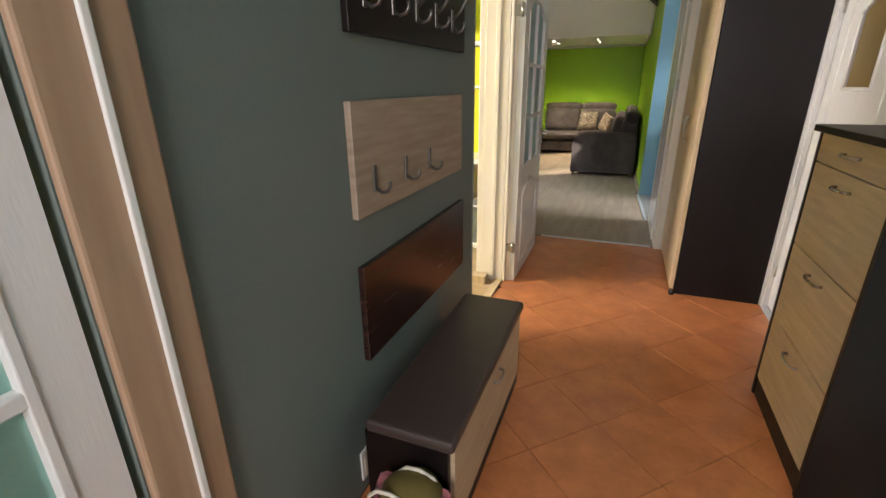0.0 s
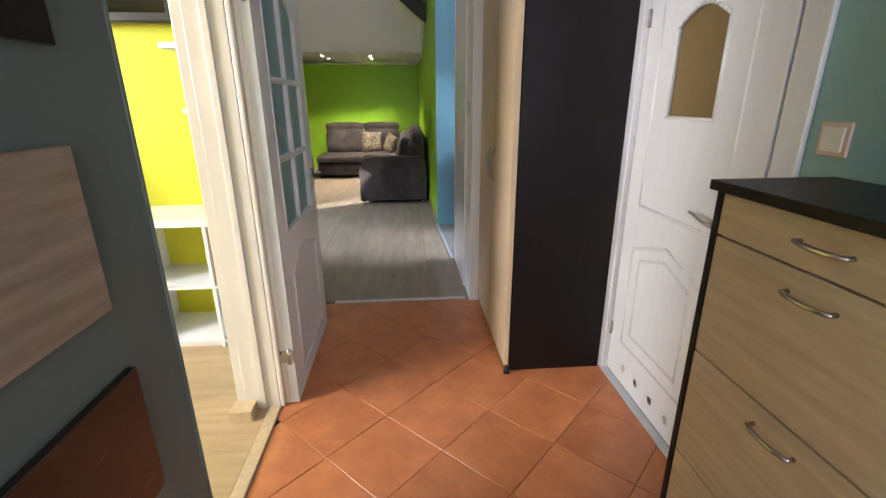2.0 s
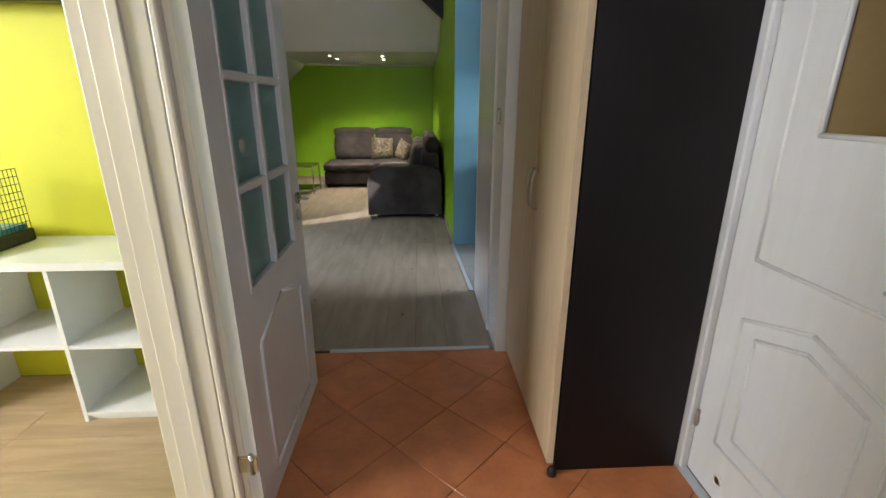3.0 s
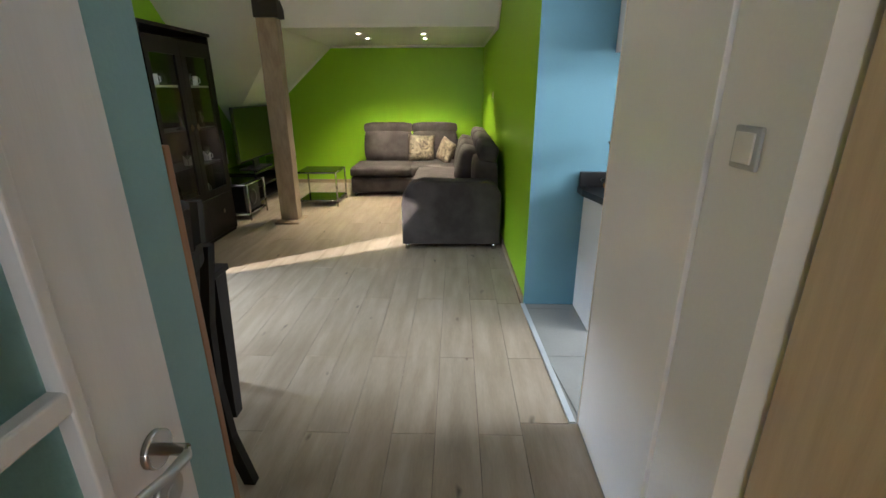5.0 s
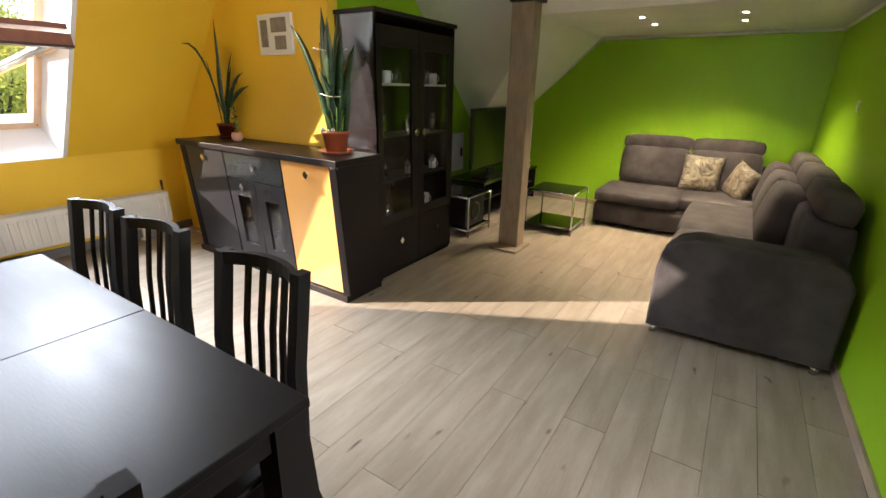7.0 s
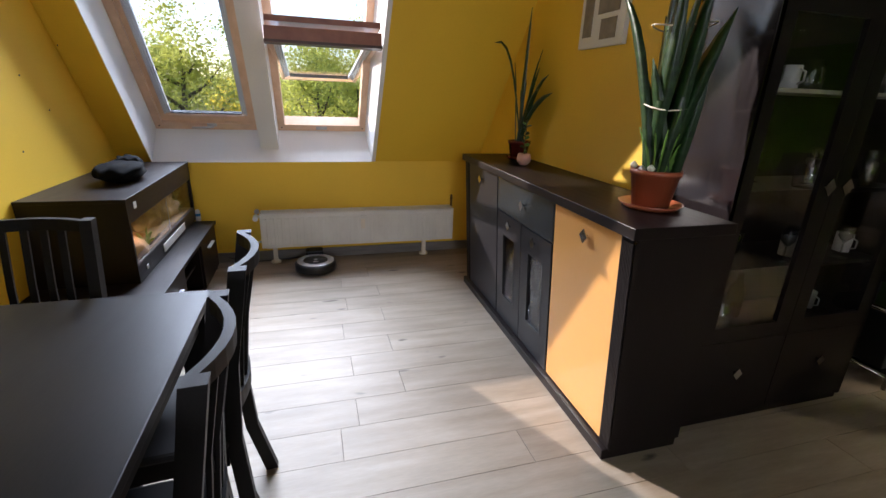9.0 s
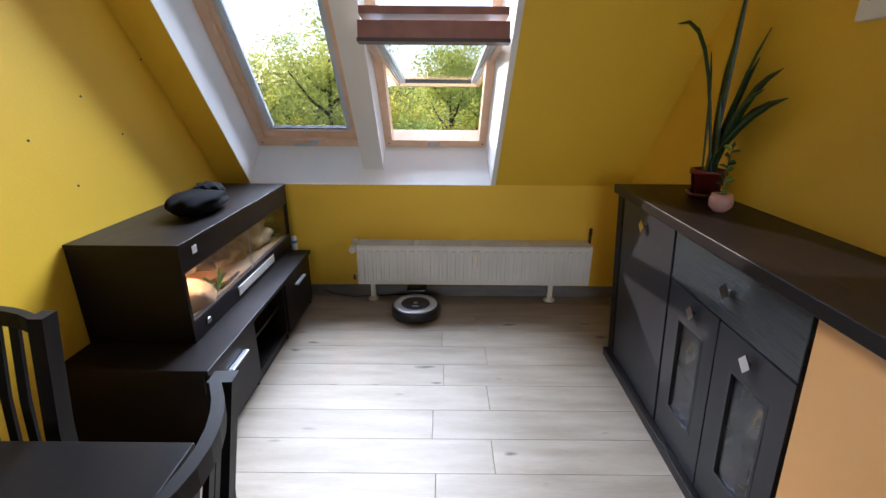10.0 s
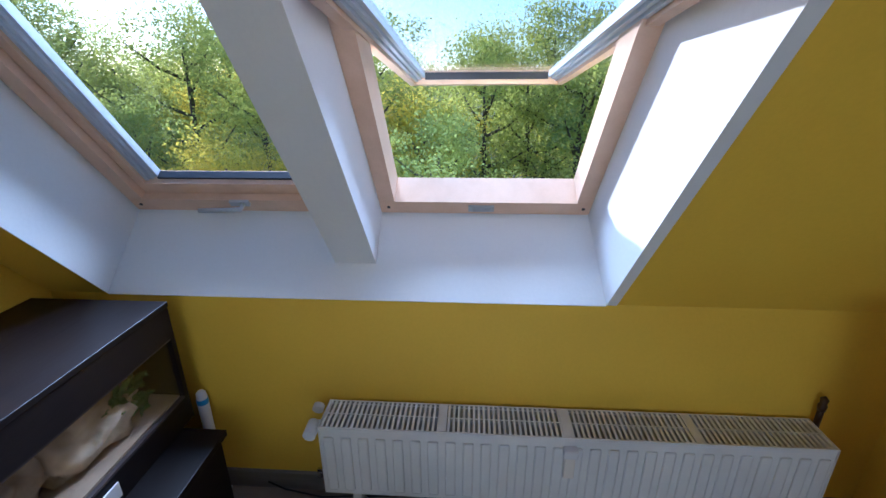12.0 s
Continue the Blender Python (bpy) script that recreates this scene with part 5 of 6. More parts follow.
ZT = 1.0302
rnd = random.Random(11)
c = (-2.845, 7.395, ZT)
r = root("snake_plant", c, "tall dark snake plant in a maroon pot on the sideboard", "potted plant")
pot(r, c, 0.055, 0.072, 0.125, MAROON, 0.085)
for tip, bend, w in (((-2.795, 7.380, 1.97), (-0.01, 0, 0), 0.022), ((-3.195, 7.300, 1.8), (0.10, 0, 0.20), 0.014), ((-2.855, 7.410, 1.75), (-0.04, 0, 0), 0.020), ((-2.715, 7.430, 1.62), (-0.03, 0, 0), 0.020), ((-2.495, 7.380, 1.57), (-0.06, 0, 0.07), 0.013), ((-2.465, 7.400, 1.47), (-0.07, 0, 0.05), 0.013), ((-2.525, 7.350, 1.5), (-0.05, 0, 0.06), 0.010), ((-2.925, 7.450, 1.55), (0.0, 0, 0), 0.016), ((-2.795, 7.350, 1.48), (0.0, 0, 0), 0.018), ((-2.655, 7.410, 1.72), (-0.05, 0, 0), 0.010), ((-2.965, 7.370, 1.66), (0.02, 0, 0), 0.009)):
    bm = bmesh.new()
    blade(bm, (c[0] + rnd.uniform(-0.025, 0.025), c[1] + rnd.uniform(-0.02, 0.02), ZT + 0.11), tip, bend, w * 2.2)
    part("leaf", bm, LEAF, r)
c = (-1.428, 7.325, ZT)
r = root("snake_plant", c, "dense snake plant tied with string in a terracotta pot", "potted plant")
pot(r, c, 0.070, 0.092, 0.155, TERRAP, 0.125)
tips = [((-1.718, 7.255, 1.860), (0.05, 0, 0.04), 0.026), ((-1.348, 7.235, 1.880), (0, 0, 0), 0.036), ((-1.458, 7.295, 1.950), (0, 0, 0), 0.034), ((-1.268, 7.275, 1.830), (-0.02, 0, 0), 0.034), ((-1.208, 7.325, 1.730), (-0.03, 0, 0), 0.028), ((-1.538, 7.335, 1.750), (0, 0, 0), 0.03), ((-1.388, 7.375, 1.810), (0, 0, 0), 0.032), ((-1.318, 7.355, 1.630), (0, 0, 0), 0.034), ((-1.448, 7.235, 1.590), (0, 0, 0), 0.03), ((-1.238, 7.225, 1.900), (-0.02, 0, 0), 0.014), ((-1.508, 7.275, 1.530), (0.01, 0, 0), 0.022), ((-1.358, 7.315, 1.55), (0, 0, 0), 0.03)]
for tip, bend, w in tips:
    bm = bmesh.new()
    blade(bm, (c[0] + rnd.uniform(-0.045, 0.045), c[1] + rnd.uniform(-0.045, 0.045), ZT + 0.14), tip, bend, w * 2.2)
    part("leaf", bm, LEAF, r)
for k in range(14):
    a_ = rnd.uniform(0, 6.28)
    bm = bmesh.new()
    blade(bm, (c[0] + 0.04 * math.cos(a_), c[1] + 0.04 * math.sin(a_), ZT + 0.14), (c[0] + 0.10 * math.cos(a_), c[1] + 0.10 * math.sin(a_), ZT + rnd.uniform(0.22, 0.42)), (0, 0, 0.02), 0.008)
    part("young_leaf", bm, LEAFY, r)
for z, rad in ((1.42, 0.10), (1.70, 0.12)):
    part("string", tube(bmesh.new(), [(c[0] + rad * math.cos(q), c[1] + rad * 0.8 * math.sin(q), z + 0.01 * math.sin(2 * q)) for q in [2 * math.pi * k / 16 for k in range(17)]], 0.003, 5, cap=False), CREAM, r, "pale tying string")
for k in range(3):
    part("ornament", lathe(bmesh.new(), [(0.003, 0), (0.012, 0.008), (0.016, 0.016), (0.008, 0.026), (0.002, 0.03)], (c[0] - 0.05 + 0.05 * k, c[1] - 0.07, ZT + 0.150 - 0.01 * (k % 2)), 10), CREAM, r, "small pale shell ornament")
c = (-2.56, 7.30, ZT)
r = root("small_plant", c, "small trailing plant in a round pink pot on the sideboard", "potted plant")
part("pot", lathe(bmesh.new(), [(0.022, 0), (0.042, 0.02), (0.045, 0.045), (0.038, 0.072), (0.018, 0.072), (0.034, 0.06), (0.002, 0.06)], c, 20), PINKP, r)
part("stem", tube(bmesh.new(), [(c[0], c[1], ZT + 0.055), (c[0] - 0.01, c[1], ZT + 0.15), (c[0] + 0.005, c[1], ZT + 0.27)], 0.003, 6), OLIVE, r)
for k in range(14):
    z = ZT + 0.08 + 0.014 * k
    a_ = 2.4 * k
    bm = bmesh.new()
    q = Vector((c[0] - 0.004, c[1], z))
    blade(bm, q, q + Vector((0.032 * math.cos(a_), 0.032 * math.sin(a_), 0.008)), (0, 0, 0.005), 0.011, n=4)
    part("leaf", bm, LEAFY if k % 3 == 0 else LEAF, r)

# picture frame
r = root("picture_frame", (-2.17, 7.49, 1.84), "white multi-opening picture frame on the yellow wall", "picture frame")
part("frame", B(-2.365, 7.472, 1.700, -1.980, 7.499, 1.985, bevel=0.003), WHITE, r)
for a in ((-2.330, 1.755, -2.250, 1.945), (-2.205, 1.855, -2.030, 1.955), (-2.170, 1.735, -2.040, 1.830)):
    part("photo", B(a[0], 7.4685, a[1], a[2], 7.4715, a[3]), MAT, r, "dark brown-grey print")

# ---- knee wall: radiator, robot, sockets ----
r = root("radiator", (-3.85, 6.39, 0), "long low white panel radiator on legs below the windows", "radiator")
RX0, RX1, RYa, RYb, RZ0, RZ1 = -3.918, -3.772, 5.568, 7.235, 0.155, 0.452
part("front_panel", B(RX1 - 0.010, RYa, RZ0, RX1 - 0.004, RYb, RZ1 - 0.012, bevel=0.002), RADW, r)
part("rear_panel", B(RX0, RYa, RZ0, RX0 + 0.010, RYb, RZ1 - 0.012, bevel=0.002), RADW, r)
bm = bmesh.new()
nrib = 28
for k in range(nrib):
    y = RYa + 0.03 + (RYb - RYa - 0.06) * k / (nrib - 1)
    dd = 0.006
    box(bm, RX1 - 0.0042, y - 0.018, RZ0 + 0.022, RX1 - 0.004 + dd, y + 0.018, RZ1 - 0.040, bevel=0.0055, seg=2)
part("ribs", bm, RADW, r)
for y0, y1 in ((RYa - 0.003, RYa + 0.001), (RYb - 0.001, RYb + 0.003)):
    part("side_cover", B(RX0 + 0.0, y0, RZ0 + 0.004, RX1, y1, RZ1, bevel=0.001), RADW, r)
bm = bmesh.new()
for x in (RX0 + 0.002, RX0 + 0.07, RX1 - 0.008):
    box(bm, x, RYa, RZ1 - 0.010, x + 0.006, RYb, RZ1)
for k in range(97):
    y = RYa + 0.008 + (RYb - RYa - 0.016) * k / 96
    box(bm, RX0 + 0.008, y - 0.0040, RZ1 - 0.004, RX1 - 0.008, y + 0.0042, RZ1 - 0.001)
for k in range(1, 4):
    y = RYa + (RYb - RYa) * k / 4
    box(bm, RX0 + 0.008, y - 0.014, RZ1 - 0.009, RX1 - 0.008, y + 0.014, RZ1 + 0.001)
part("top_grille", bm, RADW, r)
part("convector", B(RX0 + 0.02, RYa + 0.01, RZ0 + 0.01, RX1 - 0.02, RYb - 0.01, RZ1 - 0.14), SHADEGREY, r)
for y in (5.66, 6.98):
    bm = box(bmesh.new(), -3.87, y - 0.018, 0.02, -3.835, y + 0.018, RZ0 + 0.02, bevel=0.004)
    lathe(bm, [(0.042, 0), (0.042, 0.012), (0.025, 0.02), (0.02, 0.03)], (-3.852, y, 0), 16)
    box(bm, -3.90, y - 0.06, RZ0 - 0.008, -3.79, y + 0.06, RZ0 - 0.0005)
    part("leg", bm, CREAM, r, "cream-painted radiator foot")
hm_ = part("heat_meter", B(RX1 - 0.0035, 6.390, 0.300, RX1 + 0.018, 6.425, 0.389, bevel=0.003), CREAM, r, "small cream heat cost meter")
part("cap", B(RX1 - 0.0035, 6.384, 0.3895, RX1 + 0.026, 6.431, 0.421, bevel=0.004), PLASTIC, hm_, "white plastic cap")
bm = tube(bmesh.new(), [(-3.83, RYa - 0.003, 0.42), (-3.83, RYa - 0.05, 0.42)], 0.012, 10)
tube(bm, [(-3.83, RYa - 0.035, 0.42), (-3.77, RYa - 0.035, 0.415)], 0.022, 14)
tube(bm, [(-3.88, RYa - 0.03, 0.455), (-3.86, RYa - 0.03, 0.45)], 0.02, 14)
part("valve", bm, PLASTIC, r, "white thermostatic valve")
bm = tube(bmesh.new(), [(-3.83, RYa - 0.003, 0.20), (-3.83, RYa - 0.04, 0.20), (-3.83, RYa - 0.04, 0.17)], 0.011, 10)
part("valve", bm, CHROME, r, "metal return valve")
bm = tube(bmesh.new(), [(-3.90, 7.252, 0.42), (-3.90, 7.252, 0.53)], 0.010, 10)
lathe(bm, [(0.012, 0.0), (0.014, 0.02), (0.010, 0.03), (0.013, 0.045), (0.004, 0.055)], (-3.90, 7.252, 0.50), 12)
part("bleed_pipe", bm, STRIPD, r, "dark brass bleed fitting")

RC = (-3.600, 5.990)
r = root("robot_vacuum", (RC[0], RC[1], 0), "round black robot vacuum with a silver ring under the radiator", "robot vacuum")
part("body", lathe(bmesh.new(), [(0.150, 0.012), (0.166, 0.020), (0.168, 0.070), (0.160, 0.084), (0.145, 0.088)], (RC[0], RC[1], 0), 48), BLACK, r)
part("ring", lathe(bmesh.new(), [(0.150, 0.0882), (0.148, 0.0905), (0.102, 0.0925), (0.100, 0.089)], (RC[0], RC[1], 0), 48), SILVER, r, "silver top ring")
part("disc", lathe(bmesh.new(), [(0.099, 0.0890), (0.097, 0.0930), (0.002, 0.0935)], (RC[0], RC[1], 0), 40), BLACK, r)
part("button", lathe(bmesh.new(), [(0.017, 0.0936), (0.016, 0.0965), (0.002, 0.097)], (RC[0], RC[1], 0), 20), SILVER, r)
part("label_bar", B(RC[0] + 0.045, RC[1] - 0.022, 0.0933, RC[0] + 0.055, RC[1] + 0.022, 0.0942), PLASTIC, r)
for s in (-1, 1):
    part("wheel", tube(bmesh.new(), [(RC[0], RC[1] + s * 0.11, 0.028), (RC[0], RC[1] + s * 0.135, 0.028)], 0.028, 16), BLACK, r)
r = root("charging_dock", (-3.83, 5.985, 0), "black charging dock behind the robot vacuum", "charging dock")
part("body", B(-3.912, 5.91, 0, -3.80, 6.06, 0.10, bevel=0.012), BLACK, r)
r = root("power_cable", (-3.88, 5.4, 0), "thin black power cable along the baseboard", "cable")
part("cord", tube(bmesh.new(), [(-3.90, 5.91, 0.02), (-3.895, 5.7, 0.008), (-3.88, 5.5, 0.006), (-3.895, 5.35, 0.02), (-3.90, 5.28, 0.05)], 0.004, 6), BLACK, r)
plate("socket", "white wall socket on the yellow wall behind the sideboard", (-3.35, NY, 0.20), (0.085, 0.085), "y", -1, rocker=False)
r = root("power_cable", (-3.5, 7.4, 0), "white power cable near the wall socket", "cable")
part("cord", tube(bmesh.new(), [(-3.40, 7.485, 0.18), (-3.48, 7.44, 0.06), (-3.55, 7.40, 0.006), (-3.7, 7.42, 0.006)], 0.004, 6), PLASTIC, r)

# ---- terrarium and stand ----
r = root("media_stand", (-3.05, 4.95, 0), "low wenge media stand with an open middle against the yellow wall", "media stand")
bm = bmesh.new()
for x0, x1 in ((-3.785, -3.765), (-3.275, -3.257), (-2.805, -2.787), (-2.345, -2.325)):
    part("upright", B(x0, 4.6100, 0.0, x1, 5.2050, 0.385, bevel=0.001), WENGEX, r)
box(bm, -3.7649, 4.6100, 0.0, -2.3451, 4.6250, 0.3849)
box(bm, -3.7649, 4.6251, 0.04, -2.3451, 5.2050, 0.058)
part("back_panel", bm, WENGEX, r)
part("shelf", B(-3.2569, 4.6260, 0.215, -2.8051, 5.1700, 0.233), WENGEX, r)
part("top", B(-3.79, 4.6050, 0.3855, -2.32, 5.2320, 0.410, bevel=0.002), WENGEX, r)
part("plinth", B(-3.7649, 5.1850, 0.0, -2.3451, 5.1980, 0.0395), WENGEX, r)
for x0, x1 in ((-3.764, -3.268), (-2.796, -2.346)):
    d_ = part("door", B(x0, 5.2055, 0.045, x1, 5.2230, 0.380, bevel=0.002), WENGEX, r)
    xc = (x0 + x1) / 2
    part("handle", B(xc - 0.085, 5.2235, 0.295, xc + 0.085, 5.2480, 0.305, bevel=0.002), ALU, d_, "flat brushed aluminium handle")

tx0, tx1, ty0, ty1, tz0, tz1 = -3.852, -2.528, 4.605, 5.078, 0.4105, 0.872
r = root("terrarium", (-3.2, 4.9, tz0), "wenge terrarium with rocks, sand and a warm lit corner", "terrarium")
bm = box(bmesh.new(), tx0, ty0, tz0, tx0 + 0.018, ty1, tz1 - 0.018)
box(bm, tx1 - 0.018, ty0, tz0, tx1, ty1, tz1 - 0.018)
box(bm, tx0 + 0.0181, ty0, tz0, tx1 - 0.0181, ty0 + 0.012, tz1 - 0.018)
box(bm, tx0 + 0.0181, ty0 + 0.0121, tz0, tx1 - 0.0181, ty1 - 0.02, tz0 + 0.016)
part("body", bm, WENGEX, r)
part("top", B(tx0 - 0.003, ty0, tz1 - 0.0178, tx1 + 0.003, ty1 + 0.003, tz1, bevel=0.002), WENGEX, r)
part("fascia", B(tx0 + 0.0181, ty1 - 0.018, 0.745, tx1 - 0.0181, ty1, tz1 - 0.0179), WENGEX, r)
part("fascia", B(tx0 + 0.0181, ty1 - 0.018, tz0, tx1 - 0.0181, ty1, 0.505), WENGEX, r)
for z in (0.505, 0.738):
    part("glass_rail", B(tx0 + 0.0185, ty1 - 0.016, z, tx1 - 0.0185, ty1 - 0.002, z + 0.007), LEATHER, r)
for x0, x1, yy in ((tx0 + 0.02, -3.19, ty1 - 0.013), (-3.22, tx1 - 0.02, ty1 - 0.007)):
    part("pane", B(x0, yy, 0.5122, x1, yy + 0.003, 0.7378), GLASS, r).visible_shadow = False
part("pane_edge", B(-3.192, ty1 - 0.004, 0.513, -3.189, ty1 - 0.0015, 0.737), GREYPL, r)
part("vent_strip", B(-3.50, ty1 + 0.0005, 0.432, -2.98, ty1 + 0.006, 0.482, bevel=0.002), PLASTIC, r, "white slotted vent strip")
part("vent_strip", B(-3.40, 4.637, tz1 + 0.0005, -2.92, 4.684, tz1 + 0.008), PLASTIC, r, "white slotted vent strip on the lid")
part("switch_plate", B(-2.66, ty1 + 0.0005, 0.80, -2.625, ty1 + 0.004, 0.835, bevel=0.001), PLASTIC, r)
for x in (-2.665,):
    part("lock", B(x, ty1 + 0.0005, 0.45, x + 0.03, ty1 + 0.008, 0.475, bevel=0.002), STEEL, r)
for x in (-3.745, -3.765):
    part("switch_knob", lathe(bmesh.new(), [(0.007, 0), (0.007, 0.003), (0.002, 0.004)], (0, 0, 0), 10), STEEL, r)
    o_ = r.children[-1]
    o_.rotation_euler = (radians(-90), 0, 0)
    o_.location = Vector((x, ty1 + 0.001, 0.815)) - Vector(r.location)
    for v in o_.data.vertices:
        v.co += Vector(r.location)
part("sand", B(tx0 + 0.02, ty0 + 0.014, tz0 + 0.017, tx1 - 0.02, ty1 - 0.021, 0.515), SAND, r)


def lump(c, s, seed, seg=3, amp=0.25, freq=2.2):
    bm = bmesh.new()
    bmesh.ops.create_icosphere(bm, subdivisions=seg, radius=1)
    for v in bm.verts:
        k = 1 + amp * noise.noise(v.co * freq + Vector((seed, seed * 2, 0)))
        v.co = Vector((v.co.x * s[0] * k + c[0], v.co.y * s[1] * k + c[1], v.co.z * s[2] * k + c[2]))
    for f in bm.faces:
        f.smooth = True
    return bm


part("rock", lump((-2.72, 4.97, 0.535), (0.15, 0.10, 0.085), 1), ROCK, r, "flat warm-lit sandstone rock")
part("rock", lump((-3.35, 4.86, 0.56), (0.16, 0.11, 0.10), 4, amp=0.5), BARK, r)
part("rock", lump((-3.58, 4.93, 0.58), (0.16, 0.10, 0.11), 7, amp=0.5), BARK, r)
bm = bmesh.new()
nx, nz = 130, 34
grid = [[bm.verts.new((tx0 + 0.02 + (tx1 - tx0 - 0.04) * i / nx, ty0 + 0.07 + 0.07 * noise.noise(Vector((i * 0.07, j * 0.11, 3))) + 0.03 * noise.noise(Vector((i * 0.22, j * 0.3, 5))) + 0.11 * (1 - j / nz) ** 2, 0.515 + (0.85 - 0.515) * j / nz)) for i in range(nx + 1)] for j in range(nz + 1)]
for j in range(nz):
    for i in range(nx):
        bm.faces.new((grid[j][i], grid[j][i + 1], grid[j + 1][i + 1], grid[j + 1][i]))
part("background", bm, BARK, r, "moulded cork background")
part("dish", lathe(bmesh.new(), [(0.07, 0), (0.085, 0.03), (0.078, 0.03), (0.062, 0.008), (0.002, 0.008)], (-2.98, 4.90, 0.5152), 20), CLAY, r)
for k in range(9):
    a_ = 0.7 * k
    bm = bmesh.new()
    q = Vector((-2.86, 5.03, 0.5155))
    blade(bm, q, q + Vector((0.09 * math.cos(a_), 0.04 * math.sin(a_), 0.03 + 0.07 * ((k * 7) % 3) / 2)), (0, 0, 0.02), 0.008, n=5)
    part("plastic_leaf", bm, LEAFY, r)
for k in range(70):
    bm = bmesh.new()
    q = Vector((-3.70 + rnd.uniform(-0.09, 0.09), 4.95 + rnd.uniform(-0.03, 0.06), 0.545 + rnd.uniform(-0.02, 0.10)))
    blade(bm, q, q + Vector((rnd.uniform(-0.05, 0.05), rnd.uniform(-0.02, 0.04), rnd.uniform(-0.01, 0.05))), (0, 0, 0.01), 0.011, n=3)
    part("moss_tuft", bm, LEAFM, r)
part("branch", tube(bmesh.new(), [(-3.10, 5.03, 0.52), (-2.98, 5.05, 0.535), (-2.88, 5.04, 0.522)], 0.008, 7), TRUNK, r)
part("lamp_bulb", lathe(bmesh.new(), [(0.008, 0.03), (0.02, 0.01), (0.022, -0.005), (0.012, -0.02), (0.002, -0.024)], (-2.72, 4.95, 0.80), 12), OPAL, r)
lamp = new("terrarium_lamp", bpy.data.lights.new("terrarium_lamp", "SPOT"))
lamp.data.energy, lamp.data.color, lamp.data.spot_size, lamp.data.shadow_soft_size = 4.5, (1.0, 0.62, 0.34), radians(98), 0.03
lamp.matrix_world = look((-2.72, 4.96, 0.76), (-2.80, 4.93, 0.5))
# Two black lumps stand in for a sleeping cat on the lid.
r = root("black_throw", (-3.05, 4.93, tz1), "rumpled black bundle standing in for a cat on the terrarium lid", "throw")
part("fold", lump((-3.06, 4.90, tz1 + 0.062), (0.195, 0.12, 0.062), 9, seg=5, amp=0.22, freq=1.5), BLACKFUR, r)
part("fold", lump((-3.16, 4.91, tz1 + 0.092), (0.085, 0.075, 0.048), 13, seg=4, amp=0.3, freq=2.4), BLACKFUR, r)

r = root("bottle", (-3.902, 5.085, 0), "tall white bottle with a blue stripe beside the terrarium", "bottle")
part("body", lathe(bmesh.new(), [(0.034, 0.0), (0.020, 0.01), (0.020, 0.44), (0.017, 0.47), (0.010, 0.478), (0.002, 0.48)], (-3.902, 5.085, 0), 20), PLASTIC, r)
part("stripe", lathe(bmesh.new(), [(0.0203, 0.425), (0.0206, 0.43), (0.0206, 0.442), (0.0203, 0.447)], (-3.902, 5.085, 0), 20), BLUEPL, r, "blue stripe")

# ---- living corner ----


def cushion(x0, y0, z0, x1, y1, z1, bev=0.05, puff=0.015, seed=1):
    bm = B(x0, y0, z0, x1, y1, z1)
    bmesh.ops.subdivide_edges(bm, edges=bm.edges[:], cuts=5, use_grid_fill=True)
    c_ = Vector(((x0 + x1) / 2, (y0 + y1) / 2, (z0 + z1) / 2))
    h_ = Vector((x1 - x0, y1 - y0, z1 - z0)) / 2
    for v in bm.verts:
        q = v.co - c_
        u = Vector((q.x / h_.x, q.y / h_.y, q.z / h_.z))
        w = Vector((max(-(h_.x - bev), min(h_.x - bev, q.x)), max(-(h_.y - bev), min(h_.y - bev, q.y)), max(-(h_.z - bev), min(h_.z - bev, q.z))))
        dd = q - w
        if dd.length > 1e-6:
            q = w + dd.normalized() * min(dd.length, bev)
        n_ = noise.noise(v.co * 4 + Vector((seed, 0, 0)))
        m = max(abs(u.x), abs(u.y), abs(u.z))
        for ax in range(3):
            if abs(abs(u[ax]) - 1) < 1e-3:
                o = [abs(u[k]) for k in range(3) if k != ax]
                q[ax] += math.copysign(puff * (1 - o[0] ** 2) * (1 - o[1] ** 2) + 0.004 * n_, u[ax])
        v.co = c_ + q
    for f in bm.faces:
        f.smooth = True
    return bm


def tilt(bm, centre, ang, axis):
    bmesh.ops.rotate(bm, verts=bm.verts, cent=centre, matrix=Matrix.Rotation(radians(ang), 3, axis))
    return bm


r = root("corner_sofa", (1.1, 9.6, 0), "large taupe-grey velour corner sofa in the lime green corner", "sofa")
bm = prism([(0.675, 7.93, 0.05), (1.615, 7.93, 0.05), (1.615, 7.93, 0.53), (1.57, 7.93, 0.615), (1.49, 7.93, 0.655), (0.86, 7.93, 0.665), (0.76, 7.93, 0.63), (0.695, 7.93, 0.55), (0.675, 7.93, 0.44)], (0, 0.225, 0))
bmesh.ops.bevel(bm, geom=[e for e in bm.edges if abs(e.verts[0].co.y - e.verts[1].co.y) < 1e-4], offset=0.018, segments=3, affect="EDGES", profile=0.5)
part("armrest", bm, SOFA, r, "grey velour armrest")
part("base", cushion(0.69, 8.156, 0.05, 1.60, 10.30, 0.28, 0.02, 0.004), SOFA, r)
part("base", cushion(-0.320, 10.22, 0.05, 1.60, 11.20, 0.28, 0.02, 0.004, 3), SOFA, r)
part("seat", cushion(0.672, 8.16, 0.285, 1.36, 9.10, 0.44, 0.04, 0.016, 4), SOFA, r)
part("seat", cushion(0.655, 9.11, 0.285, 1.33, 10.24, 0.44, 0.04, 0.016, 5), SOFA, r)
part("seat", cushion(-0.335, 10.20, 0.285, 0.53, 11.02, 0.42, 0.04, 0.012, 6), SOFA, r)
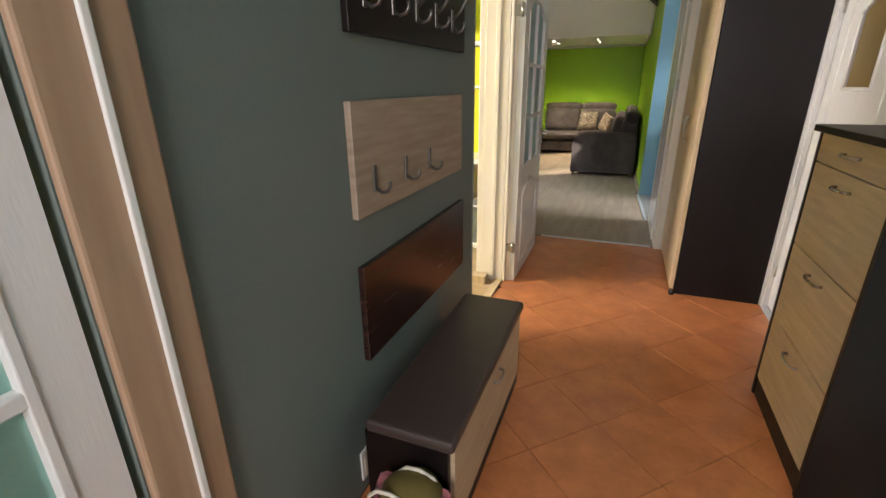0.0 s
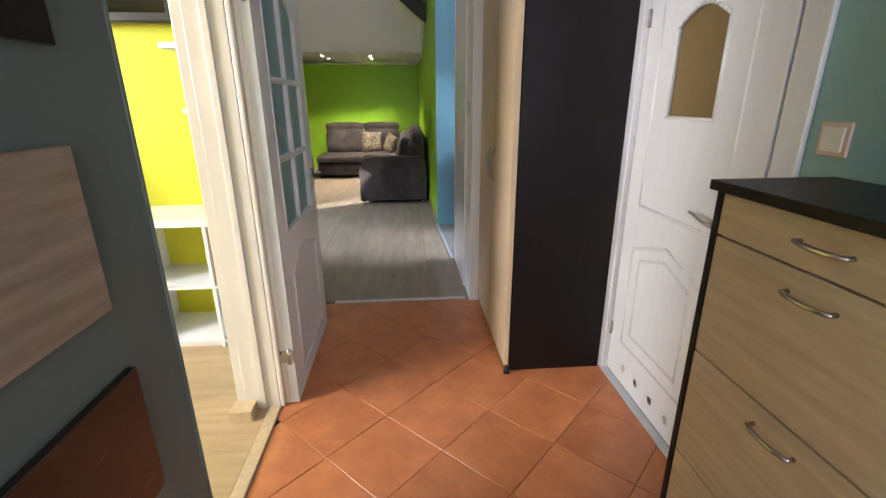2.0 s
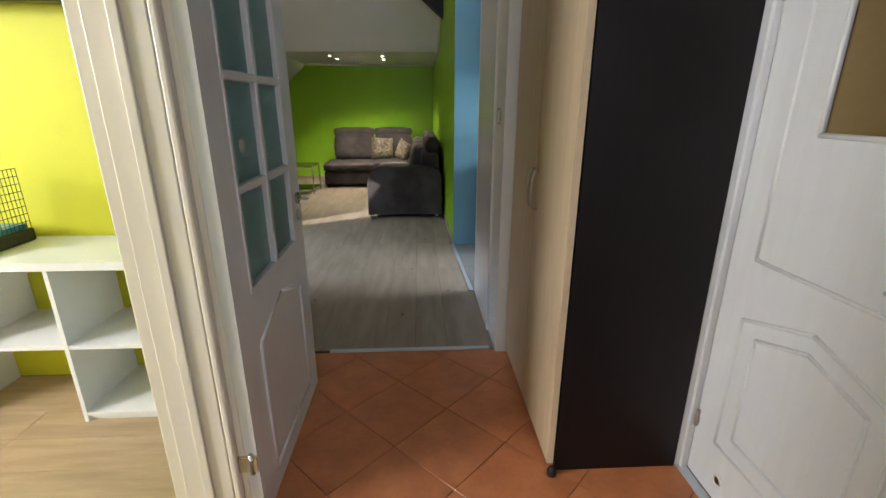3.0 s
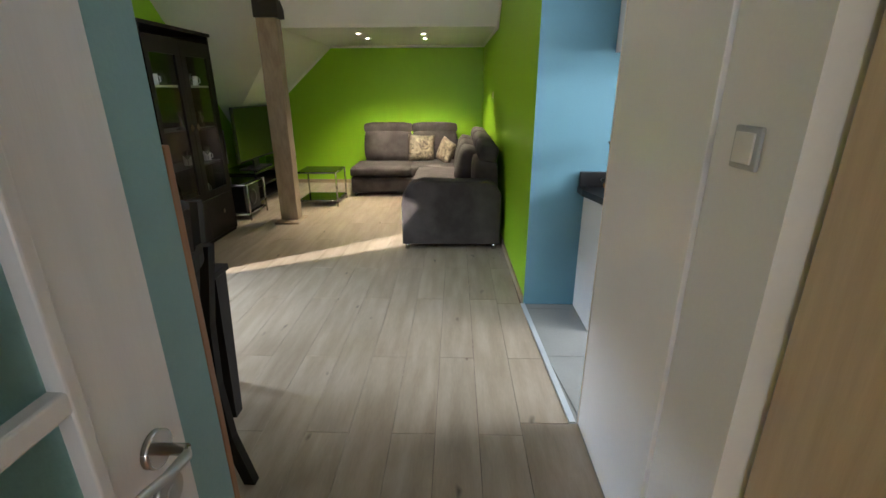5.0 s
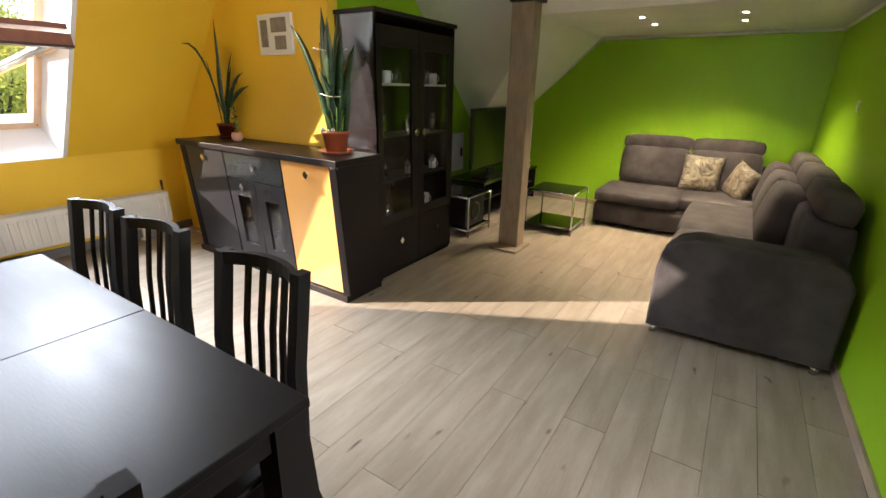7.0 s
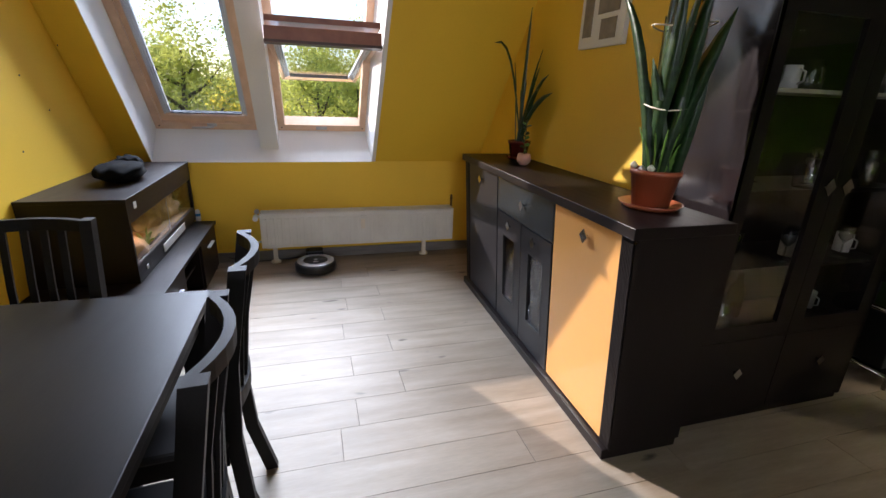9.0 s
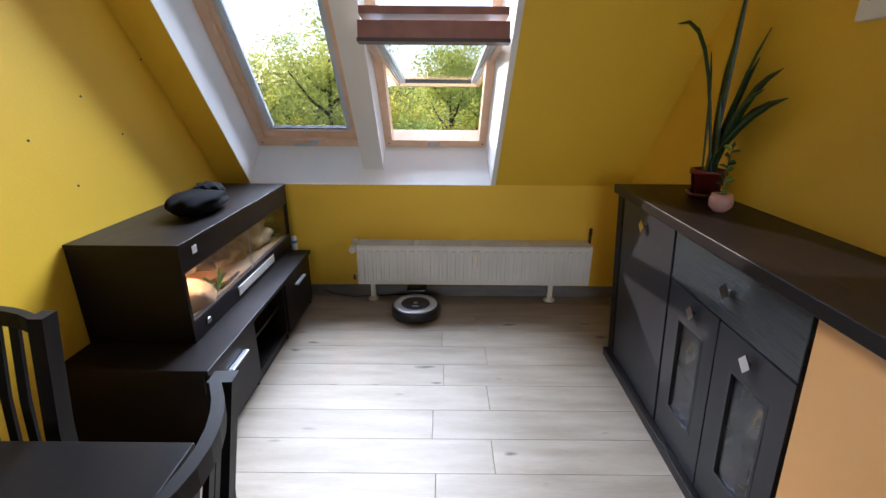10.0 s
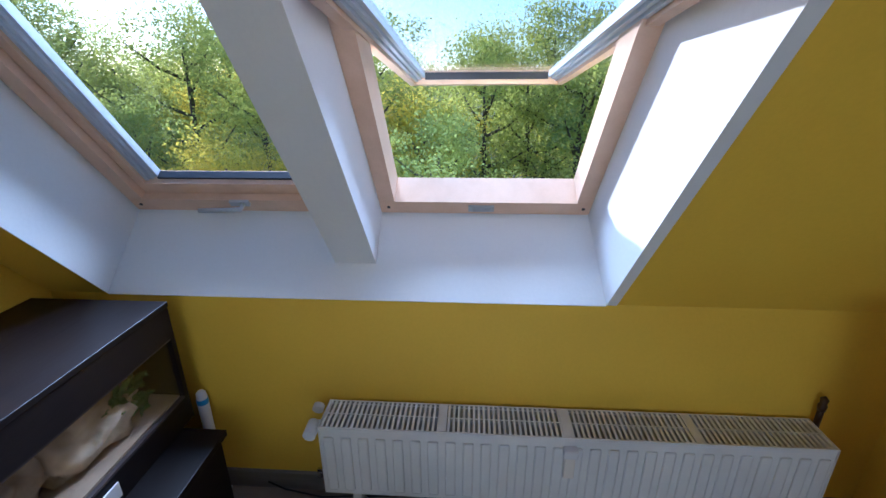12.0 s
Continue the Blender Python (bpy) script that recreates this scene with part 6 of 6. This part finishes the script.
part("seat", cushion(0.535, 10.25, 0.285, 1.33, 11.02, 0.44, 0.04, 0.012, 7), SOFA, r)
for y0, y1 in ((8.82, 9.48), (9.49, 10.14), (10.15, 10.72)):
    bm = cushion(1.16, y0, 0.43, 1.37, y1, 0.84, 0.05, 0.02, y0)
    part("back_cushion", tilt(bm, (1.26, (y0 + y1) / 2, 0.43), 13, "Y"), SOFA, r)
for y0, y1 in ((8.20, 9.02), (9.03, 9.86), (9.87, 10.70)):
    bm = cushion(1.41, y0, 0.79, 1.60, y1, 0.955, 0.05, 0.012, y0 + 1)
    part("headrest", tilt(bm, (1.50, (y0 + y1) / 2, 0.86), 10, "Y"), SOFA, r)
part("back_frame", cushion(1.36, 8.157, 0.28, 1.61, 11.0, 0.80, 0.05, 0.005, 8), SOFA, r)
part("back_frame", cushion(-0.25, 11.03, 0.28, 1.60, 11.24, 0.72, 0.04, 0.005, 9), SOFA, r)
for x0, x1 in ((-0.235, 0.50), (0.51, 1.20)):
    bm = cushion(x0, 10.90, 0.41, x1, 11.10, 0.86, 0.05, 0.02, x0)
    part("back_cushion", tilt(bm, ((x0 + x1) / 2, 11.0, 0.43), -8, "X"), SOFA, r)
    bm = cushion(x0 - 0.01 if x0 < 0 else x0, 10.99, 0.83, x1, 11.20, 0.985, 0.05, 0.01, x0 + 2)
    part("headrest", bm, SOFA, r)
for x, y in ((0.72, 7.97), (1.56, 7.97), (-0.27, 10.27), (-0.27, 11.1), (0.62, 10.2), (1.5, 11.1)):
    part("foot", lathe(bmesh.new(), [(0.022, 0), (0.022, 0.052)], (x, y, 0), 12), CHROME, r, "small chrome foot")


def pillow(c, size, rot, label):
    r = root("throw_pillow", c, label, "cushion", "patterned throw pillows on the sofa")
    bm = bmesh.new()
    n = 12
    top, bot = [], []
    for j in range(n + 1):
        for i in range(n + 1):
            u, v = -1 + 2 * i / n, -1 + 2 * j / n
            k = 1 - 0.06 * (u * u * (1 - abs(v)) + v * v * (1 - abs(u)))
            t = 0.065 * ((1 - u ** 4) * (1 - v ** 4)) ** 0.6
            top.append(bm.verts.new((u * size * k, t, v * size * k)))
            bot.append(bm.verts.new((u * size * k, -t, v * size * k)))
    for L, fl in ((top, 1), (bot, 0)):
        for j in range(n):
            for i in range(n):
                q = [L[j * (n + 1) + i], L[j * (n + 1) + i + 1], L[(j + 1) * (n + 1) + i + 1], L[(j + 1) * (n + 1) + i]]
                bm.faces.new(q[::-1] if fl else q).smooth = True
    bmesh.ops.remove_doubles(bm, verts=bm.verts, dist=0.0002)
    bmesh.ops.rotate(bm, verts=bm.verts, matrix=Euler([radians(a) for a in rot]).to_matrix())
    bmesh.ops.translate(bm, verts=bm.verts, vec=c)
    part("cover", bm, PATTERN, r)


pillow((0.66, 10.80, 0.625), 0.20, (-14, 3, 8), "swirl-patterned beige and black pillow leaning on the sofa back")
pillow((1.04, 10.62, 0.60), 0.18, (-16, 16, -58), "swirl-patterned beige and black pillow leaning in the sofa corner")

# post
r = root("wooden_post", (-0.765, 8.96, 0), "rough plastered timber post standing in the living room", "post")
bm = B(-0.87, 8.885, 0.022, -0.665, 9.04, 2.165, bevel=0.008)
bmesh.ops.subdivide_edges(bm, edges=[e for e in bm.edges if abs(e.verts[0].co.z - e.verts[1].co.z) > 1], cuts=16)
for v in bm.verts:
    v.co.x += 0.006 * noise.noise(v.co * 3)
    v.co.y += 0.006 * noise.noise(v.co * 3 + Vector((5, 5, 5)))
part("shaft", bm, POSTM, r)
part("base_plate", B(-0.905, 8.76, 0.0, -0.62, 9.10, 0.0215, bevel=0.005), POSTM, r)
part("beam_head", B(-0.885, 8.86, 2.166, -0.63, 9.06, 2.33, bevel=0.005), DARKBEAM, r, "dark timber beam head")
wall("beam_rear", tube(bmesh.new(), [(-0.76, 8.96, 2.30), (-0.76, 8.72, 2.56)], 0.09, 4), DARKBEAM, "dark timber strut")
wall("beam_collar", prism([(GX, 8.15, 2.38), (GX, 8.33, 2.38), (GX, 8.33, 2.60), (GX, 8.15, 2.60)], (-0.9, -0.12, 0.72)), DARKBEAM, "dark timber beam under the white slope")

# spotlights
for x, y in ((0.01, 9.72), (0.03, 10.24), (0.79, 9.78), (0.78, 10.30)):
    r = root("ceiling_spotlight", (x, y, SOF_Z - 0.006), "small round recessed chrome spotlight, lit", "spotlight", "spotlights in the white soffit")
    part("rim", lathe(bmesh.new(), [(0.042, 0.0055), (0.043, 0.0), (0.033, -0.002), (0.030, 0.003)], (x, y, SOF_Z - 0.006), 24), CHROME, r)
    part("bulb", lathe(bmesh.new(), [(0.027, 0.003), (0.015, -0.001), (0.002, -0.002)], (x, y, SOF_Z - 0.006), 20), SPOTGLOW, r)
    l_ = new("spot_light", bpy.data.lights.new("spot_light", "SPOT"))
    l_.data.energy, l_.data.color, l_.data.spot_size, l_.data.spot_blend, l_.data.shadow_soft_size = 26.0, (1.0, 0.86, 0.62), radians(110), 0.6, 0.03
    l_.matrix_world = look((x, y, SOF_Z - 0.02), (x, y + 0.05, 0))

# glass tables


def tube_table(name, label, x0, y0, x1, y1, z1, zl, slab_mat):
    r = root(name, ((x0 + x1) / 2, (y0 + y1) / 2, 0), label, "side table")
    for x in (x0, x1):
        for y in (y0, y1):
            part("leg", tube(bmesh.new(), [(x, y, 0), (x, y, z1)], 0.011, 10), CHROME, r, "chrome tube leg")
    for a, b in (((x0, y0), (x1, y0)), ((x1, y0), (x1, y1)), ((x1, y1), (x0, y1)), ((x0, y1), (x0, y0))):
        for z in (z1 - 0.012, zl):
            part("rail", tube(bmesh.new(), [(*a, z), (*b, z)], 0.009, 8), CHROME, r)
    part("glass_top", B(x0 + 0.012, y0 + 0.012, z1 - 0.006, x1 - 0.012, y1 - 0.012, z1 + 0.002), slab_mat, r, "black glass top")
    part("glass_shelf", B(x0 + 0.012, y0 + 0.012, zl + 0.0095, x1 - 0.012, y1 - 0.012, zl + 0.016), slab_mat, r, "black glass shelf")
    return r


tube_table("side_table", "square chrome tube table with two black glass shelves beside the post", -0.905, 9.62, -0.378, 10.12, 0.455, 0.07, BLACKGLASS)
tube_table("side_table", "chrome tube table with black glass top beside the display cabinet", -1.72, 8.93, -1.245, 9.40, 0.43, 0.07, BLACKGLASS)
r = root("subwoofer", (-1.55, 9.26, 0.088), "black speaker box on the lower shelf of the chrome table", "loudspeaker")
part("body", B(-1.70, 8.96, 0.0865, -1.30, 9.37, 0.395, bevel=0.006), BLACK, r)
part("cone", lathe(bmesh.new(), [(0.09, 0), (0.10, 0.004), (0.08, 0.006), (0.03, 0.001)], (0, 0, 0), 24), BLACK, r)
o_ = r.children[-1]
for v in o_.data.vertices:
    q = v.co + Vector(r.location)
    v.co = Vector((-1.2995 + q.z, 9.165 + q.x, 0.235 + q.y)) - Vector(r.location)
r = root("television_stand", (-1.65, 10.4, 0), "low black television stand against the recessed wall", "television stand")
bm = box(bmesh.new(), -1.96, 9.62, 0.0, -1.44, 9.64, 0.42)
box(bm, -1.96, 11.17, 0.0, -1.44, 11.19, 0.42)
box(bm, -1.96, 9.6401, 0.05, -1.45, 11.1699, 0.07)
box(bm, -1.96, 9.6401, 0.22, -1.47, 11.1699, 0.235)
box(bm, -1.96, 9.6401, 0.0, -1.95, 11.1699, 0.42)
part("body", bm, BLACKWOOD, r)
part("top", B(-1.97, 9.60, 0.4205, -1.43, 11.21, 0.445, bevel=0.002), BLACKGLASS, r)
r = root("television", (-1.62, 10.1, 0.445), "large black flat television on the stand under the white slope", "television")
part("casing", B(-1.64, 9.585, 0.56, -1.60, 10.86, 1.268, bevel=0.008), BLACK, r)
part("screen", B(-1.5995, 9.605, 0.59, -1.5965, 10.84, 1.25), SCREEN, r)
part("foot", B(-1.75, 9.85, 0.4455, -1.50, 10.35, 0.46, bevel=0.004), BLACK, r)
part("neck", B(-1.635, 10.02, 0.4605, -1.605, 10.18, 0.5595), BLACK, r)
for y in (10.86, 11.02):
    r = root("desk_speaker", (-1.52, y, 0.4455), "small white cube speaker on the television stand", "loudspeaker")
    part("body", B(-1.56, y - 0.045, 0.4455, -1.48, y + 0.045, 0.555, bevel=0.008), PLASTIC, r)
    part("grille", tube(bmesh.new(), [(-1.4795, y, 0.505), (-1.476, y, 0.505)], 0.028, 18), BLACK, r)
plate("switch", "white light switch on the lime green wall above the sofa", (GX, 9.60, 1.40), (0.085, 0.085), "x", -1)

# small drill holes with plugs in the south wall
for x, z in ((-2.75, 1.45), (-2.45, 1.30), (-2.95, 1.28), (-2.62, 1.10), (-2.2, 1.5), (-3.2, 1.62)):
    wall("wall_plug", tube(bmesh.new(), [(x, 4.6605, z), (x, 4.6625, z)], 0.005, 8), BLACK)

# ---- outside ----
ground = wall("ground", B(-900, -600, -9.3, -4.9, 600, -9.0), GRASS, "grassy ground below the windows")
wall("roof_outside", slab(bmesh.new(), -0.9, -0.10, 3.5, 8.6, 0.12, 0.40), DARKBEAM, "dark roof outside the windows")


def tree(seed, height, mat, label):
    """A broad tree, its foot at the origin: trunk, limbs and a crown of small leaf clumps."""
    g = random.Random(seed)
    r = root("tree", (0, 0, 0), label, "tree", "trees behind the house")
    bm = tube(bmesh.new(), [(0, 0, 0), (0.15, 0.1, height * 0.3), (0.0, 0.25, height * 0.6), (0.1, 0.1, height * 0.9)], 0.24, 8, r_end=0.05)
    tips = []
    for k in range(16):
        a = 2.4 * k + g.uniform(-0.4, 0.4)
        z0 = height * (0.25 + 0.62 * k / 16)
        L = height * (0.27 - 0.15 * k / 16) * g.uniform(0.8, 1.2)
        p = Vector((0.05, 0.15, z0))
        q = p + Vector((math.cos(a) * L, math.sin(a) * L, L * g.uniform(0.3, 0.9)))
        m = p.lerp(q, 0.5) + Vector((0, 0, -0.2))
        tube(bm, [p, m, q], 0.085, 6, r_end=0.02)
        tips += [p.lerp(q, 0.45), p.lerp(q, 0.75), q, q + Vector((g.uniform(-1, 1), g.uniform(-1, 1), g.uniform(0, 1)))]
    tips += [Vector((g.uniform(-0.9, 0.9), g.uniform(-0.9, 0.9), height * g.uniform(0.85, 1.02))) for _ in range(8)]
    part("trunk", bm, TRUNK, r, local=True)
    vs, fs = [], []
    for tp in tips:
        R = g.uniform(0.55, 1.15)
        for j in range(g.randint(150, 230)):
            d3 = Vector((g.gauss(0, 1), g.gauss(0, 1), g.gauss(0, 0.75))) * R * 0.55
            c_ = tp + d3
            s_ = g.uniform(0.04, 0.095)
            u_ = Vector((g.gauss(0, 1), g.gauss(0, 1), g.gauss(0, 1))).normalized()
            w_ = u_.orthogonal().normalized()
            b_ = len(vs)
            vs += [c_ - u_ * s_, c_ + w_ * s_ * 0.6 + Vector((0, 0, 0.01)), c_ + u_ * s_, c_ - w_ * s_ * 0.6]
            fs.append((b_, b_ + 1, b_ + 2, b_ + 3))
    me = bpy.data.meshes.new("crown")
    me.from_pydata([tuple(v) for v in vs], [], fs)
    me.materials.append(mat)
    o = new("crown", me)
    o.parent = r
    return r


kinds = [tree(1, 12.5, FOLIAGE, "tall green deciduous tree with a thick leafy crown"), tree(2, 9.8, FOLIAGE2, "yellowing autumn deciduous tree with a full crown"), tree(3, 11.0, FOLIAGE, "green deciduous tree with a loose airy crown"), tree(4, 8.6, FOLIAGE2, "young yellow-green autumn tree with a dense crown")]
g = random.Random(21)
spots = []
for row, (x_, n_, y0_, y1_) in enumerate(((-18, 13, -14, 20), (-24, 19, -24, 30), (-31, 22, -34, 42), (-41, 22, -48, 56))):
    for k in range(n_):
        spots.append((x_ + g.uniform(-2, 2), y0_ + (y1_ - y0_) * (k + g.uniform(0.1, 0.9)) / n_, row))
for i, (x_, y_, row) in enumerate(spots):
    kind = kinds[(1, 3, 0, 3, 1)[i % 5]] if row == 0 else kinds[(0, 2, 1, 0)[i % 4]]
    hs = g.uniform(0.85, 1.1) * (0.88 if row == 0 else 1.09)
    m = pose(x_, y_, -9.0, 0, 0, g.uniform(0, 360)) @ Matrix.Diagonal((hs, hs, hs, 1))
    t_ = copy_thing(kind, m)
    t_.scale = (hs, hs, hs)
for i, kd in enumerate(kinds):
    kd.location = (-46 - 2 * i, -30 + 20 * i, -9.0)
vs, fs = [], []
g = random.Random(8)
for k in range(260):
    y_ = -400 + 800 * k / 259
    z_ = -9 + 15 + 3.0 * noise.noise(Vector((k * 0.13, 0, 0))) + g.uniform(-0.8, 0.8)
    vs += [(-330, y_, -9.2), (-330 + 4 * noise.noise(Vector((k * 0.3, 2, 0))), y_, z_)]
for k in range(259):
    fs.append((2 * k, 2 * k + 2, 2 * k + 3, 2 * k + 1))
me = bpy.data.meshes.new("backdrop_woods")
me.from_pydata(vs, [], fs)
me.materials.append(HAZE)
tagged(new("backdrop_woods", me), "hazy distant wooded hills", kind="structure")

# ---- floor pieces ----


def clip_poly(pts, x0, x1, y0, y1):
    for ax, lim, keep in ((0, x0, 1), (0, x1, -1), (1, y0, 1), (1, y1, -1)):
        out = []
        for i, p in enumerate(pts):
            q = pts[(i + 1) % len(pts)]
            ip, iq = (p[ax] - lim) * keep >= 0, (q[ax] - lim) * keep >= 0
            if ip:
                out.append(p)
            if ip != iq:
                t = (lim - p[ax]) / (q[ax] - p[ax])
                out.append((p[0] + t * (q[0] - p[0]), p[1] + t * (q[1] - p[1])))
        pts = out
        if len(pts) < 3:
            return None
    return pts


def piece(name, pts, z0, z1, mat, parent, ch=0.0015):
    """A tile or plank with softened upper edges, its origin in its middle."""
    cx_, cy_ = sum(p[0] for p in pts) / len(pts), sum(p[1] for p in pts) / len(pts)
    area_ = abs(sum(p[0] * q[1] - q[0] * p[1] for p, q in zip(pts, pts[1:] + pts[:1]))) / 2
    if area_ < 0.0006:
        return
    vs, n = [], len(pts)
    for k, z in ((0.0, z0), (0.0, z1 - ch), (1.0, z1)):
        for p in pts:
            d = Vector((cx_ - p[0], cy_ - p[1]))
            d = d.normalized() * ch * 1.4 * k
            vs.append((p[0] + d.x - cx_, p[1] + d.y - cy_, z))
    fs = [tuple(range(2 * n, 3 * n))]
    for a in (0, n):
        for i in range(n):
            j = (i + 1) % n
            fs.append((a + i, a + j, a + n + j, a + n + i))
    me = bpy.data.meshes.new(name)
    me.from_pydata(vs, [], fs)
    me.materials.append(mat)
    o = new(name, me)
    o.location = (cx_, cy_, 0)
    o.parent = parent


fl = bpy.data.objects
fh = fl["floor_hall"]
S = 0.3395 / math.sqrt(2)
for i in range(-26, 14):
    for j in range(-26, 20):
        cx_, cy_ = 1.45 + S * (i + j), 3.63 + S * (i - j) + S
        g_ = S - 0.0014 * 1.414
        q = clip_poly([(cx_ - g_, cy_), (cx_, cy_ - g_), (cx_ + g_, cy_), (cx_, cy_ + g_)], CW + 0.004, CE - 0.004 + 0.5 * 0, -1.495, 4.652)
        if q:
            piece("tile", q, -0.009, 0.0, TERRA, fh)
fv = fl["floor_living"]


def edge_x(y):
    """The east edge of the laminate: the tall unit, the slanting strip, the green wall."""
    return 1.752 if y < 5.53 else 1.716 - 0.0475 * (y - 5.537) if y < GY else 1.656


g = random.Random(4)
k = 0
x = 1.579
W = 0.1949
xr = 1.49 + W
while xr > KX:
    x1_, x0_ = min(xr, 1.651), max(xr - W, KX + 0.001)
    k += 1
    y = (6.06 - 2.76, 5.45 - 1.38)[k % 2 == 0] if xr > -1.5 else (6.16 - 2.76, 6.42 - 2.76)[k % 2] + g.uniform(-0.03, 0.03)
    south = 4.688 if xr > 0.60 else 4.602
    while y < FY:
        y1_ = y + 1.38
        a, b = max(y, south), min(y1_, FY - 0.002)
        if b - a > 0.03 and x1_ - x0_ > 0.02:
            e = 0.0009
            for c0, c1 in ([(a, b)] if x1_ < 1.65 else [(max(a, q0), min(b, q1)) for q0, q1 in ((4.6, 5.53), (5.53, GY), (GY, FY)) if min(b, q1) - max(a, q0) > 0.01]):
                r0, r1 = (edge_x(c0 + 0.0001), edge_x(c1 - 0.0001)) if x1_ >= 1.65 else (x1_, x1_)
                piece("plank", [(x0_ + e, c0 + e), (r0 - e, c0 + e), (r1 - e, c1 - e), (x0_ + e, c1 - e)], -0.007, 0.0, PLANK, fv, 0.0012)
        y = y1_
    xr -= W
fb = fl["floor_bedroom"]
for kx in range(9):
    y0_ = 2.84 + 0.1925 * kx
    xx = 0.645
    off = g.uniform(0.3, 1.3)
    while xx > -2.9:
        a = max(xx - off, -2.95)
        off = 1.38
        piece("plank", [(a + 0.0007, y0_ + 0.0007), (xx - 0.0007, y0_ + 0.0007), (xx - 0.0007, min(y0_ + 0.1925, 4.497) - 0.0007), (a + 0.0007, min(y0_ + 0.1925, 4.497) - 0.0007)], -0.007, 0.0, PLANKX, fb, 0.0012)
        xx = a - 0.0001
        if a <= -2.94:
            break
fk = fl["floor_kitchen"]
for i in range(6):
    for j in range(4):
        x0_, y0_ = 1.684 + 0.6 * i, 4.89 + 0.6 * j
        x1_, y1_ = min(x0_ + 0.6, 4.99), min(y0_ + 0.6, GY - 0.002)
        if y1_ - y0_ > 0.03 and x1_ - x0_ > 0.03:
            sl, sr = (edge_x(y0_) + 0.028, edge_x(y1_) + 0.028) if i == 0 else (x0_, x0_)
            piece("tile", [(sl + 0.001, y0_ + 0.001), (x1_ - 0.001, y0_ + 0.001), (x1_ - 0.001, y1_ - 0.001), (sr + 0.001, y1_ - 0.001)], -0.003, 0.0, CONCRETE, fk, 0.001)
